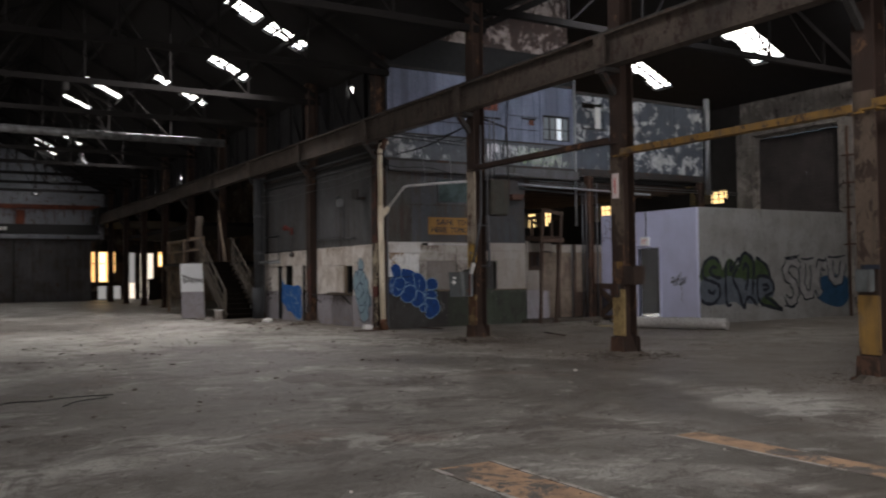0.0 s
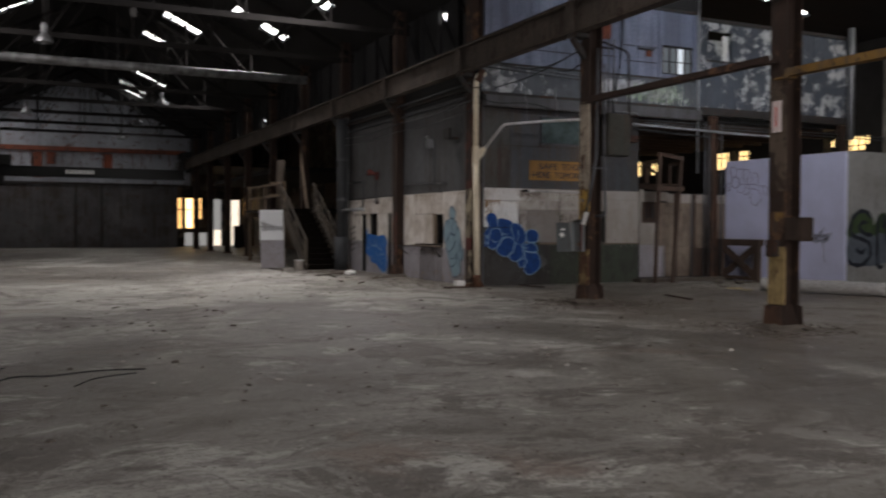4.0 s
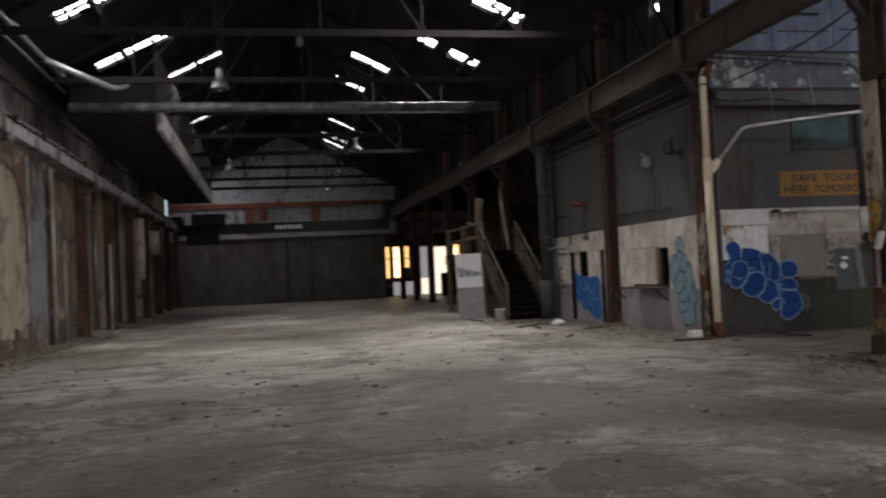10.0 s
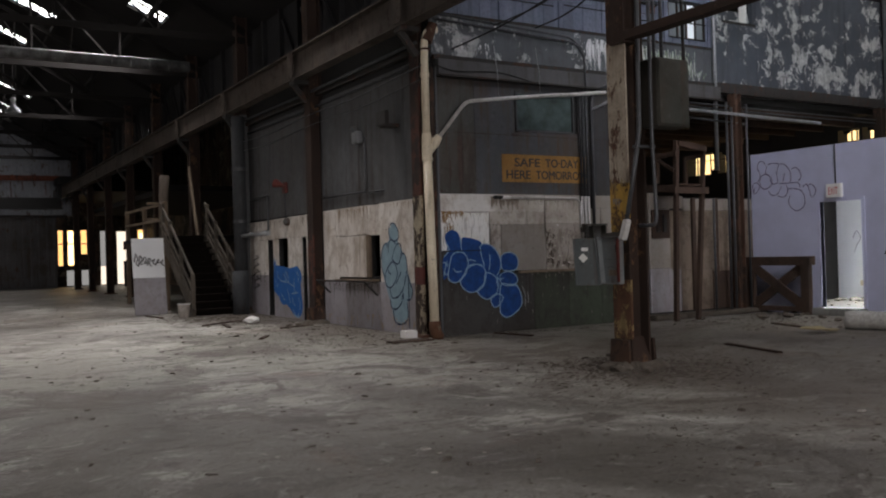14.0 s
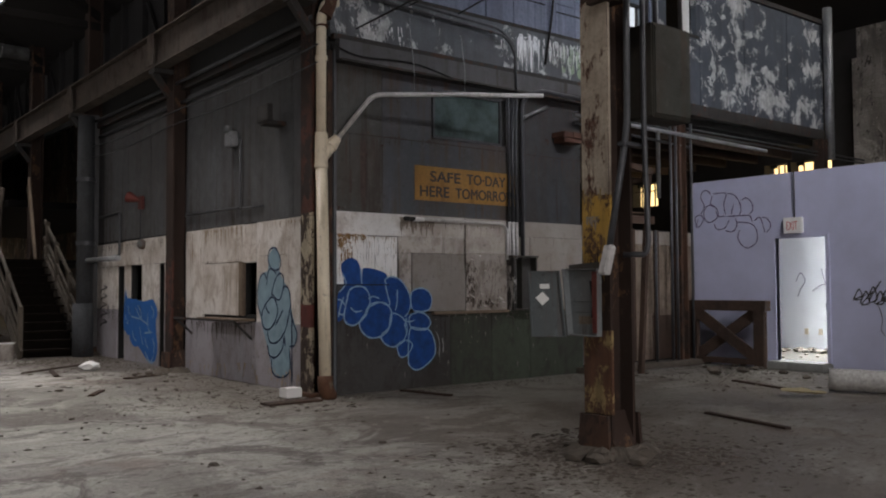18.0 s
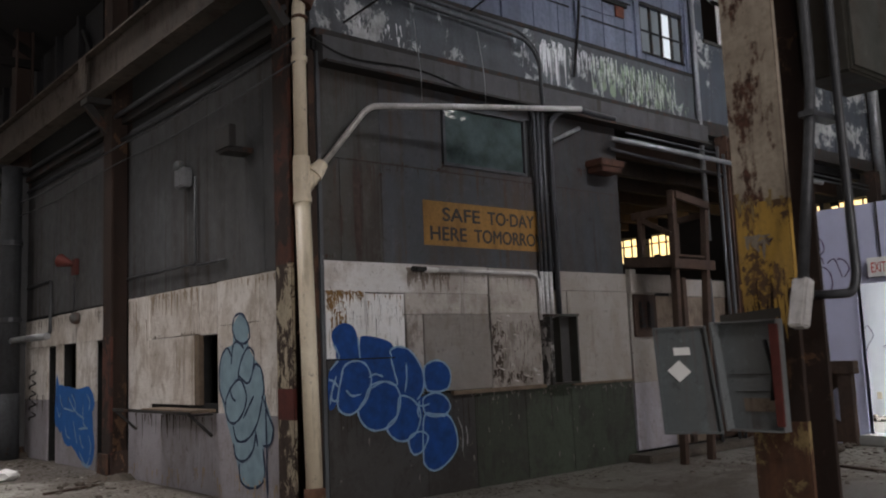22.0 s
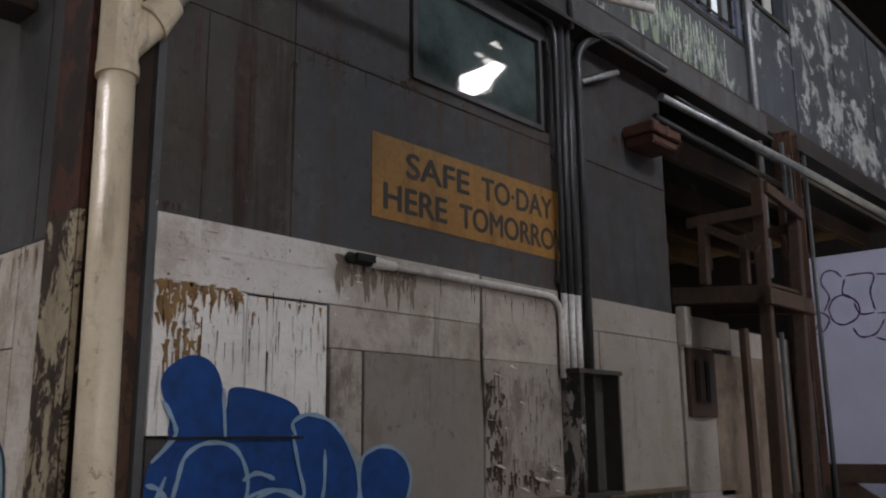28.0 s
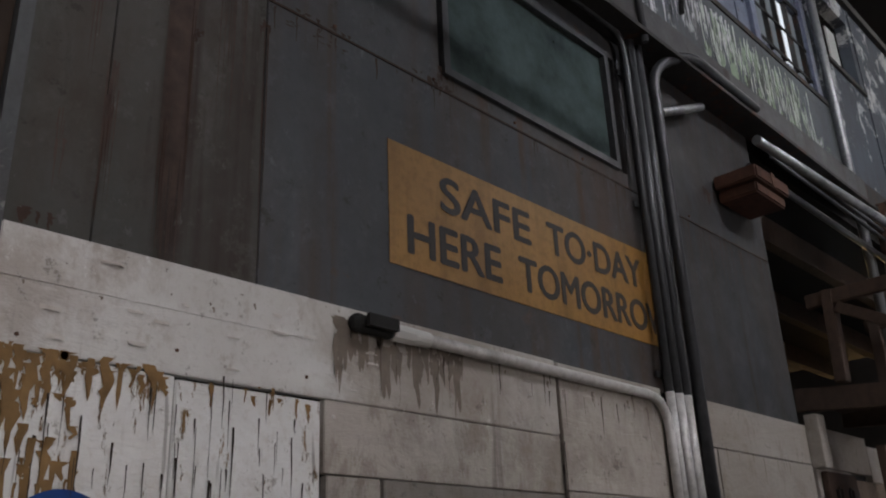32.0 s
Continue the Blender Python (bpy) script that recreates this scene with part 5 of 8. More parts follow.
for text, x0, x1, z0 in (("SAFE", 12.97, 13.53, 2.953), ("TO·DAY", 13.66, 14.43, 2.953), ("HERE", 12.785, 13.315, 2.732), ("TOMORROW", 13.44, 14.655, 2.732)):
    bm = B()
    for k, (dx, dz) in enumerate(((-0.006, 0), (0.006, 0), (0, -0.004), (0, 0.004))):
        bm.from_mesh(mesh_of("stroke", fit_words(text, x0 + dx, x1 + dx, z0 + dz, z0 + 0.15 + dz, FY - 0.0135 - 0.0003 * k), "ink"))
    part("lettering", bm, "ink", sign)

# conduits on the front
cond = thing("conduit_run", "bundle of grey conduits clipped to the booth wall", "conduit", (14.55, FY - 0.08, 1.85))
for x, r, top in ((14.445, 0.021, 4.45), (14.52, 0.027, 4.55), (14.6, 0.027, 4.7)):
    bm = B()
    end = [(x, FY - 0.08, 2.42), (x, FY - 0.08, top)]
    if x < 14.5:
        end += [(12.6, FY - 0.1, top + 0.02)]
    pipe(bm, end, r, 10, 0.14)
    part("conduit", bm, "conduit", cond)
    bm = B()
    pipe(bm, [(x, FY - 0.08, 1.86), (x, FY - 0.08, 2.42)], r + 0.002, 10)
    part("conduit", bm, "cond_white", cond, "white painted conduit")
bm = B()
pipe(bm, [(14.72, FY - 0.09, 1.9), (14.72, FY - 0.09, 4.35), (15.0, FY - 0.2, 4.52), (15.9, FY - 0.2, 4.5)], 0.032, 12, 0.2)
part("conduit", bm, "conduit", cond, "thick grey conduit")
for z in (2.5, 3.4, 4.2):
    part("clip", bx(14.42, 14.78, FY - 0.04, FY - 0.03, z, z + 0.03), "conduit", cond)
low = thing("conduit_run", "white conduit elbowing down the board wall", "conduit", (12.4, FY - 0.09, 2.39))
bm = B()
pipe(bm, [(12.63, FY - 0.08, 2.385), (14.40, FY - 0.08, 2.385), (14.40, FY - 0.08, 1.84)], 0.022, 12, 0.16)
part("conduit", bm, "cond_white", low)
bm = B()
rod(bm, (12.62, FY - 0.08, 2.385), (12.72, FY - 0.08, 2.385), 0.032, 8)
rod(bm, (12.72, FY - 0.08, 2.385), (12.80, FY - 0.08, 2.385), 0.028, 14)
part("coupling", bm, "brightmetal", low, "bright metal coupling")
bm = B()
rod(bm, (12.49, FY - 0.075, 2.39), (12.62, FY - 0.075, 2.388), 0.03, 14)
bmesh.ops.create_uvsphere(bm, u_segments=12, v_segments=8, radius=0.032, matrix=Matrix.Translation((12.48, FY - 0.075, 2.39)))
part("conduit_body", bm, "black", low, "open black conduit body")
part("opening", bx(12.48, 12.61, FY - 0.137, FY - 0.12, 2.37, 2.41), "black", low)
jb = thing("junction_box", "tall dark open junction box fed by conduits", "junction box", (14.65, FY - 0.1, 1.05))
part("side_plate", bx(14.42, 14.445, FY - 0.2, FY - 0.05, 1.06, 1.868), "chipped", jb, "chipped white and black side plate")
part("side_plate", bx(14.895, 14.92, FY - 0.2, FY - 0.05, 1.06, 1.868), "boxgreen", jb)
part("base_plate", bx(14.446, 14.894, FY - 0.2, FY - 0.05, 1.06, 1.085), "boxgreen", jb)
part("back", bx(14.446, 14.894, FY - 0.07, FY - 0.055, 1.086, 1.868), "dado", jb)
part("flange", bx(14.40, 14.94, FY - 0.21, FY - 0.046, 1.87, 1.9), "boxgreen", jb)
bm = B()
pipe(bm, [(14.47, FY - 0.17, 1.09), (14.47, FY - 0.17, 1.87)], 0.022, 10)
part("conduit", bm, "chipped", jb, "conduit with chipped white paint")
part("inner_lip", bx(14.6, 14.62, FY - 0.19, FY - 0.072, 1.086, 1.866), "boxgreen", jb)

# brown bracket block, stub pipe and long tubes under the fascia
tbk = thing("timber_bracket", "short rust-brown timber block fixed to the wall", "bracket", (15.7, FY - 0.1, 3.74))
part("block", bx(15.45, 15.92, FY - 0.30, FY - 0.02, 3.82, 3.91, bevel=0.01), "bracketwood", tbk)
part("block", bx(15.49, 15.90, FY - 0.27, FY - 0.02, 3.745, 3.818, bevel=0.01), "bracketwood", tbk)
part("strap", bx(15.66, 15.71, FY - 0.305, FY - 0.301, 3.815, 3.915), "rust", tbk)
bm = B()
pipe(bm, [(14.78, FY - 0.08, 4.08), (15.28, FY - 0.1, 4.31)], 0.026, 12)
solo("pipe_stub", bm, "galv", "short bright metal pipe stub", "pipe")
bm = B()
pipe(bm, [(15.78, 21.72, 4.22), (18.3, 21.55, 4.14), (20.9, 21.42, 4.06)], 0.034, 12)
solo("hanging_pipe", bm, "galv", "long pale pipe hung beneath the upper storey", "pipe")
bm = B()
pipe(bm, [(15.9, 21.85, 4.12), (18.9, 21.75, 3.98)], 0.025, 8)
solo("hanging_pipe", bm, "conduit", "thin grey pipe hung beneath the upper storey", "pipe")

# ---- booth side wall ----
DOORS = [(23.86, 24.32, 1.02, 1.8), (28.72, 29.38, 1.2, 1.88), (29.72, 30.15, 0.0, 1.86), (27.55, 27.82, 0.0, 1.86)]
bm = B()
wall_with_holes(bm, "x", LX + 0.02, LX + 0.14, 22.0, 31.45, 0, 2.42, DOORS)
booth_side = solo("wall_booth_side", bm, "black", "white and grey painted side wall of the booth with openings", "wall", kind="structure")
SIDE_BOARDS = [
    (22.31, 22.85, 0.92, 2.40), (22.86, 23.85, 1.9, 2.40), (22.86, 23.85, 0.92, 1.895), (23.86, 24.32, 1.81, 2.39), (24.33, 25.8, 1.83, 2.40),
    (25.81, 26.55, 0.92, 2.40), (26.86, 27.54, 1.0, 2.38), (27.55, 28.71, 1.89, 2.38), (28.72, 29.71, 1.89, 2.37), (29.72, 31.45, 1.88, 2.36),
    (27.83, 28.71, 1.0, 1.885), (29.385, 29.715, 1.0, 1.885), (30.155, 31.45, 1.0, 1.875)]
for y0, y1, z0, z1 in SIDE_BOARDS:
    part("board", bx(LX - 0.012, LX + 0.018, y0, y1, z0, z1, bevel=0.003), "whitewall", booth_side)
SIDE_LOW = [(22.31, 22.85, 0, 0.915), (22.86, 24.32, 0, 0.915), (24.33, 26.55, 0, 0.915), (26.86, 27.54, 0, 0.995), (27.83, 29.38, 0, 0.995),
            (28.72, 29.38, 0.996, 1.195), (29.39, 29.715, 0, 0.995), (30.155, 31.45, 0, 0.995)]
for y0, y1, z0, z1 in SIDE_LOW:
    part("dado_board", bx(LX - 0.012, LX + 0.018, y0, y1, z0, z1, bevel=0.003), "greywall", booth_side)
part("shutter_board", bx(LX - 0.03, LX + 0.01, 24.33, 25.78, 1.0, 1.82, bevel=0.005), "whitewall", booth_side, "white board closing most of the hatch")
part("hatch_post", bx(LX - 0.035, LX + 0.02, 24.28, 24.42, 1.0, 1.82, bevel=0.004), "wood", booth_side)
shelf = thing("hatch_shelf", "grimy metal shelf on brackets beneath the hatch", "shelf", (LX - 0.15, 25.1, 0.93))
part("shelf_board", bx(LX - 0.3, LX - 0.013, 23.9, 25.4, 0.93, 0.965, bevel=0.006), "wood", shelf)
part("shelf_rail", bx(LX - 0.32, LX - 0.29, 23.95, 26.3, 0.915, 0.95), "steel", shelf)
for y in (24.0, 26.25):
    bm = B()
    beam(bm, (LX - 0.28, y, 0.91), (LX - 0.02, y, 0.66), 0.03, 0.03)
    box(bm, LX - 0.3, LX - 0.013, y - 0.015, y + 0.015, 0.895, 0.914)
    part("bracket", bm, "steel", shelf)
for y0, y1, z, sp, n, l, w, m, sd in ((24.0, 26.4, 0.88, 0.02, 40, 0.35, 0.05, "grimerun", 61), (24.35, 25.8, 2.38, 0.03, 50, 0.3, 0.06, "stainrun", 62), (22.1, 23.8, 2.38, 0.03, 26, 0.2, 0.04, "stainrun", 63), (25.85, 26.5, 2.2, 0.2, 20, 0.5, 0.04, "stainrun", 64),
                                       (26.9, 31.3, 2.34, 0.03, 60, 0.25, 0.05, "softgrime", 65), (22.1, 26.5, 0.2, 0.1, 60, 0.2, 0.06, "stainrun", 66), (22.06, 22.2, 1.6, 0.6, 30, 0.25, 0.04, "crack", 67), (28.7, 31.4, 1.0, 0.1, 30, 0.4, 0.04, "grimerun", 68),
                                       (24.3, 25.9, 1.85, 0.02, 24, 0.1, 0.03, "grimerun", 69)):
    dribbles("grime_run", y0, y1, z, sp, n, l, LX - 0.0135, m, booth_side, "", sd, w, "x")
bm = B()
box(bm, LX + 0.04, LX + 0.14, 22.0, 31.45, 2.42, 5.6)
side_up = solo("wall_booth_side_upper", bm, "black", "grey sheet metal upper side wall of the booth", "wall", kind="structure")
for y0, y1 in ((22.05, 22.75), (22.755, 24.6), (24.605, 26.58), (26.83, 28.3), (28.305, 29.8), (29.805, 31.45)):
    part("metal_sheet", bx(LX + 0.0, LX + 0.038, y0, y1, 2.41, 4.78, bevel=0.004), "greyL", side_up)
for z in (4.9,):
    part("ledger", bx(LX - 0.06, LX + 0.038, 22.05, 31.45, z, z + 0.1, bevel=0.005), "steel", side_up)
bm = B()
pipe(bm, [(LX - 0.04, 24.36, 3.72), (LX - 0.04, 24.36, 2.66), (LX - 0.04, 26.5, 2.68)], 0.018, 8, 0.06)
solo("conduit_drop", bm, "conduit", "thin conduit dropping down the grey side wall", "conduit")
bm = B()
pipe(bm, [(LX - 0.03, 24.3, 2.64), (LX - 0.03, 23.6, 2.63)], 0.016, 8)
solo("conduit_drop", bm, "conduit", "thin conduit along the grey side wall", "conduit")
lampbox = thing("wall_lamp", "small grey wall lamp with a conduit", "lamp", (LX, 24.6, 3.6))
part("housing", bx(LX - 0.14, LX - 0.005, 24.48, 24.74, 3.62, 3.86, bevel=0.02), "galv", lampbox)
bm = B()
bmesh.ops.create_uvsphere(bm, u_segments=12, v_segments=8, radius=0.07, matrix=Matrix.Translation((LX - 0.1, 24.68, 3.9)))
part("lens", bm, "cabinet", lampbox)
fan = thing("wall_bracket", "dark steel plate bracket jutting from the side wall", "bracket", (LX, 23.1, 3.7))
part("arm", bx(LX - 0.3, LX - 0.002, 22.95, 23.2, 3.72, 3.78, bevel=0.006), "steel", fan)
part("plate", bx(LX - 0.32, LX - 0.24, 22.9, 23.25, 3.76, 4.0, bevel=0.006), "steel", fan)
bell = thing("fire_bell", "small red fire alarm horn on the side wall", "alarm", (LX, 28.8, 3.1))
bm = B()
rod(bm, (LX - 0.2, 28.95, 3.2), (LX - 0.06, 28.75, 3.12), 0.11, 14, 0.03)
part("horn", bm, "redpaint", bell)
part("back_box", bx(LX - 0.07, LX - 0.004, 28.62, 28.82, 2.95, 3.2, bevel=0.01), "redpaint", bell)
bm = B()
pipe(bm, [(LX - 0.05, 28.72, 2.95), (LX - 0.05, 28.72, 2.3)], 0.015, 8)
part("conduit", bm, "conduit", bell)
bm = B()
bmesh.ops.create_uvsphere(bm, u_segments=12, v_segments=8, radius=0.1, matrix=Matrix.Translation((LX - 0.05, 28.62, 2.27)))
solo("light_dome", bm, "cabinet", "round dark lamp dome on the side wall", "lamp")
bm = B()
pipe(bm, [(LX - 0.03, 31.3, 2.95), (LX - 0.03, 29.97, 2.97), (LX - 0.03, 29.97, 2.1), (LX - 0.04, 31.2, 2.05)], 0.03, 10, 0.08)
solo("pipe_loop", bm, "conduit", "grey pipe looping over the side wall", "pipe")
bm = B()
pipe(bm, [(LX - 0.35, 31.2, 2.02), (LX - 0.3, 29.2, 2.02)], 0.055, 12)
solo("hand_rail_pipe", bm, "galv", "pale horizontal pipe along the side wall", "pipe")
solo("wall_booth_return", bx(10.9, 11.2, 31.46, 31.6, 0, 5.2), "greyL", "grey end return of the booth wall", "wall", kind="structure")
riser = thing("riser_pipe", "thick grey riser pipe beside the stairs", "pipe", (10.85, 31.2, 0))
bm = B()
pipe(bm, [(10.85, 31.2, 1.1), (10.85, 31.2, 5.1)], 0.17, 18)
part("pipe", bm, "risergrey", riser)
bm = B()
pipe(bm, [(10.82, 31.2, 0), (10.82, 31.2, 1.12)], 0.21, 18)
part("foot", bm, "risergrey", riser, "wide dark foot")
for z in (2.35, 3.7):
    bm = B()
    rod(bm, (10.85, 31.2, z), (10.85, 31.2, z + 0.08), 0.2, 18)
    part("collar", bm, "conduit", riser)

solo("ceiling_booth", bx(11.35, 16.1, 22.06, 31.4, 4.76, 4.86), "roof", "dark flat roof of the booth", "ceiling", kind="structure")
solo("wall_booth_back", bx(11.2, 18.9, 31.5, 31.62, 0, 4.75), "dado", "plain back wall of the booth", "wall", kind="structure")
solo("wall_booth_right", bx(16.12, 16.22, 22.06, 31.5, 0, 4.75), "dado", "plain end wall of the booth", "wall", kind="structure")

# ---- second storey ----
UY = 21.93
fascia = solo("wall_fascia", bx(11.3, 18.2, UY, UY + 0.1, 4.80, 5.52), "fascia", "peeling dark fascia with faded green graffiti", "wall", kind="structure")
part("drip_edge", bx(11.3, 18.2, UY - 0.09, UY - 0.002, 4.74, 4.82, bevel=0.008), "steel", fascia)
part("soffit_beam", bx(11.36, 18.2, UY - 0.14, UY - 0.012, 4.47, 4.738), "greyL", fascia)
part("lower_flange", bx(11.36, 18.2, UY - 0.2, UY - 0.012, 4.44, 4.468), "steel", fascia)

dribbles("white_runs", 14.72, 15.2, 5.38, 0.08, 60, 0.6, UY - 0.003, "whitestreak", fascia, "white paint runs", 1, 0.045)
dribbles("white_runs", 15.25, 16.2, 5.34, 0.12, 80, 0.24, UY - 0.003, "whitestreak", fascia, "white paint runs", 2, 0.04)
dribbles("white_runs", 14.35, 14.7, 5.2, 0.22, 16, 0.12, UY - 0.003, "whitestreak", fascia, "white paint runs", 6, 0.035)
dribbles("white_runs", 11.8, 12.5, 5.03, 0.1, 36, 0.18, UY - 0.003, "whitestreak", fascia, "white paint runs", 3, 0.04)
dribbles("green_runs", 15.9, 17.5, 5.28, 0.14, 120, 0.36, UY - 0.002, "greenstreak", fascia, "faded green paint runs", 4)
dribbles("pale_runs", 15.6, 17.6, 5.24, 0.2, 150, 0.34, UY - 0.0105, "paledrip", fascia, "pale green paint runs", 8, 0.03)
dribbles("green_runs", 17.2, 18.0, 4.98, 0.07, 30, 0.1, UY - 0.002, "greenstreak", fascia, "faded green paint runs", 5, 0.04)
for k in range(8):
    bm = B()
    cx, cz, r = 15.75 + 0.2 * k, 5.0 - 0.012 * k + 0.03 * (k % 2), 0.05 + 0.012 * (k % 3)
    bm.faces.new([bm.verts.new((cx + r * math.cos(t * 0.5236), UY - 0.0128, cz + r * 1.2 * math.sin(t * 0.5236))) for t in range(12)])
    part("green_dab", bm, "greenstreak", fascia)
upper = thing("wall_upper", "blue-grey board wall of the upper storey with shutters", "wall", (14.2, 21.98, 5.5), kind="structure")
part("backing", bx(11.4, 18.2, 22.04, 22.1, 5.52, 8.4), "black", upper)
x = 11.42
k = 0
while x < 18.0:
    w = 0.235
    win = 16.9 < x + 0.1 < 18.0
    for z0, z1 in (((5.54, 5.72), (6.45, 7.4)) if win else ((5.54, 6.42), (6.43, 7.4)) if (k // 3) % 2 else ((5.54, 6.1), (6.11, 7.4))):
        part("wall_board", bx(x, x + w - 0.008, 21.985 + 0.006 * (k % 2), 22.035, z0, z1), "corrblue", upper)
    x += w
    k += 1
for x in (11.42, 12.75, 14.1, 15.5, 16.8, 18.05):
    part("post", bx(x, x + 0.1, 21.945, 21.98, 5.52, 7.4), "corrblue", upper)
for z in (5.5, 7.4):
    part("rail", bx(11.4, 18.2, 21.92, 21.979, z + 0.022, z + 0.075), "steel", upper)
for x0, x1, z in ((16.1, 16.62, 6.28), (13.0, 13.8, 6.3), (14.6, 15.3, 6.2)):
    part("slot", bx(x0, x1, 21.94, 21.979, z, z + 0.05), "black", upper, "dark slot under a shutter")
part("orange_board", bx(14.4, 15.2, 21.955, 21.979, 6.46, 7.1), "orange", upper, "rust-red board in a window frame")
for a in ((14.34, 14.4, 6.42, 7.16), (15.2, 15.26, 6.42, 7.16)):
    part("frame_strip", bx(a[0], a[1], 21.94, 21.978, a[2], a[3]), "corrblue", upper)
for x0, x1, z in ((12.85, 14.0, 5.97), (14.25, 15.4, 6.02), (15.65, 16.75, 6.36), (15.65, 16.75, 5.95), (11.55, 12.65, 5.93)):
    part("seam", bx(x0, x1, 21.976, 21.9835, z, z + 0.022), "black", upper, "dark seam between boards")
part("rusty_patch", bx(16.38, 16.56, 21.955, 21.98, 6.12, 6.28), "orange", upper, "rusty red board")
uw = thing("window_upper", "four-light steel window with pale sky behind", "window", (17.4, 21.98, 5.7), kind="structure")
for i, x in enumerate((16.95, 17.2, 17.45, 17.7)):
    part("pane", bx(x, x + 0.235, 22.0, 22.006, 5.72, 6.42), ("paneblue", "paneblue", "dullglow", "paneblue")[i], uw, "bright clear pane" if i == 2 else "")
for x in (16.91, 17.175, 17.43, 17.685, 17.94):
    part("mullion", bx(x, x + 0.03, 21.96, 21.999, 5.70, 6.44), "steel", uw)
for z in (5.69, 6.02, 6.42):
    part("rail", bx(16.9, 17.98, 21.95, 21.958, z, z + (0.06 if z > 6.3 else 0.03)), "black", uw)
solo("wall_upper_gable", bx(11.75, 18.4, 22.5, 22.65, 7.0, 11.0), "peelwhite", "peeling whitish gable wall above the upper storey", "wall", kind="structure")
bm = B()
wall_with_holes(bm, "y", UY, UY + 0.12, 18.2, 24.05, 4.86, 7.25, [(18.5, 19.4, 6.2, 7.02)])
balcony = solo("wall_balcony", bm, "peelpanel", "dark panel wall with paint peeling to white", "wall", kind="structure")
for x in (18.2, 19.5, 21.0, 22.6, 24.0):
    part("frame_strip", bx(x, x + 0.05, UY - 0.012, UY - 0.002, 4.86, 7.25), "peelpanel", balcony)
part("bottom_rail", bx(18.2, 24.1, UY - 0.06, UY + 0.14, 4.64, 4.855), "steel", balcony)
part("top_rail", bx(18.2, 24.15, UY - 0.05, UY + 0.14, 7.253, 7.35), "steel", balcony)
part("hole_sheet", bx(19.15, 19.38, UY + 0.13, UY + 0.15, 6.2, 6.95), "paper", balcony, "pale sheet behind the opening")
part("window_sill", bx(18.46, 19.46, UY - 0.03, UY - 0.002, 6.15, 6.198), "steel", balcony)
solo("floor_upper", bx(11.3, 23.8, 22.06, 31.0, 4.5, 4.632), "roof", "dark floor of the upper storey", "floor", kind="structure")
for k in range(10):
    solo("floor_joist", bx(16.4, 23.7, 22.5 + 0.85 * k, 22.6 + 0.85 * k, 4.26, 4.498), "wooddark", "rough timber joist under the upper floor", "joist", group="upper floor joists")
solo("wall_upper_back", bx(11.7, 23.8, 25.0, 25.1, 4.63, 7.6), "peelpanel", "dim inner wall of the upper storey", "wall", kind="structure")
for x, y, z0, z1, r in ((18.11, 21.86, 3.0, 8.6, 0.04), (24.05, 21.78, 4.2, 7.6, 0.1)):
    bm = B()
    pipe(bm, [(x, y, z0), (x, y, z1)], r, 12)
    solo("vertical_pipe", bm, "galv", "pale vertical pipe in front of the upper storey", "pipe")
for x in (18.55, 23.6):
    c = thing("steel_post", "rusty steel post carrying the upper storey", "post", (x, 21.75, 0))
    for x0, x1, h in ((-0.1, -0.08, 0.1), (0.08, 0.1, 0.1)):
        part("flange", bx(x + x0, x + x1, 21.75 - h, 21.75 + h, 0, 4.6), "leftcol", c)
    part("web", bx(x - 0.079, x + 0.079, 21.74, 21.76, 0, 4.6), "leftcol", c)
for x, z0, z1 in ((18.2, 0.0, 4.4), (18.35, 0.02, 4.3), (18.8, 0.0, 4.4), (17.75, 0.0, 2.4)):
    bm = B()
    pipe(bm, [(x, 21.66, z0), (x, 21.66, z1)], 0.025, 8)
    solo("conduit_riser", bm, "conduit", "thin vertical conduit beside the board wall", "conduit")
for z in (4.36, 4.44):
    bm = B()
    pipe(bm, [(16.25, 21.82, z - 0.06), (19.0, 21.8, z - 0.1), (25.6, 21.8, z - 0.12)], 0.016, 8)
    solo("hanging_pipe", bm, "conduit", "thin grey pipe hung beneath the upper storey", "pipe")

# ---- board wall beyond the booth ----
boards = solo("wall_boards", bx(16.14, 19.2, 21.93, 22.03, 0, 2.42), "black", "stained white board wall on a low kerb", "wall", kind="structure")
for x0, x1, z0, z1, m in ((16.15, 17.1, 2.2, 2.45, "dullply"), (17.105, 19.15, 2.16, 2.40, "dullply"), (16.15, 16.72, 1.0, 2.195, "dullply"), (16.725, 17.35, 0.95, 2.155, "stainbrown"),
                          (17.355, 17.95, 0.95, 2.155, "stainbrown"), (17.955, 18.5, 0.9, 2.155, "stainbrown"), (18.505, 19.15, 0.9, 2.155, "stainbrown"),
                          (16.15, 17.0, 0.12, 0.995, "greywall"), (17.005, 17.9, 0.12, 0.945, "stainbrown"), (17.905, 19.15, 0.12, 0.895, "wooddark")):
    part("board", bx(x0, x1, 21.88, 21.926, z0, z1, bevel=0.003), m, boards)
part("end_cap", bx(16.1, 16.22, 21.8, 21.879, 2.18, 2.5, bevel=0.004), "dullply", boards)
for x in (17.3, 17.95):
    part("stud", bx(x, x + 0.09, 21.82, 21.878, 0.12, 2.42), "wooddark", boards)
meter = thing("meter_panel", "dark framed meter panel with two slim cases", "panel", (16.45, 21.85, 1.6))
part("backing", bx(16.2, 16.68, 21.84, 21.879, 1.6, 2.17, bevel=0.006), "wooddark", meter)
for x in (16.28, 16.46):
    part("case", bx(x, x + 0.12, 21.8, 21.84, 1.72, 2.08, bevel=0.015), "steel", meter)
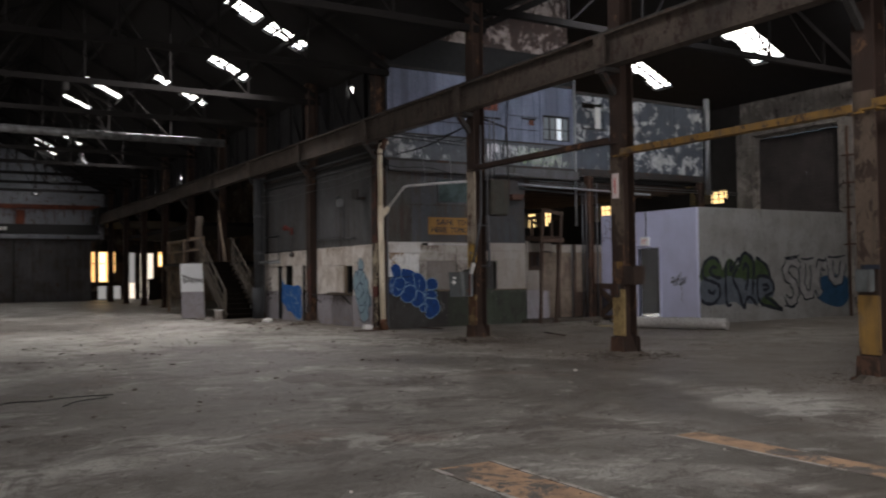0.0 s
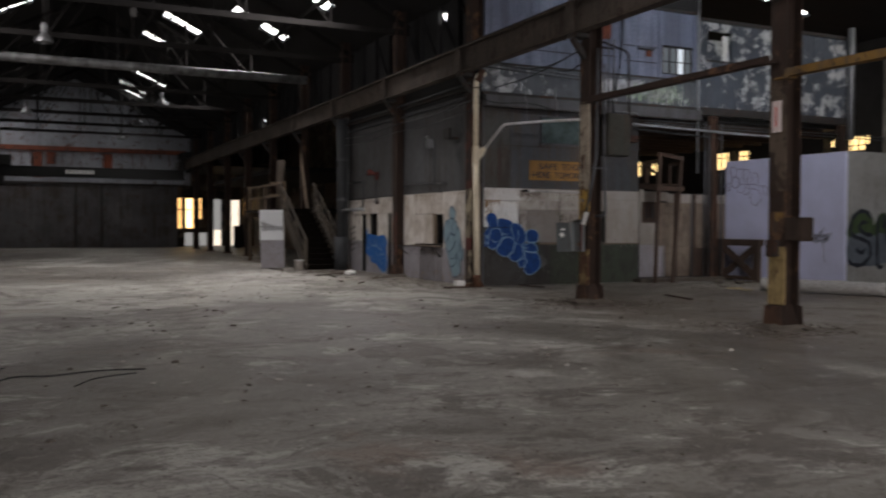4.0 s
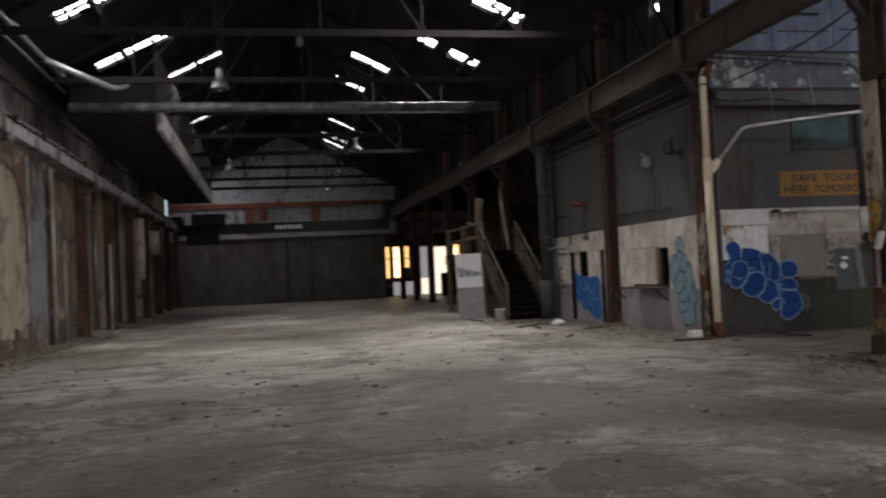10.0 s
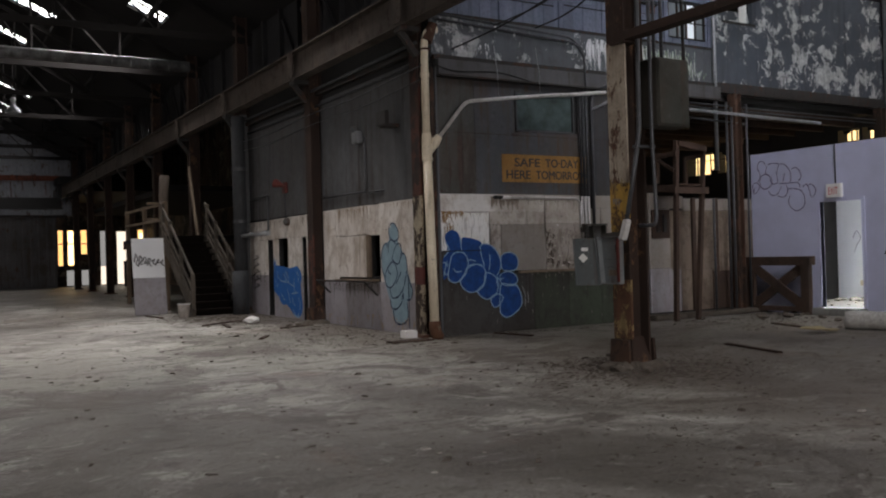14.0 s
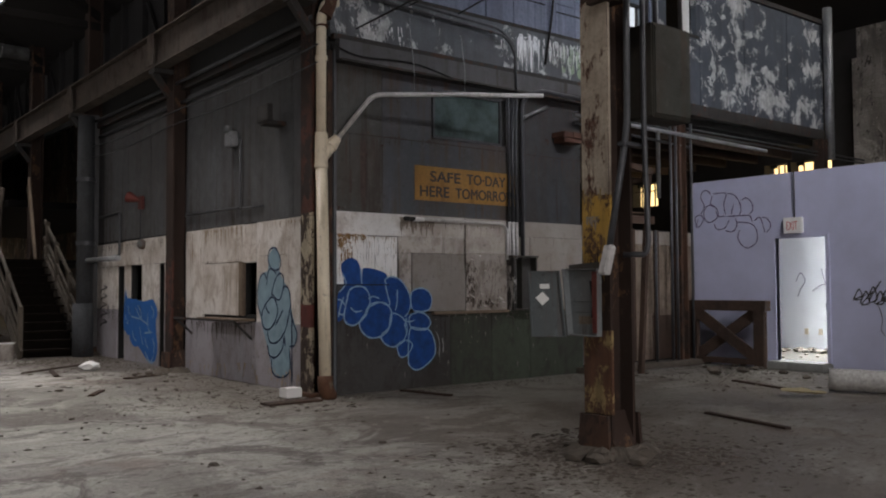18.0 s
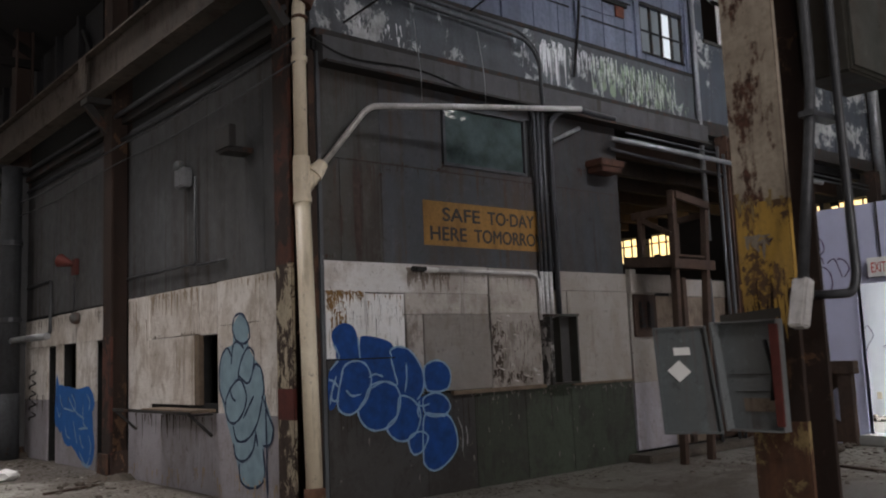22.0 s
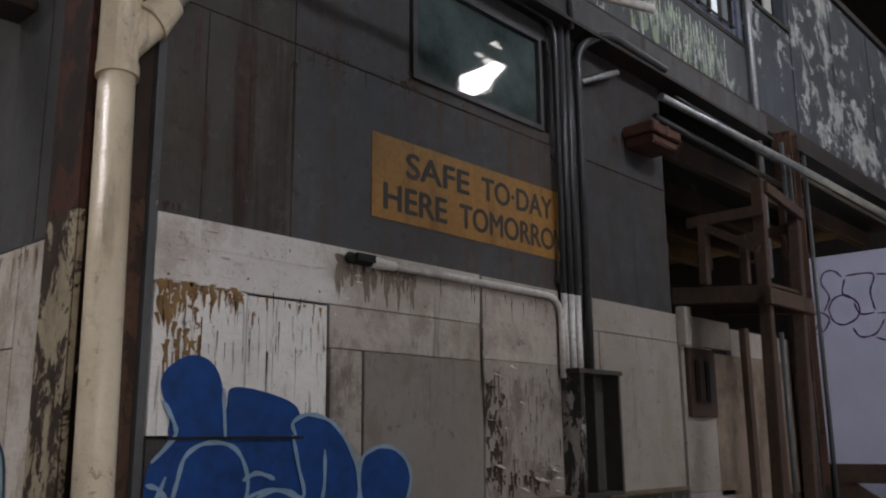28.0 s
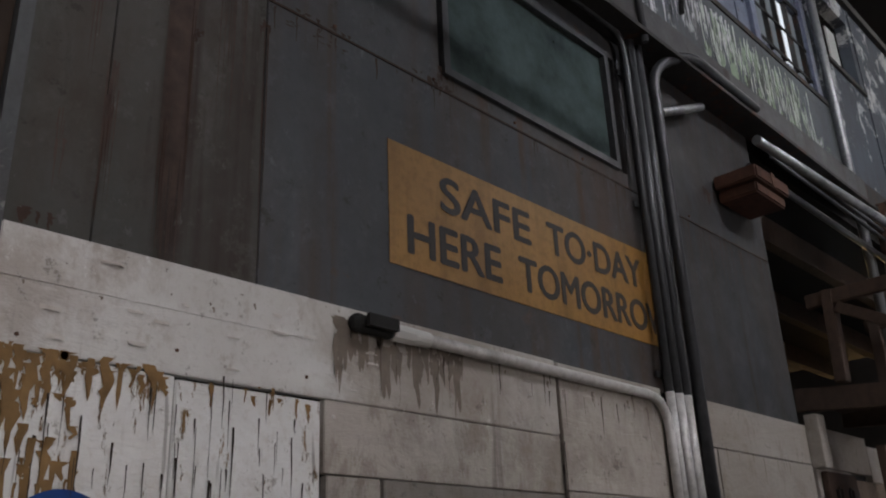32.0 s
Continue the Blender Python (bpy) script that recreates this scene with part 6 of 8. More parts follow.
kerb = solo("kerb", bx(15.9, 19.15, 21.5, 21.87, 0, 0.1, bevel=0.02), "footing", "low concrete kerb along the board wall", "kerb", kind="structure")

# watchman's shelf stand of rough timber
stand = thing("timber_stand", "tall rough timber platform frame on two legs against the wall", "stand", (16.5, 21.3, 0))
for p, q, w, h, n in (
        ((16.08, 21.14, 0.0), (16.2, 21.14, 3.46), 0.09, 0.08, "leg"), ((16.66, 21.14, 0.0), (16.93, 21.14, 3.38), 0.09, 0.08, "leg"),
        ((16.15, 21.09, 2.52), (16.15, 21.92, 2.6), 0.05, 0.14, "side_beam"), ((16.9, 21.2, 2.52), (16.9, 21.92, 2.58), 0.05, 0.14, "side_beam"),
        ((16.05, 21.075, 2.5), (16.96, 21.075, 2.5), 0.05, 0.13, "front_beam"), ((16.15, 21.62, 2.66), (16.15, 21.6, 3.24), 0.09, 0.07, "post"),
        ((16.14, 21.08, 3.2), (16.14, 21.74, 3.19), 0.05, 0.09, "rail"), ((16.12, 21.56, 3.12), (16.12, 21.14, 2.88), 0.04, 0.07, "brace"),
        ((16.2, 21.085, 3.4), (16.95, 21.085, 3.3), 0.04, 0.1, "rail"), ((16.22, 21.2, 2.6), (16.3, 21.2, 3.3), 0.05, 0.06, "brace"),
        ((16.9, 21.6, 2.6), (16.92, 21.6, 3.2), 0.07, 0.07, "post"), ((16.93, 21.16, 3.2), (16.92, 21.66, 3.16), 0.05, 0.08, "rail")):
    bm = B()
    beam(bm, p, q, w, h, 0.006)
    part(n, bm, "wooddark", stand)
for k in range(4):
    part("deck_board", bx(16.18, 16.88, 21.12 + 0.2 * k, 21.31 + 0.2 * k, 2.6, 2.63, bevel=0.004), "wooddark", stand)

# ---- lilac room ----
DOOR = (19.33, 20.24, 0.14, 2.23)
bm = B()
wall_with_holes(bm, "x", 19.2, 19.3, 17.86, 21.92, 0, 3.35, [DOOR])
solo("wall_lilac", bm, "purple", "lilac painted partition wall with an open exit doorway", "wall", kind="structure")
wall_grey = solo("wall_grey", bx(19.3, 26.3, 17.86, 17.96, 0, 3.36), "greybox", "grey painted partition wall covered in graffiti", "wall", kind="structure")
solo("floor_room", bx(19.32, 22.18, 17.98, 21.98, 0.004, 0.1), "dirtdark", "rubble-strewn floor of the small white room", "floor", kind="structure")
solo("wall_white_inside", bx(22.2, 22.3, 17.97, 22.0, 0, 3.2), "whitein", "bright white inner wall with scribbles", "wall", kind="structure")
# coloured dark, so that the doorway looks shaded from far off
solo("wall_inner_back", bx(19.31, 22.19, 22.0, 22.1, 0, 3.2), "shadeblack", "back wall of the small room, coloured dark for shade", "wall", kind="structure")
frame_ = thing("door_frame", "thin worn door frame of the exit doorway", "door frame", (19.2, 19.8, 0), kind="structure")
part("jamb", bx(19.185, 19.31, 20.24, 20.28, 0.0, 2.23), "purple", frame_)
part("jamb", bx(19.17, 19.31, 19.27, 19.33, 0.0, 2.23), "purple", frame_)
part("head", bx(19.17, 19.31, 19.27, 20.3, 2.232, 2.28), "purple", frame_)
part("threshold", bx(18.9, 19.4, 19.25, 20.3, 0.0, 0.14, bevel=0.02), "greybox", frame_)
ex = thing("exit_sign", "white exit sign with red letters above the doorway", "sign", (19.15, 19.87, 2.26))
part("housing", bx(19.1, 19.196, 19.71, 20.03, 2.3, 2.57, bevel=0.008), "paper", ex)
bm = fit_words("EXIT", -0.1, 0.1, 2.36, 2.5, 0)
bmesh.ops.rotate(bm, verts=bm.verts, cent=(0, 0, 0), matrix=Matrix.Rotation(radians(-90), 3, "Z"))
bmesh.ops.translate(bm, verts=bm.verts, vec=(19.097, 19.87, 0))
part("lettering", bm, "exitred", ex)
bm = B()
pipe(bm, [(19.17, 19.86, 2.57), (19.17, 19.86, 3.35)], 0.012, 6)
part("conduit", bm, "steel", ex)

# X-braced timber trestle
tr = thing("timber_trestle", "dark red-brown timber frame with crossed braces", "trestle", (18.9, 21.05, 0))
for y in (20.3, 21.65):
    part("leg", bx(18.82, 18.94, y - 0.03, y + 0.17, 0, 1.0, bevel=0.008), "wooddark", tr)
part("top_rail", bx(18.8, 18.98, 20.22, 21.86, 0.98, 1.16, bevel=0.008), "wooddark", tr)
part("bottom_rail", bx(18.83, 18.93, 20.44, 21.65, 0.05, 0.15, bevel=0.008), "wooddark", tr)
for p, q in (((18.85, 20.42, 0.16), (18.85, 21.66, 0.98)), ((18.91, 20.42, 0.98), (18.91, 21.66, 0.16))):
    bm = B()
    beam(bm, p, q, 0.05, 0.2, 0.006)
    part("brace", bm, "wooddark", tr)

# plastic wrapped roll on the floor
bm = B()
pipe(bm, [(16.62 + 0.2 * k * 0.275, 17.95 - 0.2 * k * 0.61, 0.16) for k in range(21)], 0.15, 24)
for v in bm.verts:
    v.co += Vector((noise.noise(v.co * 6), noise.noise(v.co * 6 + Vector((7, 0, 0))), noise.noise(v.co * 5))) * 0.02
    v.co.z = max(v.co.z, 0.004)
solo("wrapped_roll", bm, "foil", "long roll wrapped in shiny crumpled plastic on the floor", "roll")

# ---- things in the nave ----
def down(x, y, z0, z1, r, seg=16):
    bm = B()
    pipe(bm, [(x, y, z0), (x, y, z1)], r, seg)
    return bm


# cream rainwater pipe at the booth corner
rw = thing("downpipe", "cream plastic downpipe with a branch, stained brown", "pipe", (11.0, 21.55, 0))
DP = lambda z: (11.05 + 0.026 * min(z, 3.2), 21.62 + 0.08 * min(z, 3.2), z)
bm = B()
pipe(bm, [DP(0.28), DP(3.02)], 0.078, 20)
part("pipe", bm, "pvc", rw)
bm = B()
pipe(bm, [DP(3.36), DP(5.02), (11.2, 21.86, 5.2), (11.36, 21.84, 5.24)], 0.068, 20, 0.14)
part("pipe", bm, "pvc", rw)
bm = B()
jx, jy = 11.131, 21.87
rod(bm, (jx, jy, 3.02), (jx, jy, 3.42), 0.087, 20)
rod(bm, (jx, jy, 3.12), (jx + 0.16, jy - 0.03, 3.33), 0.078, 20)
rod(bm, (jx + 0.12, jy - 0.025, 3.285), (jx + 0.22, jy - 0.045, 3.41), 0.095, 20, 0.06)
part("branch", bm, "pvc", rw)
for z in (2.99, 3.4, 4.42):
    bm = B()
    rod(bm, DP(z), DP(z + 0.06), 0.092 if z < 3.2 else 0.082, 20)
    part("collar", bm, "pvc", rw)
bm = B()
pipe(bm, [DP(0.3), DP(0.14), (11.16, 21.7, 0.02)], 0.1, 16, 0.08)
part("shoe", bm, "rust", rw, "rusty cast iron pipe shoe")
bm = B()
rod(bm, (11.17, 21.86, 5.02), (11.3, 21.84, 5.32), 0.1, 14, 0.085)
part("hopper", bm, "rust", rw, "rusty iron hopper at the pipe head")
for z, tilt in ((1.72, 0.05), (4.86, 0.0)):
    bm = B()
    rod(bm, (jx + 0.01, jy - 0.003, z), (jx + 0.012, jy + 0.0, z + 0.025), 0.085, 18)
    part("strap", bm, "rust", rw, "thin rusty pipe strap")

hp = thing("branch_pipe", "thin white pipe slung on wires from the downpipe", "pipe", (12.8, 21.3, 4.1))
bm = B()
pipe(bm, [(11.34, 21.83, 3.38), (11.74, 21.56, 3.99), (12.9, 21.35, 4.11), (14.35, 21.0, 4.22)], 0.032, 12, 0.12)
part("pipe", bm, "cond_white", hp)
for x, y, z in ((12.25, 21.33, 4.07), (13.05, 21.22, 4.14)):
    bm = B()
    pipe(bm, [(x, y, z), (x + 0.02, y + 0.02, z + 0.3), (x - 0.03, y + 0.05, 4.95)], 0.006, 6, 0.1)
    part("hanger_wire", bm, "galv", hp)

# paint left on columns
for y, bands in ((16.95, ((2.2, 3.9, "tancol"), (1.78, 2.199, "yellow"), (0.345, 1.05, "rustyel"))), (21.83, ((2.421, 4.9, "rustred"), (1.2, 2.42, "cream"), (0.03, 0.9, "cream"), (0.901, 1.199, "redpaint"))),
                 (26.71, ((0.05, 1.9, "rustred"),)), (12.07, ((1.4, 1.7, "dullyel"), (2.0, 3.6, "browncol"), (0.36, 1.2, "rustyel"))), (7.19, ((0.36, 1.15, "dullyel"), (1.5, 3.9, "browncol")))):
    px, y = CORNER if abs(y - 21.83) < 0.01 else (XR, y)
    px -= XR
    for z0, z1, m in bands:
        bm = bx(px + 10.944, px + 10.9485, y - 0.149, y + 0.149, z0, z1)
        solo("paint_band", bm, m, "flaking paint left on the steel column", "paint", kind="structure")
        bm = bx(px + 10.953, px + 10.979, y - 0.154, y - 0.1505, z0, z1)
        solo("paint_band", bm, m, "flaking paint left on the steel column", "paint", kind="structure")

drips = thing("paint_drips", "ragged lower edge of the yellow column paint", "paint", (10.94, 16.95, 1.5), kind="structure")
dribbles("paint_drip", 16.82, 17.09, 1.8, 0.03, 26, 0.34, 10.9435, "yellow", drips, "", 51, 0.06, "x")
dribbles("bare_drip", 16.81, 17.09, 2.24, 0.03, 10, 0.16, 10.9425, "rustyel", drips, "bared rust patch", 52, 0.05, "x")
dribbles("bare_drip", 16.9, 17.05, 2.0, 0.03, 12, 0.14, 10.9425, "tancol", drips, "scraped patch", 53, 0.07, "x")
# tie beams between columns over the side bay
for a, b, z, m, h in ((12.07, 16.95, 3.88, "rustcol", 0.1), (7.19, 12.07, 3.63, "beamyel", 0.11), (2.31, 7.19, 3.66, "beamyel", 0.11)):
    tb = thing("tie_beam", "flaking steel tie beam between two columns", "beam", (11.0, (a + b) / 2, z), "tie beams")
    bm = B()
    box(bm, 10.9, 11.06, a + 0.15, b - 0.15, z, z + 0.03)
    box(bm, 10.9, 10.93, a + 0.15, b - 0.15, z + 0.03, z + h)
    part("angle", bm, m, tb)
    for y in (a + 0.1, b - 0.1):
        part("gusset", bx(10.88, 11.1, y - 0.12, y + 0.12, z - 0.03, z - 0.002), m, tb)

# electrical gear on the near column
cab = thing("switch_cabinet", "dented grey switch cabinet, door open, torn white sticker inside", "cabinet", (10.85, 17.06, 1.0))


def racked(bm):
    """Lean the hinge side of the cabinet body out of true towards its foot."""
    for v in bm.verts:
        v.co.y -= 0.06 * (1.575 - v.co.z) / 0.575 * (v.co.y - 16.87) / 0.375
    return bm


part("back_plate", racked(bx(10.9, 10.92, 16.87, 17.245, 1.0, 1.575)), "boxinside", cab)
for a in ((10.855, 10.898, 16.87, 16.88, 1.0, 1.575), (10.83, 10.898, 17.235, 17.245, 1.0, 1.575), (10.86, 10.898, 16.882, 17.233, 1.566, 1.575), (10.84, 10.898, 16.882, 17.233, 1.0, 1.01)):
    part("side_plate", racked(bx(*a)), "boxinside", cab)
bm = B()
beam(bm, (10.875, 16.85, 1.606), (10.875, 17.2, 1.584), 0.008, 0.05, 0.002)
part("hood", bm, "greybrown", cab, "bent top lip")
for a in ((10.893, 10.899, 16.9, 17.2, 1.29, 1.294), (10.893, 10.899, 16.9, 17.19, 1.2, 1.204)):
    part("seam", racked(bx(*a)), "greybrown", cab)
bm = B()
pipe(bm, [(10.87, 16.95, 1.47), (10.865, 16.93, 1.38), (10.87, 16.915, 1.3), (10.865, 16.93, 1.16)], 0.011, 6, 0.05)
part("wire", bm, "black", cab, "loose black wire")
part("red_flange", racked(bx(10.832, 10.851, 16.855, 16.905, 1.03, 1.55, bevel=0.004)), "redpaint", cab, "red painted edge strip")
part("stain_plate", racked(bx(10.893, 10.899, 16.94, 17.14, 1.1, 1.17)), "stainbrown", cab, "brown-stained patch")


def swung(bm, hinge, angle, lean=0.05):
    """Turn a leaf built from the origin along x about its hinge; both upright edges lean at the foot."""
    for v in bm.verts:
        v.co.x -= (lean * v.co.x / 0.28 + 0.1 * (1 - v.co.x / 0.28)) * (0.575 - v.co.z)
        v.co.y += 0.008 * math.sin(v.co.x * 9) * math.sin(v.co.z * 7)
    bmesh.ops.rotate(bm, verts=bm.verts, cent=(0, 0, 0), matrix=Matrix.Rotation(radians(angle), 3, "Z"))
    bmesh.ops.translate(bm, verts=bm.verts, vec=hinge)
    return bm


HINGE, SWING = (10.822, 17.262, 0.985), 122
bm = B()
box(bm, 0, 0.28, -0.008, 0.008, 0, 0.575, bevel=0.004)
door_ = part("door", swung(bm, HINGE, SWING), "cabinet", cab, "door hanging open, slightly bent")
for a in ((0.0, 0.28, 0.009, 0.024, 0.0, 0.012), (0.0, 0.28, 0.009, 0.024, 0.563, 0.575), (0.268, 0.28, 0.009, 0.024, 0.013, 0.562), (0.0, 0.012, 0.009, 0.03, 0.013, 0.562)):
    part("lip", swung(bx(*a), HINGE, SWING), "cabinet", door_)
bm = bx(0.1, 0.185, 0.0125, 0.0135, 0.42, 0.462)
part("sticker", swung(bm, HINGE, SWING), "paper", door_, "torn white sticker")
bm = bx(-0.042, 0.042, 0.0, 0.001, -0.042, 0.042)
bmesh.ops.rotate(bm, verts=bm.verts, cent=(0, 0, 0), matrix=Matrix.Rotation(radians(40), 3, "Y"))
bmesh.ops.translate(bm, verts=bm.verts, vec=(0.168, 0.0125, 0.335))
part("sticker", swung(bm, HINGE, SWING), "paper", door_, "torn white sticker")
sw = thing("disconnect_switch", "pale grey disconnect box with a conduit rising from it", "switch", (10.85, 16.72, 1.5))
bm = B()
beam(bm, (10.76, 16.7, 1.52), (10.83, 16.69, 1.76), 0.09, 0.07, 0.01)
part("body", bm, "cond_white", sw)
bm = B()
pipe(bm, [(10.82, 16.69, 1.74), (10.98, 16.66, 2.55), (11.03, 16.66, 2.8), (11.05, 16.66, 4.9)], 0.028, 12, 0.25)
part("conduit", bm, "conduit", sw)
part("clamp", bx(10.95, 11.25, 16.62, 16.7, 2.6, 2.63), "conduit", sw)
bb = thing("wall_box", "large dull green-grey electrical box strapped to the column", "box", (11.5, 16.68, 2.85))
part("body", bx(11.2, 11.72, 16.52, 16.79, 2.85, 3.66, bevel=0.012), "boxgreen", bb)
part("lid", bx(11.22, 11.7, 16.505, 16.518, 2.88, 3.63, bevel=0.004), "boxgreen", bb)
bm = B()
pipe(bm, [(11.15, 16.58, 4.6), (11.15, 16.58, 2.7), (11.21, 16.6, 1.78), (11.2, 16.62, 1.69), (11.1, 16.78, 1.69)], 0.024, 10, 0.1)
part("conduit", bm, "conduit", bb)
for x in (11.3, 11.42):
    bm = B()
    pipe(bm, [(x, 16.66, 3.66), (x, 16.66, 5.1)], 0.02, 8)
    part("conduit", bm, "conduit", bb)
bm = B()
pipe(bm, [(11.2, 16.85, 5.1), (11.8, 16.7, 4.9), (11.85, 16.7, 3.2), (11.8, 16.72, 2.9)], 0.02, 8, 0.1)
solo("hanging_cable", bm, "steel", "dark cable hanging beside the column", "cable")

lab = thing("column_sign", "narrow white notice with red marks on the column", "sign", (10.93, 12.1, 2.85))
part("plate", bx(10.925, 10.9435, 12.0, 12.16, 2.85, 3.3, bevel=0.002), "pinkplate", lab)
part("marking", bx(10.9235, 10.9245, 12.07, 12.1, 2.93, 3.22), "exitred", lab, "faded red stroke")
ob_ = thing("outlet_box", "rusty brown electrical boxes on the column", "box", (11.0, 11.8, 1.25))
part("body", bx(10.92, 11.2, 11.62, 11.9, 1.28, 1.62, bevel=0.012), "leftcol", ob_)
part("body", bx(10.86, 10.943, 12.0, 12.2, 1.05, 1.3, bevel=0.012), "steel", ob_)
ob_ = thing("outlet_box", "pale blue-grey switch box on the column", "box", (10.9, 7.1, 1.2))
part("body", bx(10.82, 10.943, 7.08, 7.3, 1.2, 1.5, bevel=0.012), "cabinet", ob_)
part("arm", bx(10.6, 10.943, 7.0, 7.06, 1.5, 1.56), "navy", ob_)

# flared rusty boots and concrete spill round the column feet
for i, y in enumerate(BAYS[2:6] + BAYS[7:9]):
    boot = thing("column_boot", "flared rusted steel boot on a crumbling concrete footing", "footing", (XR, y, 0), "column footings")
    for x0, x1 in ((-0.19, -0.155), (0.155, 0.19)):
        bm = B()
        vs = box(bm, XR + x0, XR + x1, y - 0.152, y + 0.152, 0.0, 0.34)
        for v in vs:
            k = max(0.0, 1 - v.co.z / 0.34)
            v.co.x += math.copysign(0.03 * k - 0.022 * (1 - k), x0)
            v.co.y += (v.co.y - y) * 0.16 * k
        part("flange_shoe", bm, "leftcol" if x0 < 0 else "rustcol", boot)
    for sy in (-1, 1):
        bm = B()
        beam(bm, (XR, y + sy * 0.05, 0.36), (XR, y + sy * 0.18, 0.02), 0.28, 0.02)
        part("gusset", bm, "rustcol", boot)
    bm = B()
    bmesh.ops.create_cone(bm, cap_ends=True, segments=28, radius1=0.4, radius2=0.27, depth=0.08, matrix=Matrix.Translation((XR, y, 0.035)))
    bmesh.ops.subdivide_edges(bm, edges=bm.edges[:], cuts=2)
    for v in bm.verts:
        k = 1 + 0.32 * noise.noise(Vector((v.co.x * 4, v.co.y * 4, i)))
        v.co.x, v.co.y = XR + (v.co.x - XR) * k, y + (v.co.y - y) * k
        v.co.z = max(0.001, v.co.z + 0.035 * noise.noise(v.co * 9)) if v.co.z > 0.02 else 0.001
    part("concrete_spill", bm, "footing", boot)


# ---- graffiti ----
def flowing(pts, closed=False, n=6):
    """A smooth line through a few points (Catmull-Rom)."""
    pts = [Vector(p) for p in pts]
    m = len(pts)
    at = (lambda i: pts[i % m]) if closed else (lambda i: pts[max(0, min(m - 1, i))])
    out = []
    for i in range(m if closed else m - 1):
        p0, p1, p2, p3 = at(i - 1), at(i), at(i + 1), at(i + 2)
        for k in range(n):
            t = k / n
            out.append(0.5 * ((2 * p1) + (p2 - p0) * t + (2 * p0 - 5 * p1 + 4 * p2 - p3) * t * t + (3 * p1 - p0 - 3 * p2 + p3) * t ** 3))
    return out if closed else out + [pts[-1]]


class Wall:
    """A wall plane x or y = at to spray on; each coat lies a hair in front of the last."""

    def __init__(self, axis, at, thing_):
        self.axis, self.at, self.thing, self.coat = axis, at, thing_, 0

    def spot(self, p):
        d = self.at - 0.0004 * self.coat
        return (d, p[0], p[1]) if self.axis == "x" else (p[0], d, p[1])

    def fill(self, pts, mat, name="spray"):
        self.coat += 1
        bm = B()
        bm.faces.new([bm.verts.new(self.spot(p)) for p in flowing(pts, True)])
        bmesh.ops.triangulate(bm, faces=bm.faces[:])
        return part(name, bm, mat, self.thing)

    def line(self, pts, width, mat, closed=False, name="stroke", taper=True):
        self.coat += 1
        run = flowing(pts, closed, 8)
        bm, rows, m = B(), [], len(run)
        for i, p in enumerate(run):
            q, r = (run[i - 1], run[(i + 1) % m]) if closed else (run[max(0, i - 1)], run[min(m - 1, i + 1)])
            d = (r - q).normalized()
            k = width / 2 * (1 + 0.18 * math.sin(i * 0.9 + pts[0][0] * 7))
            if taper and not closed and (i < 2 or i > m - 3):
                k *= 0.6
            o = Vector((-d.y, d.x)) * k
            rows.append((bm.verts.new(self.spot(p + o)), bm.verts.new(self.spot(p - o))))
        for i in range(m if closed else m - 1):
            c, e = rows[i], rows[(i + 1) % m]
            bm.faces.new((c[0], e[0], e[1], c[1]))
        return part(name, bm, mat, self.thing)


g = thing("graffiti_bubbles", "deep blue bubble-letter graffiti with pale outlines", "graffiti", (12.1, FY - 0.053, 0.3), kind="structure")
wl = Wall("y", FY - 0.0535, g)
HEAD = [(11.43, 1.68), (11.46, 1.76), (11.57, 1.82), (11.68, 1.79), (11.74, 1.68), (11.76, 1.46), (11.5, 1.46), (11.48, 1.55)]
RING = [(11.53, 1.28), (11.57, 1.39), (11.68, 1.44), (11.82, 1.41), (11.89, 1.28), (11.87, 1.14), (11.79, 1.01), (11.64, 0.92), (11.52, 0.95), (11.48, 1.05)]
HASH = [(11.38, 1.01), (11.42, 0.98), (11.48, 1.05), (11.55, 1.28), (11.52, 1.46), (11.42, 1.38), (11.38, 1.28)]
DEE = [(12.16, 1.47), (12.14, 1.53), (12.24, 1.57), (12.39, 1.53), (12.51, 1.4), (12.57, 1.25), (12.55, 1.1), (12.47, 1.01), (12.3, 1.05), (12.21, 1.18)]
BIG = [(11.88, 1.18), (12.02, 1.22), (12.17, 1.19), (12.25, 1.06), (12.21, 0.87), (12.09, 0.76), (11.91, 0.74), (11.78, 0.81), (11.72, 0.94), (11.8, 1.05)]
THIRD = [(12.24, 1.05), (12.37, 1.04), (12.48, 0.95), (12.51, 0.82), (12.44, 0.67), (12.28, 0.6), (12.14, 0.65), (12.07, 0.76), (12.2, 0.87)]
DOT = [(12.58, 1.32), (12.65, 1.39), (12.77, 1.41), (12.89, 1.36), (12.95, 1.25), (12.9, 1.11), (12.74, 1.08), (12.6, 1.12)]
SMALL = [(12.55, 1.0), (12.65, 1.06), (12.78, 1.06), (12.89, 0.99), (12.92, 0.89), (12.81, 0.82), (12.59, 0.85)]
TAIL = [(12.56, 0.83), (12.72, 0.84), (12.9, 0.81), (13.0, 0.63), (12.99, 0.45), (12.83, 0.31), (12.67, 0.26), (12.55, 0.33), (12.53, 0.45)]
NUB = [(12.35, 0.63), (12.5, 0.68), (12.6, 0.62), (12.53, 0.49), (12.42, 0.45), (12.36, 0.51)]
for pts in ([(11.5, 1.5), (12.16, 1.5), (12.3, 1.1), (12.0, 1.1), (11.7, 1.2)], [(12.2, 1.2), (12.5, 1.04), (12.66, 1.05), (12.66, 0.7), (12.5, 0.64), (12.3, 0.8)]):
    wl.fill(pts, "blue", "sprayed_ground")
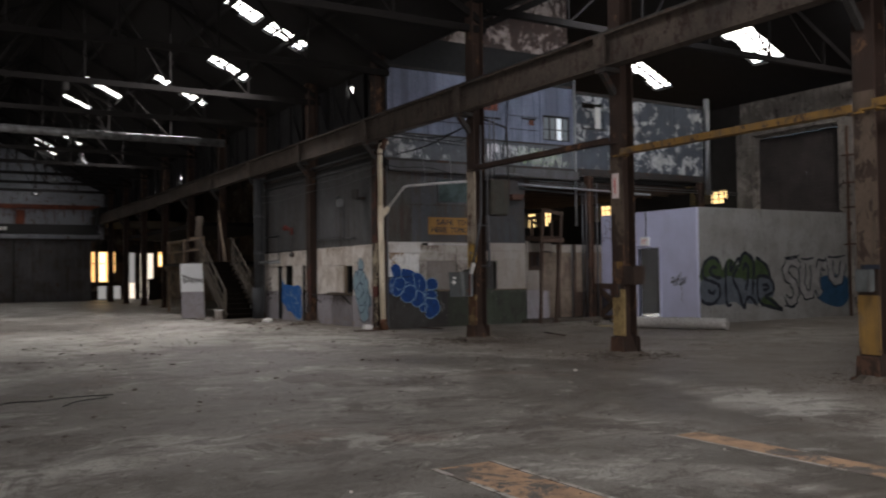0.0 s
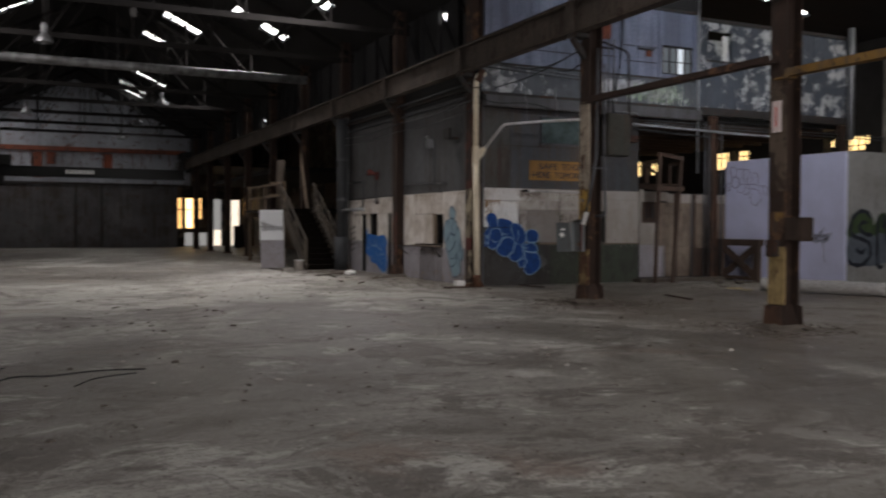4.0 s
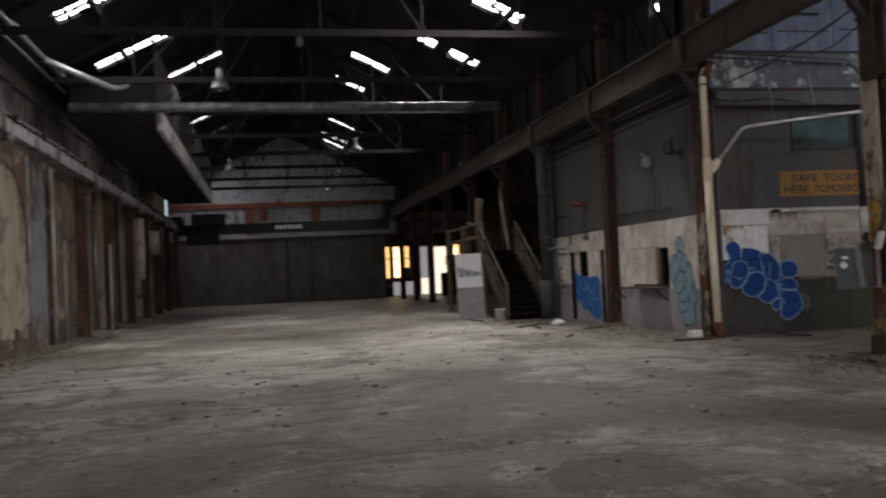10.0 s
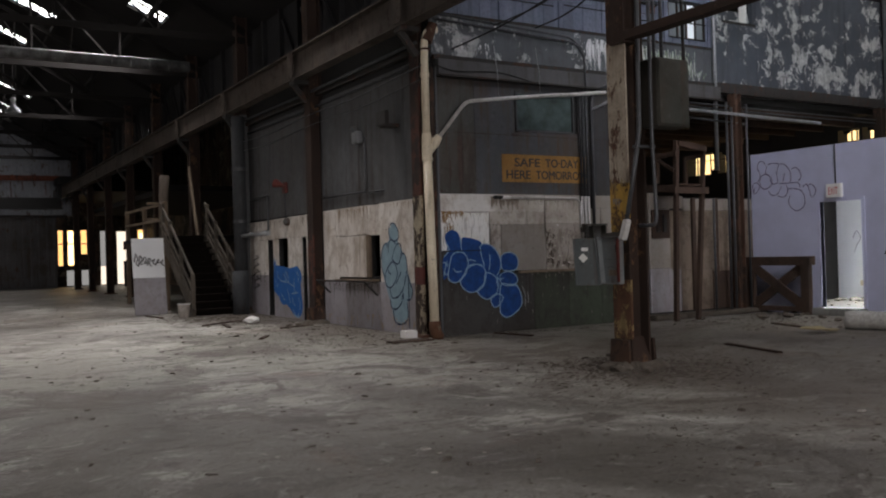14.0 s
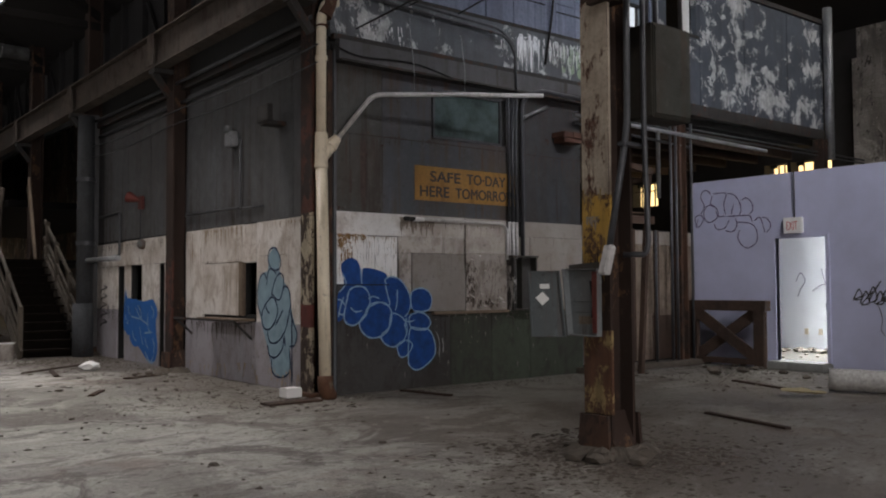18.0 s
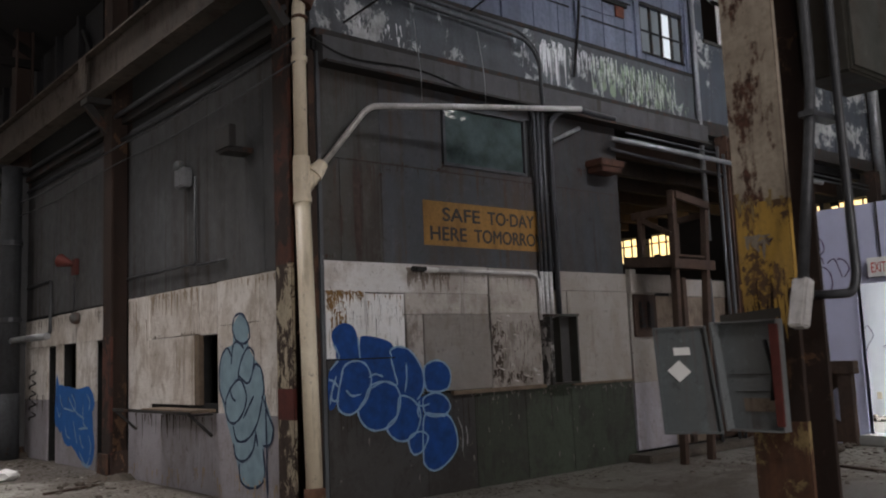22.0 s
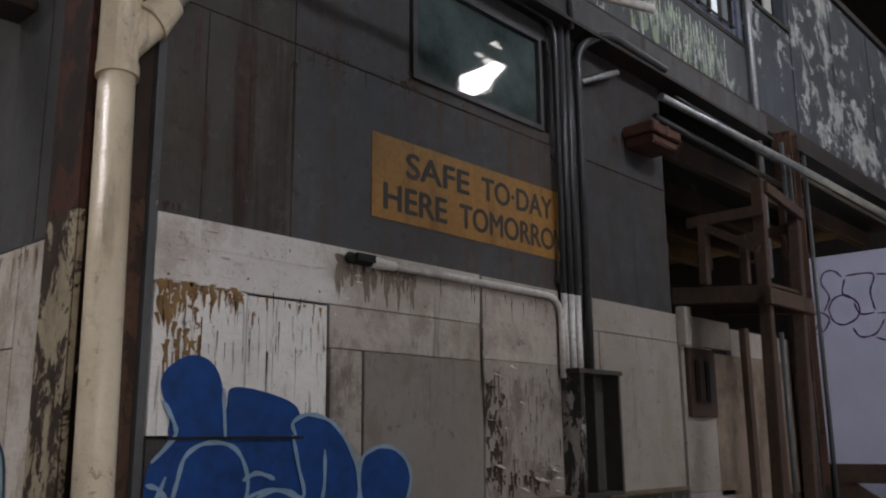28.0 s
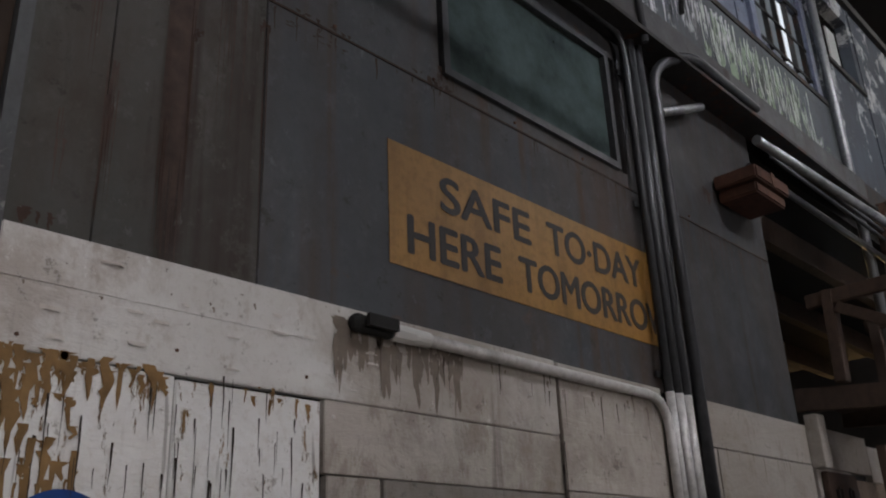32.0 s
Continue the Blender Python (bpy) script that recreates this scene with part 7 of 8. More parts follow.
wl.fill([(11.78, 1.46), (11.775, 1.6), (11.79, 1.685), (11.98, 1.67), (12.17, 1.6), (12.15, 1.46)], "blue", "bubble")
for pts in (HASH, HEAD, RING, DEE, NUB, THIRD, BIG, DOT, SMALL, TAIL):
    wl.fill(pts, "blue", "bubble")
for pts in (RING, BIG, THIRD, NUB, TAIL, SMALL, DOT):
    wl.line(pts, 0.02, "bluel", True, "outline")
for pts in (DEE[:8], HEAD[4:6], [(11.44, 1.62), (11.5, 1.52), (11.5, 1.46), (11.4, 1.36)], [(12.14, 1.47), (12.18, 1.32), (12.21, 1.18), (12.04, 1.22), (11.89, 1.16)],
            [(11.58, 1.16), (11.65, 1.1), (11.76, 1.11)], [(11.86, 1.27), (11.94, 1.3), (12.04, 1.27)], [(12.34, 1.4), (12.34, 1.23), (12.31, 1.1)],
            [(11.39, 1.03), (11.42, 1.17), (11.47, 1.3)], [(11.38, 1.27), (11.44, 1.25), (11.49, 1.19)], [(11.39, 1.1), (11.44, 1.06), (11.48, 1.08)],
            [(12.44, 0.97), (12.54, 0.94), (12.63, 0.96)], [(12.59, 0.86), (12.72, 0.84), (12.84, 0.81)], [(12.5, 1.0), (12.47, 0.9), (12.49, 0.82)]):
    wl.line(pts, 0.02, "bluel")
for pts in ([(13.02, 0.79), (13.08, 0.63), (13.07, 0.42)], [(13.13, 0.69), (13.15, 0.58), (13.14, 0.48)]):
    wl.line(pts, 0.016, "silver", name="pale_stroke")

g = thing("graffiti_figure", "pale blue stacked bubble figure with dark outlines", "graffiti", (LX, 23.2, 0.2), kind="structure")
wl = Wall("x", LX - 0.0132, g)
wl.fill([(23.27, 2.0), (23.1, 1.84), (23.15, 1.68), (22.99, 1.51), (22.84, 1.39), (22.78, 1.13), (22.62, 0.82), (22.66, 0.64), (22.8, 0.6), (22.82, 0.3),
         (22.97, 0.18), (23.22, 0.16), (23.36, 0.28), (23.49, 0.57), (23.66, 0.87), (23.79, 1.18), (23.78, 1.5), (23.62, 1.64), (23.48, 1.69), (23.46, 1.89)], "pale")
for pts in ([(23.27, 2.0), (23.13, 1.89), (23.09, 1.75), (23.19, 1.68), (23.37, 1.7), (23.48, 1.83), (23.43, 1.97)],
            [(23.36, 1.34), (23.27, 1.52), (23.12, 1.63), (23.0, 1.55), (23.04, 1.36), (23.15, 1.25), (23.32, 1.32)],
            [(23.66, 1.05), (23.52, 1.21), (23.32, 1.29), (23.18, 1.12), (23.26, 0.94), (23.46, 0.82), (23.63, 0.87)]):
    wl.line(pts, 0.028, "navyline", True, "outline")
for pts in ([(23.66, 1.0), (23.81, 1.2), (23.78, 1.5), (23.62, 1.64), (23.51, 1.54)], [(23.52, 1.46), (23.47, 1.66), (23.35, 1.7), (23.22, 1.62)],
            [(23.01, 1.39), (22.96, 1.45), (22.84, 1.39), (22.79, 1.18), (22.85, 1.09)], [(23.49, 0.79), (23.4, 0.64), (23.17, 0.66), (22.95, 0.83), (22.82, 1.1)],
            [(23.01, 1.12), (23.13, 1.0), (23.25, 0.88)], [(23.48, 0.6), (23.43, 0.46), (23.25, 0.43), (23.05, 0.55), (22.98, 0.74)], [(22.98, 0.76), (22.94, 0.6)],
            [(22.81, 1.1), (22.71, 0.93), (22.61, 0.79), (22.68, 0.63), (22.83, 0.61)], [(23.36, 0.41), (23.33, 0.23), (23.15, 0.16), (22.91, 0.2), (22.8, 0.32), (22.83, 0.58)],
            [(22.76, 1.13), (22.75, 0.55), (22.75, 0.06)], [(23.56, 1.2), (23.5, 1.1), (23.42, 1.06)]):
    wl.line(pts, 0.028, "navyline")

g = thing("graffiti_bubbles", "bright blue bubble-letter graffiti with pale outlines", "graffiti", (LX, 28.8, 0.1), kind="structure")
wl = Wall("x", LX - 0.0132, g)
for pts in ([(29.3, 1.14), (28.9, 1.2), (28.72, 1.0), (28.8, 0.42), (29.1, 0.3), (29.36, 0.5)], [(28.71, 1.16), (28.5, 1.1), (28.2, 1.22), (27.95, 1.12), (27.9, 0.9), (28.3, 0.7), (28.7, 0.8)],
            [(28.8, 0.85), (28.1, 0.8), (27.88, 0.45), (27.9, 0.2), (28.1, 0.05), (28.5, 0.2), (28.9, 0.35)], [(29.38, 1.19), (29.36, 0.5), (29.28, 0.45), (29.2, 0.8)]):
    wl.fill(pts, "blue2")
wl.fill([(29.6, 1.2), (29.1, 1.21), (28.6, 1.18), (28.06, 1.2), (27.95, 0.8), (27.93, 0.4), (28.03, 0.08), (28.4, 0.1), (28.8, 0.28), (29.4, 0.52), (29.72, 0.66)], "blue2")
wl.fill([(29.64, 1.4), (29.5, 1.22), (29.4, 1.12), (29.39, 0.55), (29.5, 0.52), (29.71, 0.7), (29.7, 1.04)], "blue2")
for pts in ([(29.04, 1.05), (28.72, 0.84), (28.3, 0.74)], [(29.3, 0.88), (29.04, 0.86), (28.78, 0.84)], [(28.56, 0.58), (28.12, 0.61)], [(28.36, 0.96), (28.35, 0.69), (28.17, 0.59)], [(28.52, 0.24), (28.22, 0.06), (28.05, 0.18)],
            [(28.9, 1.1), (28.74, 0.98), (28.7, 0.86)], [(28.2, 1.1), (28.06, 1.0), (28.1, 0.86)], [(29.62, 0.9), (29.5, 0.74), (29.42, 0.8)], [(28.8, 0.7), (28.7, 0.5), (28.62, 0.36)],
            [(28.44, 0.1), (28.2, 0.04), (28.02, 0.07)], [(29.2, 0.6), (29.1, 0.46), (28.95, 0.42)], [(28.5, 0.5), (28.42, 0.36), (28.3, 0.3)], [(29.46, 1.1), (29.4, 0.96), (29.3, 0.9)], [(28.1, 0.5), (28.0, 0.36), (28.04, 0.22)]):
    wl.line(pts, 0.028, "bluel")


g = thing("graffiti_word", "green and blue-grey sprayed word with heavy dark outlines", "graffiti", (19.3, 17.85, 0.3), kind="structure")
wl = Wall("y", 17.856, g)
for pts in ([(19.33, 1.25), (19.4, 1.65), (19.75, 1.9), (20.15, 1.78), (20.2, 1.25)], [(20.2, 1.25), (20.4, 1.78), (20.66, 1.84), (20.95, 1.5), (20.9, 1.2)],
            [(20.9, 1.2), (21.0, 1.75), (21.25, 2.02), (21.6, 1.86), (21.6, 1.2)], [(21.55, 1.2), (21.7, 1.88), (22.1, 1.66), (22.33, 1.3), (22.2, 1.15)]):
    wl.fill(pts, "greenspray")
for pts in ([(19.33, 0.62), (19.33, 1.2), (19.8, 1.36), (20.3, 1.25), (20.35, 0.6), (19.8, 0.54)], [(20.25, 0.56), (20.3, 1.3), (20.8, 1.3), (21.2, 1.2), (21.25, 0.6), (21.1, 0.42), (20.7, 0.6)],
            [(21.15, 0.6), (21.2, 1.2), (21.7, 1.25), (22.3, 1.3), (22.48, 1.0), (22.4, 0.7), (21.9, 0.52)]):
    wl.fill(pts, "bluegrey")
wl.fill([(22.0, 0.72), (22.4, 0.66), (22.8, 0.33), (22.3, 0.42), (21.9, 0.54)], "greenspray")
for pts in ([(20.15, 1.72), (19.95, 1.88), (19.66, 1.86), (19.42, 1.62), (19.46, 1.32), (19.8, 1.2), (20.08, 1.08), (20.1, 0.78), (19.84, 0.57), (19.5, 0.58), (19.32, 0.7)],
            [(20.0, 1.6), (19.82, 1.62), (19.72, 1.48), (19.9, 1.34), (20.2, 1.3)], [(19.6, 0.96), (19.8, 0.86), (19.92, 0.96)],
            [(20.4, 1.8), (20.36, 1.2), (20.4, 0.55), (20.6, 0.52)], [(20.62, 1.84), (20.58, 1.5), (20.9, 1.86), (20.98, 1.75), (20.68, 1.3), (20.9, 0.9), (21.11, 0.4), (21.2, 0.62)],
            [(20.96, 1.7), (21.1, 1.98), (21.3, 2.02), (21.58, 1.76), (21.55, 1.2), (21.5, 0.76)], [(21.1, 1.5), (21.24, 1.72), (21.34, 1.5), (21.3, 1.2), (21.2, 0.9)], [(21.2, 0.62), (21.4, 0.72), (21.72, 0.44)],
            [(21.68, 1.92), (22.17, 1.64), (22.33, 1.26)], [(21.74, 0.7), (21.76, 1.3), (22.2, 1.3), (22.44, 1.12), (22.42, 0.84), (22.1, 0.74), (22.4, 0.56), (22.83, 0.3), (22.2, 0.42), (21.9, 0.5), (21.74, 0.7)],
            [(21.95, 1.06), (22.18, 1.06), (22.2, 0.94), (21.96, 0.92)]):
    wl.line(pts, 0.1, "navy")

g = thing("graffiti_word", "silver sprayed letters with dark edges over a blue cloud", "graffiti", (22.9, 17.85, 0.3), kind="structure")
wl = Wall("y", 17.856, g)
wl.fill([(24.62, 1.2), (25.2, 1.33), (26.08, 1.25), (26.16, 0.64), (25.72, 0.3), (24.86, 0.46), (24.5, 0.72)], "navyblue")
CAPS = ([(23.7, 1.62), (23.4, 1.8), (23.12, 1.66), (23.05, 1.36), (23.36, 1.14), (23.52, 0.84), (23.34, 0.52), (23.0, 0.58)], [(23.88, 1.72), (23.82, 1.1), (23.95, 0.78), (24.2, 0.74), (24.36, 1.0), (24.38, 1.66)],
        [(25.02, 1.6), (24.75, 1.7), (24.6, 1.4), (24.58, 0.95), (24.72, 0.72)], [(25.2, 1.78), (25.28, 1.3), (25.5, 1.12), (25.74, 1.24), (25.92, 1.74)])
for pts in CAPS:
    wl.line(pts, 0.34, "navy", name="letter_edge", taper=False)
for pts in CAPS:
    wl.line(pts, 0.23, "silver", name="letter", taper=False)
for pts in ([(23.0, 1.9), (23.3, 1.84), (23.7, 1.98)], [(23.75, 1.86), (24.1, 1.84), (24.4, 1.9)], [(24.6, 1.86), (24.9, 1.78), (25.05, 1.9)], [(25.1, 1.92), (25.5, 1.9), (26.0, 1.96)], [(22.95, 0.7), (23.2, 0.36), (23.6, 0.5)]):
    wl.line(pts, 0.06, "navy")


def scribble(name, label, pts, r, mat, bend=0.2):
    bm = B()
    pipe(bm, pts, r, 5, bend)
    return solo(name, bm, mat, label, "graffiti", kind="structure")


g = thing("graffiti_tag", "thin purple bubble-letter tag scribbled on the lilac wall", "graffiti", (19.2, 21.1, 2.1), kind="structure")
wl = Wall("x", 19.197, g)
for pts in ([(21.74, 2.75), (21.67, 2.9), (21.74, 3.06), (21.7, 3.17), (21.6, 3.18), (21.52, 3.1)], [(21.48, 3.11), (21.24, 3.11), (21.2, 3.05), (21.25, 2.91), (21.22, 2.71)], [(21.49, 3.08), (21.53, 2.93), (21.45, 2.86)],
            [(21.69, 2.77), (21.62, 2.88), (21.49, 2.9), (21.38, 2.79), (21.4, 2.66), (21.54, 2.59), (21.65, 2.64), (21.69, 2.77)], [(21.42, 2.81), (21.37, 2.69), (21.23, 2.69)],
            [(21.18, 3.09), (21.04, 3.06), (20.93, 2.92), (20.9, 2.77), (20.94, 2.68)], [(21.05, 2.89), (21.1, 2.71)], [(20.88, 2.95), (20.79, 2.98), (20.69, 2.9), (20.66, 2.77), (20.73, 2.69)],
            [(21.46, 2.55), (21.39, 2.45), (21.24, 2.47), (21.14, 2.61)], [(21.24, 2.43), (21.09, 2.39), (20.99, 2.49), (21.01, 2.64)], [(21.2, 2.68), (20.94, 2.67), (20.73, 2.66), (20.68, 2.55)],
            [(20.93, 2.42), (20.97, 2.27), (20.88, 2.13), (20.75, 2.09), (20.6, 2.19), (20.59, 2.37), (20.66, 2.49), (20.8, 2.54), (20.98, 2.56)], [(20.63, 2.56), (20.52, 2.61), (20.43, 2.34)],
            [(20.49, 2.61), (20.39, 2.59), (20.32, 2.46), (20.4, 2.34)], [(21.85, 2.55), (21.87, 2.69), (21.77, 2.74), (21.69, 2.66), (21.76, 2.54), (21.85, 2.52), (21.8, 2.66)]):
    wl.line(pts, 0.018, "tagline")
g = thing("graffiti_tag", "black spiky tag scrawled low on the lilac wall", "graffiti", (19.2, 18.5, 0.4), kind="structure")
wl = Wall("x", 19.197, g)
for k, (y, z, h) in enumerate(((18.8, 1.27, 0.16), (18.69, 1.22, 0.2), (18.57, 1.28, 0.22), (18.46, 1.22, 0.2), (18.36, 1.26, 0.16))):
    wl.line([(y + 0.1, z - 0.1), (y, z + h * 0.5), (y - 0.05, z - h * 0.4), (y + 0.07, z - h * 0.5), (y - 0.12, z + 0.1 * (k % 3))], 0.024, "ink")
wl.line([(18.5, 1.1), (18.44, 0.9), (18.46, 0.72), (18.4, 0.62)], 0.012, "ink")
for i in range(4):
    cy, cz = 20.1 - 0.2 * i, 1.2 + 0.2 * math.sin(i * 2)
    pts = [(22.196, cy - 0.4 + 0.12 * math.sin(1.3 * k + i), cz + 0.1 * k - 0.2) for k in range(6)]
    scribble("graffiti_tag", "thin dark scribble on the bright inner wall", pts, 0.008, "bluel", 0.06)
for pts in (((22.196, 21.05, 1.75), (22.196, 21.0, 1.55), (22.196, 20.9, 1.3), (22.196, 20.98, 1.0), (22.196, 20.9, 0.72)), ((22.196, 21.25, 1.3), (22.196, 21.05, 1.45), (22.196, 20.85, 1.4), (22.196, 20.75, 1.62)),
            ((22.196, 20.95, 1.1), (22.196, 20.85, 0.9), (22.196, 20.82, 0.66)), ((22.196, 21.6, 1.5), (22.196, 21.5, 1.72), (22.196, 21.38, 1.5), (22.196, 21.5, 1.36), (22.196, 21.56, 1.2))):
    scribble("graffiti_tag", "thin dark scribble on the bright inner wall", list(pts), 0.006, "tagline", 0.1)
for i in range(5):
    pts = [(LX - 0.016, 31.0 - 0.25 * math.sin(k * 1.9), 1.5 - 0.18 * i - 0.05 * k) for k in range(4)]
    scribble("graffiti_tag", "dark scrawled tag on the side wall", pts, 0.015, "ink", 0.05)

# ---- stairs and aisle beyond the booth ----
st = thing("timber_stairs", "steep open timber stairs with slatted handrails", "stairs", (10.1, 31.3, 0))
N, SY, RUN, RISE = 12, 31.3, 0.275, 0.178
for k in range(N):
    part("tread", bx(9.66, 10.84, SY + RUN * k, SY + RUN * k + 0.29, RISE * (k + 1) - 0.04, RISE * (k + 1), bevel=0.006), "shadetread", st)
    part("riser", bx(9.68, 10.82, SY + RUN * k + 0.25, SY + RUN * k + 0.27, RISE * k - 0.02, RISE * (k + 1) - 0.042), "shadetread", st)
for x in (9.62, 10.88):
    bm = B()
    beam(bm, (x, SY - 0.1, 0.06), (x, SY + RUN * N, RISE * N), 0.05, 0.26)
    part("stringer", bm, "stairwood", st)
    rails = ((0.95, 0.08), (0.55, 0.06), (0.3, 0.06))
    for h, w in rails:
        bm = B()
        beam(bm, (x, SY - 0.05, h + 0.08), (x, SY + RUN * N, RISE * N + h), 0.05, w, 0.006)
        part("rail", bm, "stairwood", st)
    for k in (0, 4, 8, 11):
        y = SY + RUN * k
        part("post", bx(x - 0.045, x + 0.045, y - 0.045, y + 0.045, RISE * k, RISE * k + 1.08, bevel=0.006), "stairwood", st)
mezz = thing("mezzanine", "dark timber mezzanine deck behind the columns", "platform", (12.0, 45, 3.0), kind="structure")
part("deck", bx(9.7, 16.4, 34.65, 40.5, 2.05, 2.14), "roof", mezz)
part("deck", bx(11.3, 16.4, 40.5, 58.0, 3.9, 4.1), "roof", mezz)
for y in (34.75, 37.5, 40.2):
    part("post", bx(9.75, 9.87, y, y + 0.12, 0, 3.15), "wood", mezz)
for z in (2.6, 3.05):
    part("rail", bx(9.76, 9.84, 34.8, 40.3, z, z + 0.07), "wood", mezz)
    part("rail", bx(9.3, 9.76, 34.76, 34.84, z, z + 0.06), "wood", mezz)
part("beam", bx(9.7, 11.3, 40.3, 40.5, 1.85, 2.05), "wood", mezz)
bm = B()
pipe(bm, [(10.3, 37.2, 2.14), (10.32, 37.2, 3.4), (10.38, 37.25, 4.1)], 0.15, 14, 0.3)
solo("hanging_duct", bm, "flueskin", "crooked dull flue rising above the stairs", "duct")
for p, q in (((10.75, 34.9, 2.14), (10.9, 36.3, 4.3)), ((10.85, 35.3, 2.14), (10.9, 36.35, 4.1))):
    bm = B()
    beam(bm, p, q, 0.06, 0.1, 0.006)
    solo("loose_timber", bm, "wood", "leaning timber baulk by the stairs", "timber", group="leaning timbers")
solo("wall_aisle", bx(16.4, 16.55, 31.62, 68.0, 0, 10.4), "brick", "dark wall at the back of the side aisle", "wall", kind="structure")
solo("ceiling_aisle", bx(11.3, 16.6, 58.0, 68.2, 5.2, 5.35), "roof", "dark ceiling of the side aisle", "ceiling", kind="structure")
AH = [(11.03, 11.32, 1.3, 3.5), (11.58, 12.2, 1.3, 3.5), (12.36, 12.72, 2.0, 3.5), (11.5, 12.1, 0.05, 1.0), (12.36, 13.1, 0.05, 1.0),
      (13.5, 14.12, 0.05, 3.45), (14.5, 15.45, 0.05, 3.4), (15.8, 16.38, 2.4, 3.5)]
bm = B()
wall_with_holes(bm, "y", 68.0, 68.2, 10.72, 16.6, 0, 5.3, AH)
solo("wall_aisle_end", bm, "brick", "dark end wall of the side aisle with bright openings", "wall", kind="structure")
solo("wall_aisle_return", bx(10.6, 10.72, 66.1, 68.2, 0, 5.3), "brick", "dark return wall beside the far openings", "wall", kind="structure")
# bloom of the far windows built as glowing panels: orange fringe, brighter core
solo("backdrop_windows", bx(10.8, 13.3, 68.6, 68.65, 1.1, 4.4), "warmglow", "orange daylight and bloom fringe beyond the far windows", "backdrop", kind="structure")
solo("backdrop_windows", bx(15.6, 16.5, 68.6, 68.65, 2.0, 4.4), "warmglow", "orange daylight and bloom fringe beyond the far windows", "backdrop", kind="structure")
solo("backdrop_sun", bx(11.68, 12.1, 68.5, 68.55, 1.35, 3.46), "coreglow", "bright core of the bloom beyond the far windows", "backdrop", kind="structure")
solo("backdrop_sun", bx(16.0, 16.3, 68.5, 68.55, 2.5, 3.3), "coreglow", "bright core of the bloom beyond the far windows", "backdrop", kind="structure")
solo("backdrop_door", bx(11.3, 15.58, 68.7, 68.75, 0.0, 4.4), "paleglow", "bright daylight beyond the far doorway", "backdrop", kind="structure")
# panels added before the bright backdrop to dim some openings
solo("backdrop_yard", bx(11.3, 13.25, 68.5, 68.55, 0.0, 1.1), "dimglow", "dim grey panel added to dull the far openings", "backdrop", kind="structure")
solo("backdrop_yard", bx(13.3, 14.3, 68.5, 68.55, 1.2, 4.0), "dimglow", "dim grey panel added to dull the far openings", "backdrop", kind="structure")
for x, z in ((11.58, 1.3), (12.36, 2.0), (11.03, 1.3)):
    wo = thing("window_far", "tall narrow far window with a cross bar", "window", (x, 68.0, z), kind="structure")
    part("cross_bar", bx(x, x + 0.36, 67.96, 67.998, 2.62, 2.68), "steel", wo)
for x0, x1, z1 in ((14.86, 15.5, 1.15), (14.9, 15.2, 1.6)):
    solo("scrap_bin", bx(x0, x1, 65.2 + x0 * 0.02, 65.9, 0, z1, bevel=0.03), "steel", "dark scrap bin standing before the far doorway", "bin")
solo("wall_pier", bx(14.0, 14.5, 63.0, 63.3, 0, 1.5), "steel", "dark machine housing by the doorway", "wall", kind="structure")
panel = thing("leaning_door", "old door leaning upright, white above and grey below, tagged", "door", (8.95, 33.2, 0))
bm = B()
beam(bm, (9.0, 33.2, 0.0), (9.0, 33.35, 0.98), 0.84, 0.05, 0.006)
part("lower_half", bm, "greywall", panel)
bm = B()
beam(bm, (9.0, 33.352, 0.985), (9.0, 33.5, 2.05), 0.84, 0.05, 0.006)
part("upper_half", bm, "whitein", panel)
for k in range(7):
    bm = B()
    pipe(bm, [(8.62 + 0.11 * k, 33.36, 1.42 - 0.1 * (k % 2)), (8.66 + 0.11 * k, 33.372, 1.66 - 0.05 * k), (8.72 + 0.11 * k, 33.365, 1.5), (8.66 + 0.11 * k, 33.36, 1.36), (8.74 + 0.11 * k, 33.36, 1.3 + 0.06 * (k % 3))], 0.013, 5, 0.05)
    part("scribble", bm, "ink", panel)
bkt = thing("paint_bucket", "dirty white plastic bucket", "bucket", (9.35, 31.2, 0))
bm = B()
rod(bm, (9.35, 31.2, 0), (9.35, 31.2, 0.36), 0.13, 18, 0.155)
part("pail", bm, "stainply", bkt)
bm = B()
rod(bm, (9.35, 31.2, 0.33), (9.35, 31.2, 0.36), 0.165, 18)
part("rim", bm, "paper", bkt)

# ---- crane, duct, lamps, hanging loft ----
cr = thing("bridge_crane", "black bridge crane girder with pale markings across the nave", "crane", (4, 62, 4.6))
part("girder", bx(-2.3, 10.5, 61.8, 62.1, 4.5, 5.1, bevel=0.01), "black", cr)
for x0, x1, h0, h1, zt in ((10.3, 10.9, 10.3, 10.5, 5.87), (-2.7, -2.1, -2.3, -2.1, 5.22)):
    part("end_truck", bx(x0, x1, 60.9, 63.1, zt, zt + 0.35, bevel=0.02), "black", cr)
    part("hanger_plate", bx(h0, h1, 61.6, 62.3, 5.1, zt + 0.2), "black", cr)
part("walkway", bx(-2.3, 10.5, 61.2, 61.8, 4.45, 4.52), "black", cr)
part("trolley", bx(-1.6, 0.4, 61.2, 62.4, 5.1, 5.7, bevel=0.02), "black", cr)
part("cab", bx(-1.9, 0.0, 61.2, 62.6, 3.95, 4.44, bevel=0.02), "black", cr)
for k in range(7):
    part("marking", bx(3.4 + 0.24 * k, 3.56 + 0.24 * k, 61.78, 61.796, 4.68, 4.92), "paper", cr)
dc = thing("spiral_duct", "long dusty galvanised duct across the nave", "duct", (3.6, 32.2, 6.5))
bm = B()
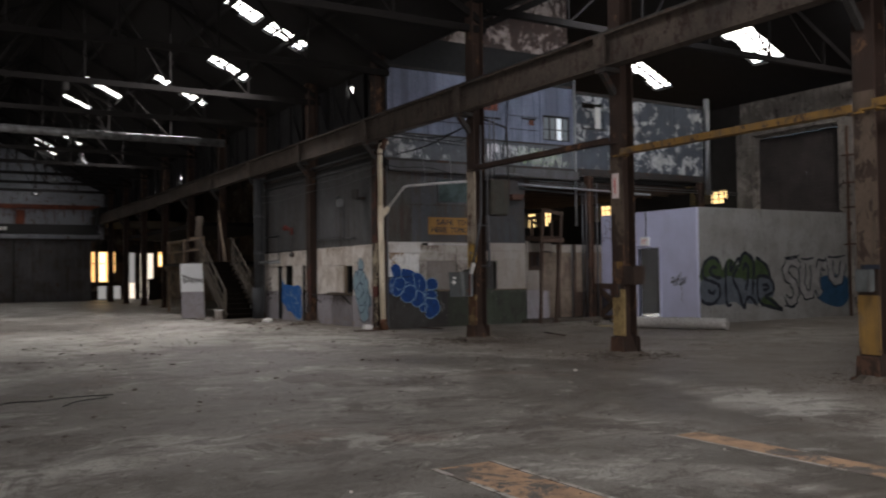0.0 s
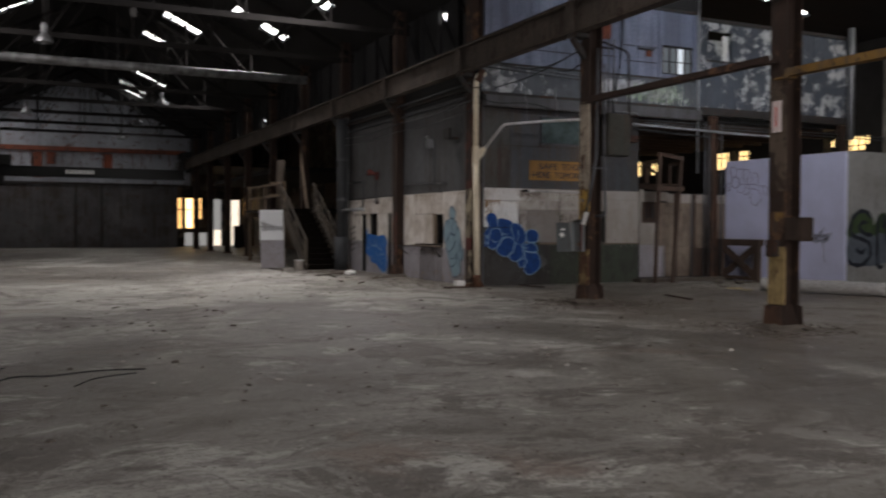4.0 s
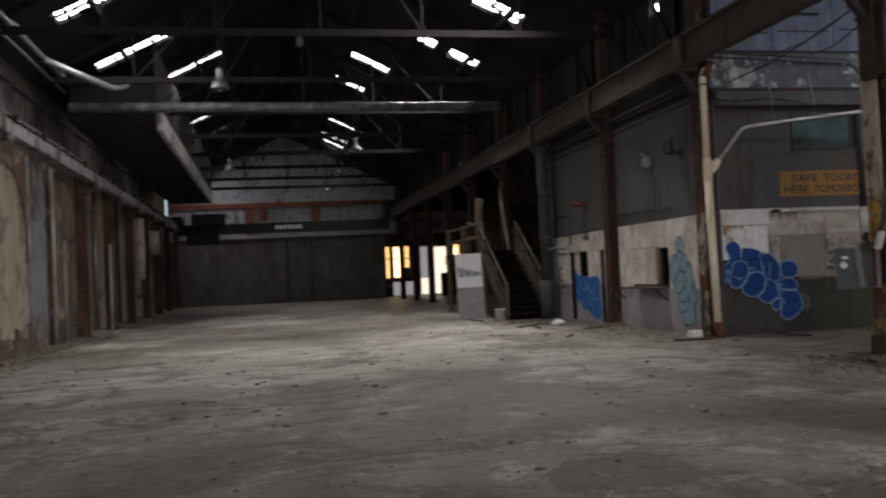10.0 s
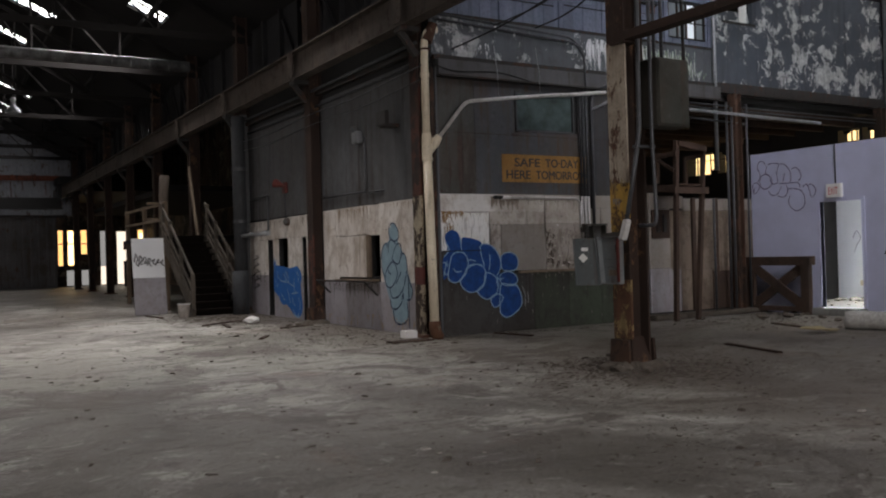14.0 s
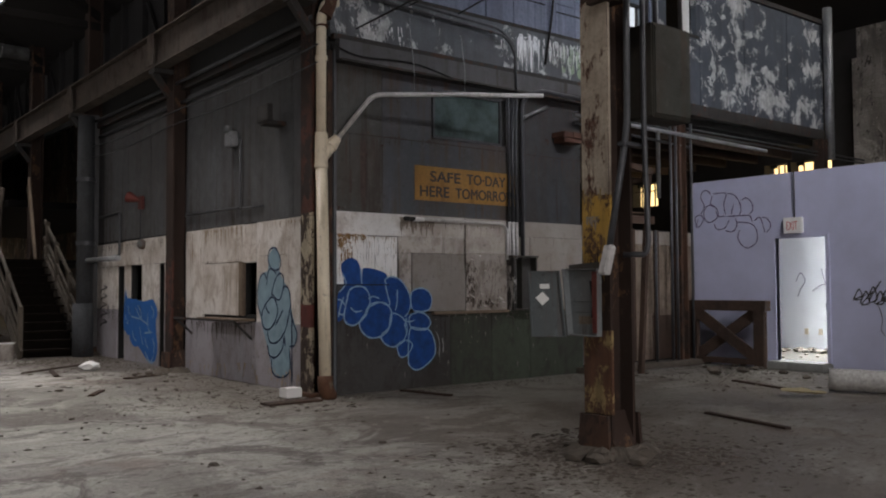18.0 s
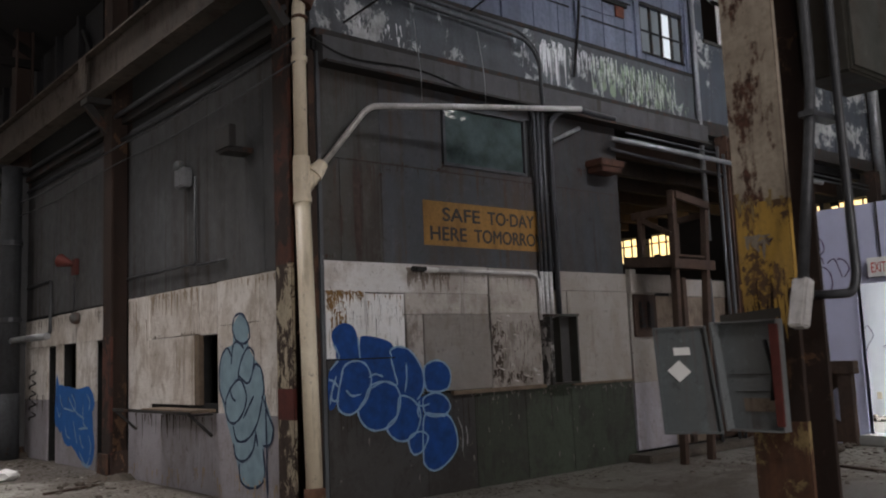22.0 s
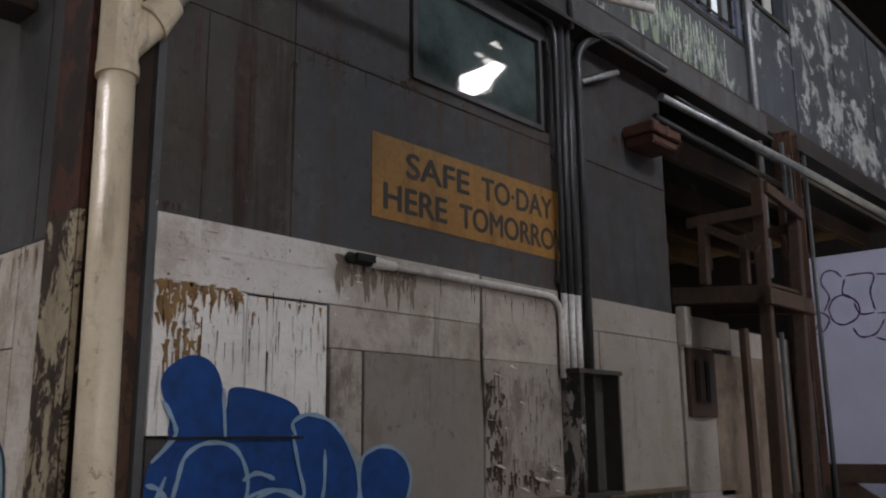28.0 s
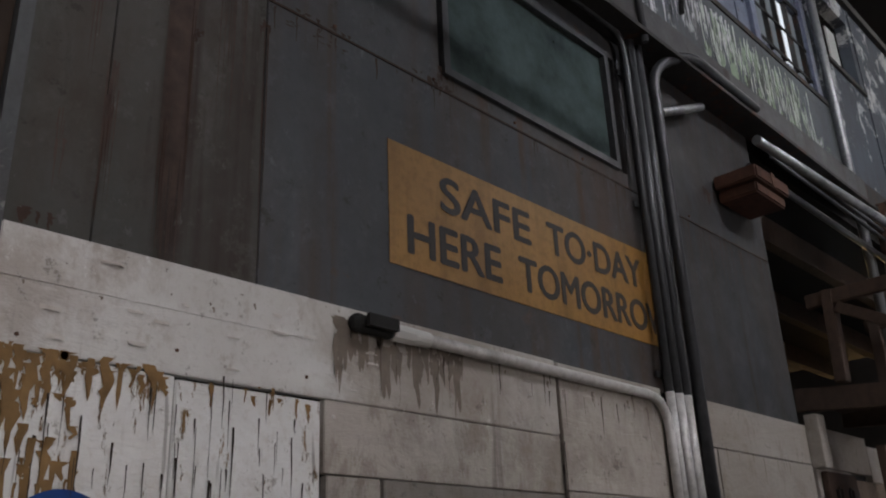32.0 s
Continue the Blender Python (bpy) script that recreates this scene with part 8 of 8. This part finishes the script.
pipe(bm, [(-2.5, 32.2, 6.55), (9.9, 32.2, 6.5)], 0.14, 18)
part("duct", bm, "ductgalv", dc)
for k in range(26):
    x = -2.4 + 0.47 * k
    bm = B()
    rod(bm, (x, 32.2, 6.55 - 0.002 * k), (x + 0.025, 32.2, 6.55 - 0.002 * k), 0.155, 16)
    part("seam", bm, "ductgalv", dc)
for x in (-1.6, 1.0, 4.0, 7.0):
    bm = B()
    pipe(bm, [(x, 32.2, 6.6), (x, 31.62, 7.12)], 0.01, 6)
    part("hanger", bm, "steel", dc)
bm = B()
pipe(bm, [(-2.6, 30.0, 7.35), (-1.2, 31.6, 6.95), (-0.9, 32.0, 7.15)], 0.09, 12, 0.2)
solo("flexible_duct", bm, "galv", "bent galvanised branch duct", "duct")
wp = thing("wall_pipes", "pale pipes running along the top of the brick wall", "pipe", (-2.6, 25, 7.4))
for x, z, r in ((-2.62, 7.45, 0.06), (-2.75, 7.2, 0.035)):
    bm = B()
    pipe(bm, [(x, 5, z), (x, 33, z - 0.05)], r, 10)
    part("pipe", bm, "galv", wp)
for y in (22.0, 27.2, 31.9):
    bm = B()
    rod(bm, (-2.62, y, 7.44), (-2.62, y + 0.25, 7.44), 0.1, 12)
    part("coupling", bm, "galv", wp)


def high_bay(x, y, z):
    l = thing("high_bay_lamp", "dusty bell-shaped metal high-bay lamp hung from the roof", "lamp", (x, y, z), "high-bay lamps")
    bm = B()
    prof = [(0.27, 0.0), (0.25, 0.1), (0.17, 0.2), (0.09, 0.26), (0.08, 0.42), (0.1, 0.5), (0.06, 0.58)]
    rings = [[bm.verts.new((x + r * math.cos(2 * math.pi * k / 18), y + r * math.sin(2 * math.pi * k / 18), z + h)) for k in range(18)] for r, h in prof]
    for a, b in zip(rings, rings[1:]):
        for k in range(18):
            bm.faces.new((a[k], a[(k + 1) % 18], b[(k + 1) % 18], b[k])).smooth = True
    part("shade", bm, "lampmetal", l)
    bm = B()
    pipe(bm, [(x, y, z + 0.55), (x, y, 9.98)], 0.015, 6)
    part("stem", bm, "steel", l)


for x, y, z in ((1.65, 31.2, 6.85), (1.2, 50.0, 6.9), (6.7, 44.0, 6.9), (6.7, 53.0, 6.9), (6.7, 62.5, 7.0)):
    high_bay(x, y, z)
bm = bx(3.6, 3.75, 26.64, 26.79, 6.86, 7.102, bevel=0.02)
solo("junction_box", bm, "steel", "small box hanging from the truss", "box")
loft = thing("hanging_loft", "dark loft slung under the roof along the left wall", "loft", (-1.4, 45, 6.2), kind="structure")
part("deck", bx(-2.6, -0.25, 33.0, 60.0, 6.25, 6.4), "loftblack", loft)
part("front", bx(-2.6, -0.25, 32.9, 32.99, 6.25, 7.6), "loftblack", loft)
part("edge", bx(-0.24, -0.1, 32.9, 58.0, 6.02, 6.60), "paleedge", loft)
part("side", bx(-0.3, -0.25, 33.0, 60.0, 6.41, 8.6), "loftblack", loft)

# ---- left arcade: boxes, pipes and cables ----
def wall_box(x, y, z0, z1, w, label, mat):
    b = thing("switch_box", label, "switch box", (x, y, z0))
    part("body", bx(x - 0.12, x, y - w / 2, y + w / 2, z0, z1, bevel=0.012), mat, b)
    part("lid", bx(x, x + 0.012, y - w / 2 + 0.02, y + w / 2 - 0.02, z0 + 0.03, z1 - 0.03, bevel=0.004), mat, b)


wall_box(-2.6, 20.45, 0.9, 1.85, 0.16, "tall pale switch box on the rusty column", "stainply")
wall_box(-2.55, 20.75, 1.25, 1.8, 0.22, "green-grey switch box on the rusty column", "cabinet")
wall_box(-2.62, 20.6, 2.75, 3.3, 0.14, "pale board fixed to the rusty column", "stainply")
wall_box(-2.85, 24.75, 1.32, 1.66, 0.3, "grey outlet box with conduit stub", "galv")
bm = B()
pipe(bm, [(-2.95, 24.7, 1.62), (-3.3, 23.6, 1.56), (-3.55, 22.6, 1.5)], 0.02, 8, 0.1)
solo("conduit_stub", bm, "galv", "pale conduit reaching to the arch", "conduit")
bm = B()
pipe(bm, [(-2.9, 24.75, 1.35), (-2.82, 24.8, 0.9), (-2.9, 24.9, 0.4), (-3.1, 24.6, 0.03)], 0.018, 8, 0.15)
solo("hanging_cable", bm, "galv", "pale cable hanging from the outlet box", "cable")
for i, y in enumerate(LEFT[5:13]):
    if i == 2:
        continue
    for dx, dy, r, z1, m in ((0.08, 0.45, 0.05, 4.9, "galv"), (-0.3, 0.7, 0.07, 5.1, "conduit"), (-0.1, -0.5, 0.035, 4.6, "galv"))[: 0 if i == 1 else 1 + (i * 2) % 3]:
        solo("wall_riser", down(XL + dx - 0.3, y + dy, 0.0, z1, r, 10), m, "vertical pipe beside the brick pier", "pipe", group="left wall risers")
    bm = B()
    bmesh.ops.create_uvsphere(bm, u_segments=12, v_segments=8, radius=0.1, matrix=Matrix.Translation((XL + 0.52, y + 0.1, 4.66)) @ Matrix.Diagonal((1, 1, 1.3, 1)))
    solo("floodlight", bm, "lampgrey", "dull metal floodlight on the runway bracket", "lamp", group="runway floodlights")
solo("white_drum", down(XL + 0.35, 45.1, 1.8, 4.35, 0.24, 18), "stainply", "pale tank strapped to the column", "tank")
solo("white_drum", down(XL + 0.35, 50.0, 3.0, 4.1, 0.28, 18), "stainply", "pale tank strapped to the column", "tank")
solo("pier", bx(XL - 0.75, XL - 0.12, 25.72, 29.22, 0, 4.78, bevel=0.03), "creampier", "cream limewashed brick pier, crumbling at its foot", "pier", kind="structure")
solo("pier", bx(XL - 0.75, XL - 0.16, 29.3, 31.4, 0, 4.78, bevel=0.03), "bluepier", "grey-blue limewashed brick pier", "pier", kind="structure")
solo("pier", bx(XL - 0.75, XL - 0.1, 32.0, 34.0, 0, 4.78, bevel=0.03), "brick", "brown sooty brick pier", "pier", kind="structure")
solo("pier", bx(-3.32, XL - 0.17, 22.93, 24.95, 0, 4.78, bevel=0.02), "moss", "brick pier black with mould and flaking whitewash", "pier", kind="structure")
solo("pier", bx(-3.6, XL - 0.19, 16.6, 19.62, 0, 4.78, bevel=0.02), "patchbrick", "old brick pier blotched with cream plaster, soot and mould", "pier", kind="structure")
solo("arch_jamb", bx(-3.32, XL - 0.172, 22.89, 22.927, 0, 3.9, bevel=0.008), "palejamb", "cream plastered jamb in the bricked-up arch", "jamb", kind="structure")
solo("pier", bx(-3.6, XL - 0.3, 24.955, 25.6, 0, 4.78), "shadeblack", "near-black pier behind the rusty column", "pier", kind="structure")
def arch_hood(yc, radius, spring, top, y0, y1, x, mat):
    """Brick spandrels over a round arch, standing a little proud of its infill."""
    bm = B()
    n = 16
    edge = [(yc - radius * math.cos(math.pi * k / n), spring + radius * math.sin(math.pi * k / n)) for k in range(n + 1)]
    for (ya, za), (yb, zb) in zip(edge, edge[1:]):
        vs = [bm.verts.new((px, py, pz)) for px in (x, x + 0.05) for py, pz in ((ya, za), (yb, zb), (yb, top), (ya, top))]
        for f in ((0, 1, 2, 3), (7, 6, 5, 4), (0, 4, 5, 1), (1, 5, 6, 2), (2, 6, 7, 3), (3, 7, 4, 0)):
            bm.faces.new([vs[i] for i in f])
    for a, b in ((y0, yc - radius), (yc + radius, y1)):
        if b - a > 0.02:
            box(bm, x, x + 0.05, a, b, spring - 0.6, top)
    bmesh.ops.remove_doubles(bm, verts=bm.verts, dist=0.0004)
    solo("arch_hood", bm, mat, "sooty brick spandrels round a limewashed arch", "arch", kind="structure")


arch_hood(27.5, 1.62, 2.75, 4.76, 25.73, 29.2, XL - 0.119, "brick")
for y, x, z1, r in ((31.66, -2.9, 4.78, 0.045), (29.26, -2.92, 4.78, 0.03), (38.4, -2.55, 3.0, 0.05), (33.0, -2.9, 2.9, 0.03)):
    solo("wall_riser", down(x, y, 0.0, z1, r, 10), "stainply", "pale painted pipe beside the brick pier", "pipe", group="left wall risers")
foot_rng = random.Random(77)
for y0, y1, x in ((25.75, 29.2, XL - 0.12), (29.32, 31.35, XL - 0.16), (32.05, 33.95, XL - 0.1)):
    scar = B()
    y = y0
    while y < y1 - 0.1:
        wdt = foot_rng.uniform(0.12, 0.3)
        h = foot_rng.uniform(0.15, 0.75)
        box(scar, x, x + foot_rng.uniform(0.008, 0.03), y, min(y + wdt, y1), 0.0, h)
        y += wdt + 0.004
    solo("plinth_crust", scar, "brick", "crumbling brown brick foot of the pier", "pier foot", kind="structure")
for y0, y1, z in ((35.9, 36.8, 4.78), (40.8, 41.6, 4.78)):
    solo("pier", bx(XL - 0.75, XL - 0.3, y0, y1, 0, z, bevel=0.02), "render", "whitewashed brick pier in the arcade", "pier", kind="structure")

# ---- conduits and cables along the runway ----
for z, x in ((5.02, 11.05), (4.7, 11.15)):
    bm = B()
    pipe(bm, [(x, 22.0, z), (x, 27.0, z - 0.03), (x, 31.3, z)], 0.03, 8)
    solo("service_pipe", bm, "conduit", "service pipe slung below the runway girder", "pipe")
for p, q in (((10.95, 16.9, 4.7), (13.5, 21.9, 5.5)), ((10.95, 17.0, 4.95), (11.6, 21.75, 4.9)), ((10.95, 17.0, 4.95), (12.6, 21.9, 5.45))):
    bm = B()
    m = [(p[i] + q[i]) / 2 for i in range(3)]
    pipe(bm, [p, (m[0], m[1], m[2] - 0.12), q], 0.012, 6, 1.0)
    solo("slung_cable", bm, "black", "black cable slung from column to wall", "cable")
bm = B()
pipe(bm, [(15.55, 21.9, 7.4), (15.5, 21.85, 6.6), (15.42, 21.84, 5.8), (15.25, 21.84, 5.0)], 0.018, 8, 0.5)
solo("hanging_cable", bm, "black", "thick black cable end hanging over the fascia", "cable")
for z, x1 in ((5.40, 14.3), (5.49, 14.2)):
    bm = B()
    pipe(bm, [(11.35, 21.78, z), (x1, 21.76, z - 0.12), (14.52, 21.76, z - 0.34), (14.54, 21.76, 4.4)], 0.022, 8, 0.15)
    solo("conduit_drop", bm, "conduit", "conduit running along the fascia and down", "conduit")

for zz, rr in ((4.55, 0.012), (4.32, 0.008)):
    bm = B()
    pipe(bm, [(10.93, 21.62, zz), (10.9, 24.2, zz - 0.14), (10.93, 26.55, zz - 0.08), (10.9, 29.0, zz - 0.2), (10.95, 31.1, zz - 0.1)], rr, 6, 0.8)
    solo("slung_cable", bm, "conduit", "thin grey cable slung along the column line", "cable")
bm = B()
pipe(bm, [(11.06, 21.62, 4.62), (11.6, 21.75, 4.52), (12.6, 21.78, 4.60), (13.6, 21.78, 4.42)], 0.012, 6, 0.3)
solo("slung_cable", bm, "black", "black cable sagging beneath the fascia", "cable")

# ---- floor: lines, cable, litter ----
fl = solo("floor_marking", bx(3.45, 3.95, 2.5, 5.9, 0.001, 0.004), "linepaint", "worn orange painted line on the floor", "marking", kind="structure")
for x in (3.42, 3.96):
    solo("floor_marking", bx(x, x + 0.05, 2.5, 5.92, 0.0015, 0.005), "edgepaint", "pale worn edge of the painted floor line", "marking", kind="structure")
solo("floor_marking", bx(5.95, 5.995, 1.0, 5.9, 0.0015, 0.005), "edgepaint", "pale worn edge of the painted floor line", "marking", kind="structure")
solo("floor_marking", bx(6.0, 6.3, 1.0, 5.88, 0.001, 0.004), "linepaint", "worn orange painted line on the floor", "marking", kind="structure")
bm = B()
pipe(bm, [(0.9, 12.6, 0.015), (0.72, 12.1, 0.015), (0.66, 11.75, 0.015), (0.85, 11.7, 0.015), (1.0, 12.0, 0.015), (1.3, 11.85, 0.015), (1.75, 12.05, 0.015), (2.2, 11.95, 0.015)], 0.008, 6, 0.25)
solo("floor_cable", bm, "black", "black cable snaking over the concrete", "cable")
bm = B()
pipe(bm, [(1.5, 11.2, 0.012), (1.7, 11.6, 0.015), (2.1, 11.75, 0.012)], 0.006, 6, 0.2)
solo("floor_cable", bm, "black", "black cable snaking over the concrete", "cable")
for yy in (21.35, 21.05, 20.75, 20.5):
    solo("wall_outlet", bx(22.18, 22.198, yy, yy + 0.08, 0.42, 0.54, bevel=0.004), "pvc", "small tan socket plate on the white inner wall", "socket", group="inner wall sockets")
rng = random.Random(8)
for cx, cy, n, spread, big in ((11.0, 16.9, 26, 0.5, 0.1), (10.95, 12.0, 14, 0.45, 0.08), (18.6, 20.7, 16, 0.5, 0.07), (21.75, 20.5, 26, 0.35, 0.13), (21.7, 21.3, 16, 0.35, 0.11), (20.6, 20.9, 12, 0.6, 0.06), (10.6, 26.4, 12, 0.5, 0.07)):
    for k in range(n):
        a, r = rng.uniform(0, 6.28), spread * rng.random() ** 0.6
        s = big * rng.uniform(0.3, 1.0)
        bm = B()
        bmesh.ops.create_icosphere(bm, subdivisions=1, radius=s)
        o = Vector((rng.random() * 9, rng.random() * 9, 0))
        lift = 0.1 if cx > 20 else 0.0
        for v in bm.verts:
            v.co *= 1 + 0.6 * noise.noise(v.co * 12 + o)
            v.co.z = max(v.co.z * 0.55 + s * 0.35, 0.0)
            v.co += Vector((cx + r * math.cos(a), cy + r * math.sin(a), lift))
        solo("rubble_lump", bm, "footing", "lump of broken concrete on the floor", "rubble", group="broken concrete")
lb = thing("white_box", "small crushed white box lying at the column foot", "litter", (10.72, 21.95, 0))
part("carton", bx(10.62, 10.84, 21.85, 22.05, 0.03, 0.15, bevel=0.006), "paper", lb)
solo("floor_plank", bx(10.2, 10.95, 21.5, 21.75, 0, 0.025, bevel=0.005), "wooddark", "flat scrap board on the floor", "board")
for x, y, a, l in ((9.6, 28.5, 40, 1.7), (9.3, 27.5, 80, 1.1), (8.8, 32.0, 95, 1.3), (10.3, 26.0, 20, 0.8), (12.4, 21.3, 100, 0.9), (16.6, 19.0, 70, 1.1), (13.5, 17.2, 75, 1.2), (9.0, 24.2, 60, 0.6)):
    bm = bx(-l / 2, l / 2, -0.04, 0.04, 0, 0.025, bevel=0.004)
    bmesh.ops.rotate(bm, verts=bm.verts, cent=(0, 0, 0), matrix=Matrix.Rotation(radians(a), 3, "Z"))
    bmesh.ops.translate(bm, verts=bm.verts, vec=(x, y, 0.002))
    solo("scrap_lath", bm, "wooddark", "broken timber lath lying on the concrete", "timber", group="scrap laths")
for x, y, s in ((10.0, 27.9, 0.16), (10.15, 28.2, 0.11), (15.8, 17.95, 0.2), (16.02, 17.8, 0.13), (18.1, 20.2, 0.1), (17.6, 20.4, 0.12), (18.3, 19.6, 0.08), (17.9, 19.0, 0.07)):
    bm = B()
    bmesh.ops.create_icosphere(bm, subdivisions=2, radius=s)
    for v in bm.verts:
        v.co *= 1 + 0.5 * noise.noise(v.co * 9 + Vector((x, y, 0)))
        v.co.z *= 0.12 if (x, y) in ((15.8, 17.95), (16.02, 17.8)) else 0.5
        v.co += Vector((x, y, s * 0.42))
        v.co.z = max(v.co.z, 0.0)
    rag = x < 11
    yel = (x, y) in ((15.8, 17.95), (16.02, 17.8))
    solo("rag" if rag else "foam_scrap" if yel else "rubble_lump", bm, "paper" if rag else "foamy" if yel else "footing",
         "crumpled white rag on the floor" if rag else "torn yellowish foam scrap on the floor" if yel else "lump of broken concrete by the doorway", "rag" if rag else "scrap" if yel else "rubble")


def grit(name, label, spots, mat, seed):
    """Loose chips scattered on the floor, in one mesh."""
    rng = random.Random(seed)
    verts, faces = [], []
    for x0, x1, y0, y1, n, smin, smax in spots:
        for _ in range(n):
            x, y = rng.uniform(x0, x1), rng.uniform(y0, y1)
            s = smin + (smax - smin) * rng.random() ** 3
            a, e, h = rng.uniform(0, 6.28), rng.uniform(0.3, 1), s * rng.uniform(0.15, 0.5)
            base = len(verts)
            for k in range(4):
                t = a + k * 1.5708 + rng.uniform(-0.3, 0.3)
                r = s * (1 if k % 2 else e)
                verts.append((x + r * math.cos(t), y + r * math.sin(t), 0.001))
            for k in range(4):
                vx = verts[base + k]
                verts.append((x + (vx[0] - x) * 0.7, y + (vx[1] - y) * 0.7, h))
            faces.append((base + 4, base + 5, base + 6, base + 7))
            for k in range(4):
                faces.append((base + k, base + (k + 1) % 4, base + 4 + (k + 1) % 4, base + 4 + k))
    me = bpy.data.meshes.new(name)
    me.from_pydata(verts, [], faces)
    me.materials.append(M[mat])
    return tagged(new(name, me), label, "debris", kind="stuff")


def drift(name, label, heaps, mat, seed):
    """Dirt and litter lying in loose heaps: flat chips, thick at the middle and thinning out, in one mesh."""
    rng = random.Random(seed)
    verts, faces = [], []
    for cx, cy, sx, sy, n, smin, smax in heaps:
        for _ in range(n):
            x, y = rng.gauss(cx, sx), rng.gauss(cy, sy)
            if x > 11.1 and y > 21.84 or x < -3.5 or x > 18.7 and y < 20.4:
                continue
            s = smin + (smax - smin) * rng.random() ** 3
            a, h, base = rng.uniform(0, 6.28), rng.uniform(0.001, 0.25 * s), len(verts)
            for k in range(5):
                t, r = a + k * 1.2566, s * rng.uniform(0.5, 1.1)
                verts.append((x + r * math.cos(t), y + 0.8 * r * math.sin(t), 0.0006))
            verts.append((x, y, h + 0.001))
            faces += [(base + k, base + (k + 1) % 5, base + 5) for k in range(5)]
    me = bpy.data.meshes.new(name)
    me.from_pydata(verts, [], faces)
    me.materials.append(M[mat])
    return tagged(new(name, me), label, "debris", kind="stuff")


HEAPS = [(11.0, 16.8, 0.75, 0.6, 3200, 0.008, 0.05), (11.0, 12.0, 0.6, 0.5, 1600, 0.008, 0.05), (13.2, 21.6, 1.8, 0.14, 1500, 0.005, 0.028), (10.75, 27.0, 0.3, 2.6, 2200, 0.005, 0.035),
         (10.0, 30.2, 0.8, 0.7, 1800, 0.008, 0.06), (17.6, 20.0, 0.9, 0.8, 1200, 0.006, 0.04), (-2.5, 25.0, 0.4, 4.5, 2600, 0.008, 0.05), (12.5, 16.0, 2.2, 1.8, 1200, 0.005, 0.03), (11.0, 7.2, 0.7, 0.6, 900, 0.008, 0.04),
         (9.6, 22.6, 0.7, 0.8, 700, 0.006, 0.04), (9.0, 13.5, 1.6, 1.6, 1500, 0.005, 0.03)]
drift("dirt", "brown dirt and crumbs drifted along walls and columns", HEAPS, "dirtbrown", 21)
SPOTS = [(-2.4, 10.6, 2, 24, 3000, 0.004, 0.022), (-2.4, 10.8, 9, 24, 420, 0.012, 0.06), (8.6, 10.9, 24, 34, 260, 0.012, 0.07), (-2.4, 10.6, 20, 45, 1800, 0.006, 0.04), (9.4, 11.1, 22, 32, 600, 0.006, 0.03), (11.4, 19.0, 20.3, 21.8, 300, 0.006, 0.03), (10.4, 11.9, 16.0, 18.0, 400, 0.01, 0.06),
         (15.5, 19.0, 18, 21.2, 260, 0.008, 0.05), (10.3, 11.9, 11.2, 13.0, 250, 0.01, 0.05), (-3.0, -1.8, 14, 40, 900, 0.01, 0.07), (11.2, 19, 5, 20, 900, 0.008, 0.03), (9.8, 11.2, 20.7, 22.4, 200, 0.01, 0.04)]
grit("grit", "loose dark grit and chips scattered over the concrete", SPOTS, "litter", 3)
grit("flakes", "pale paint flakes and paper scraps on the concrete", [(-2.5, -0.9, 15, 32, 800, 0.008, 0.045), (-2.4, 10.6, 3, 40, 900, 0.006, 0.035), (-2.4, 12.5, 9, 22, 160, 0.012, 0.06), (9.4, 11.1, 22, 32, 160, 0.01, 0.05), (11.4, 19, 18, 21.7, 70, 0.008, 0.04)], "flakes", 5)
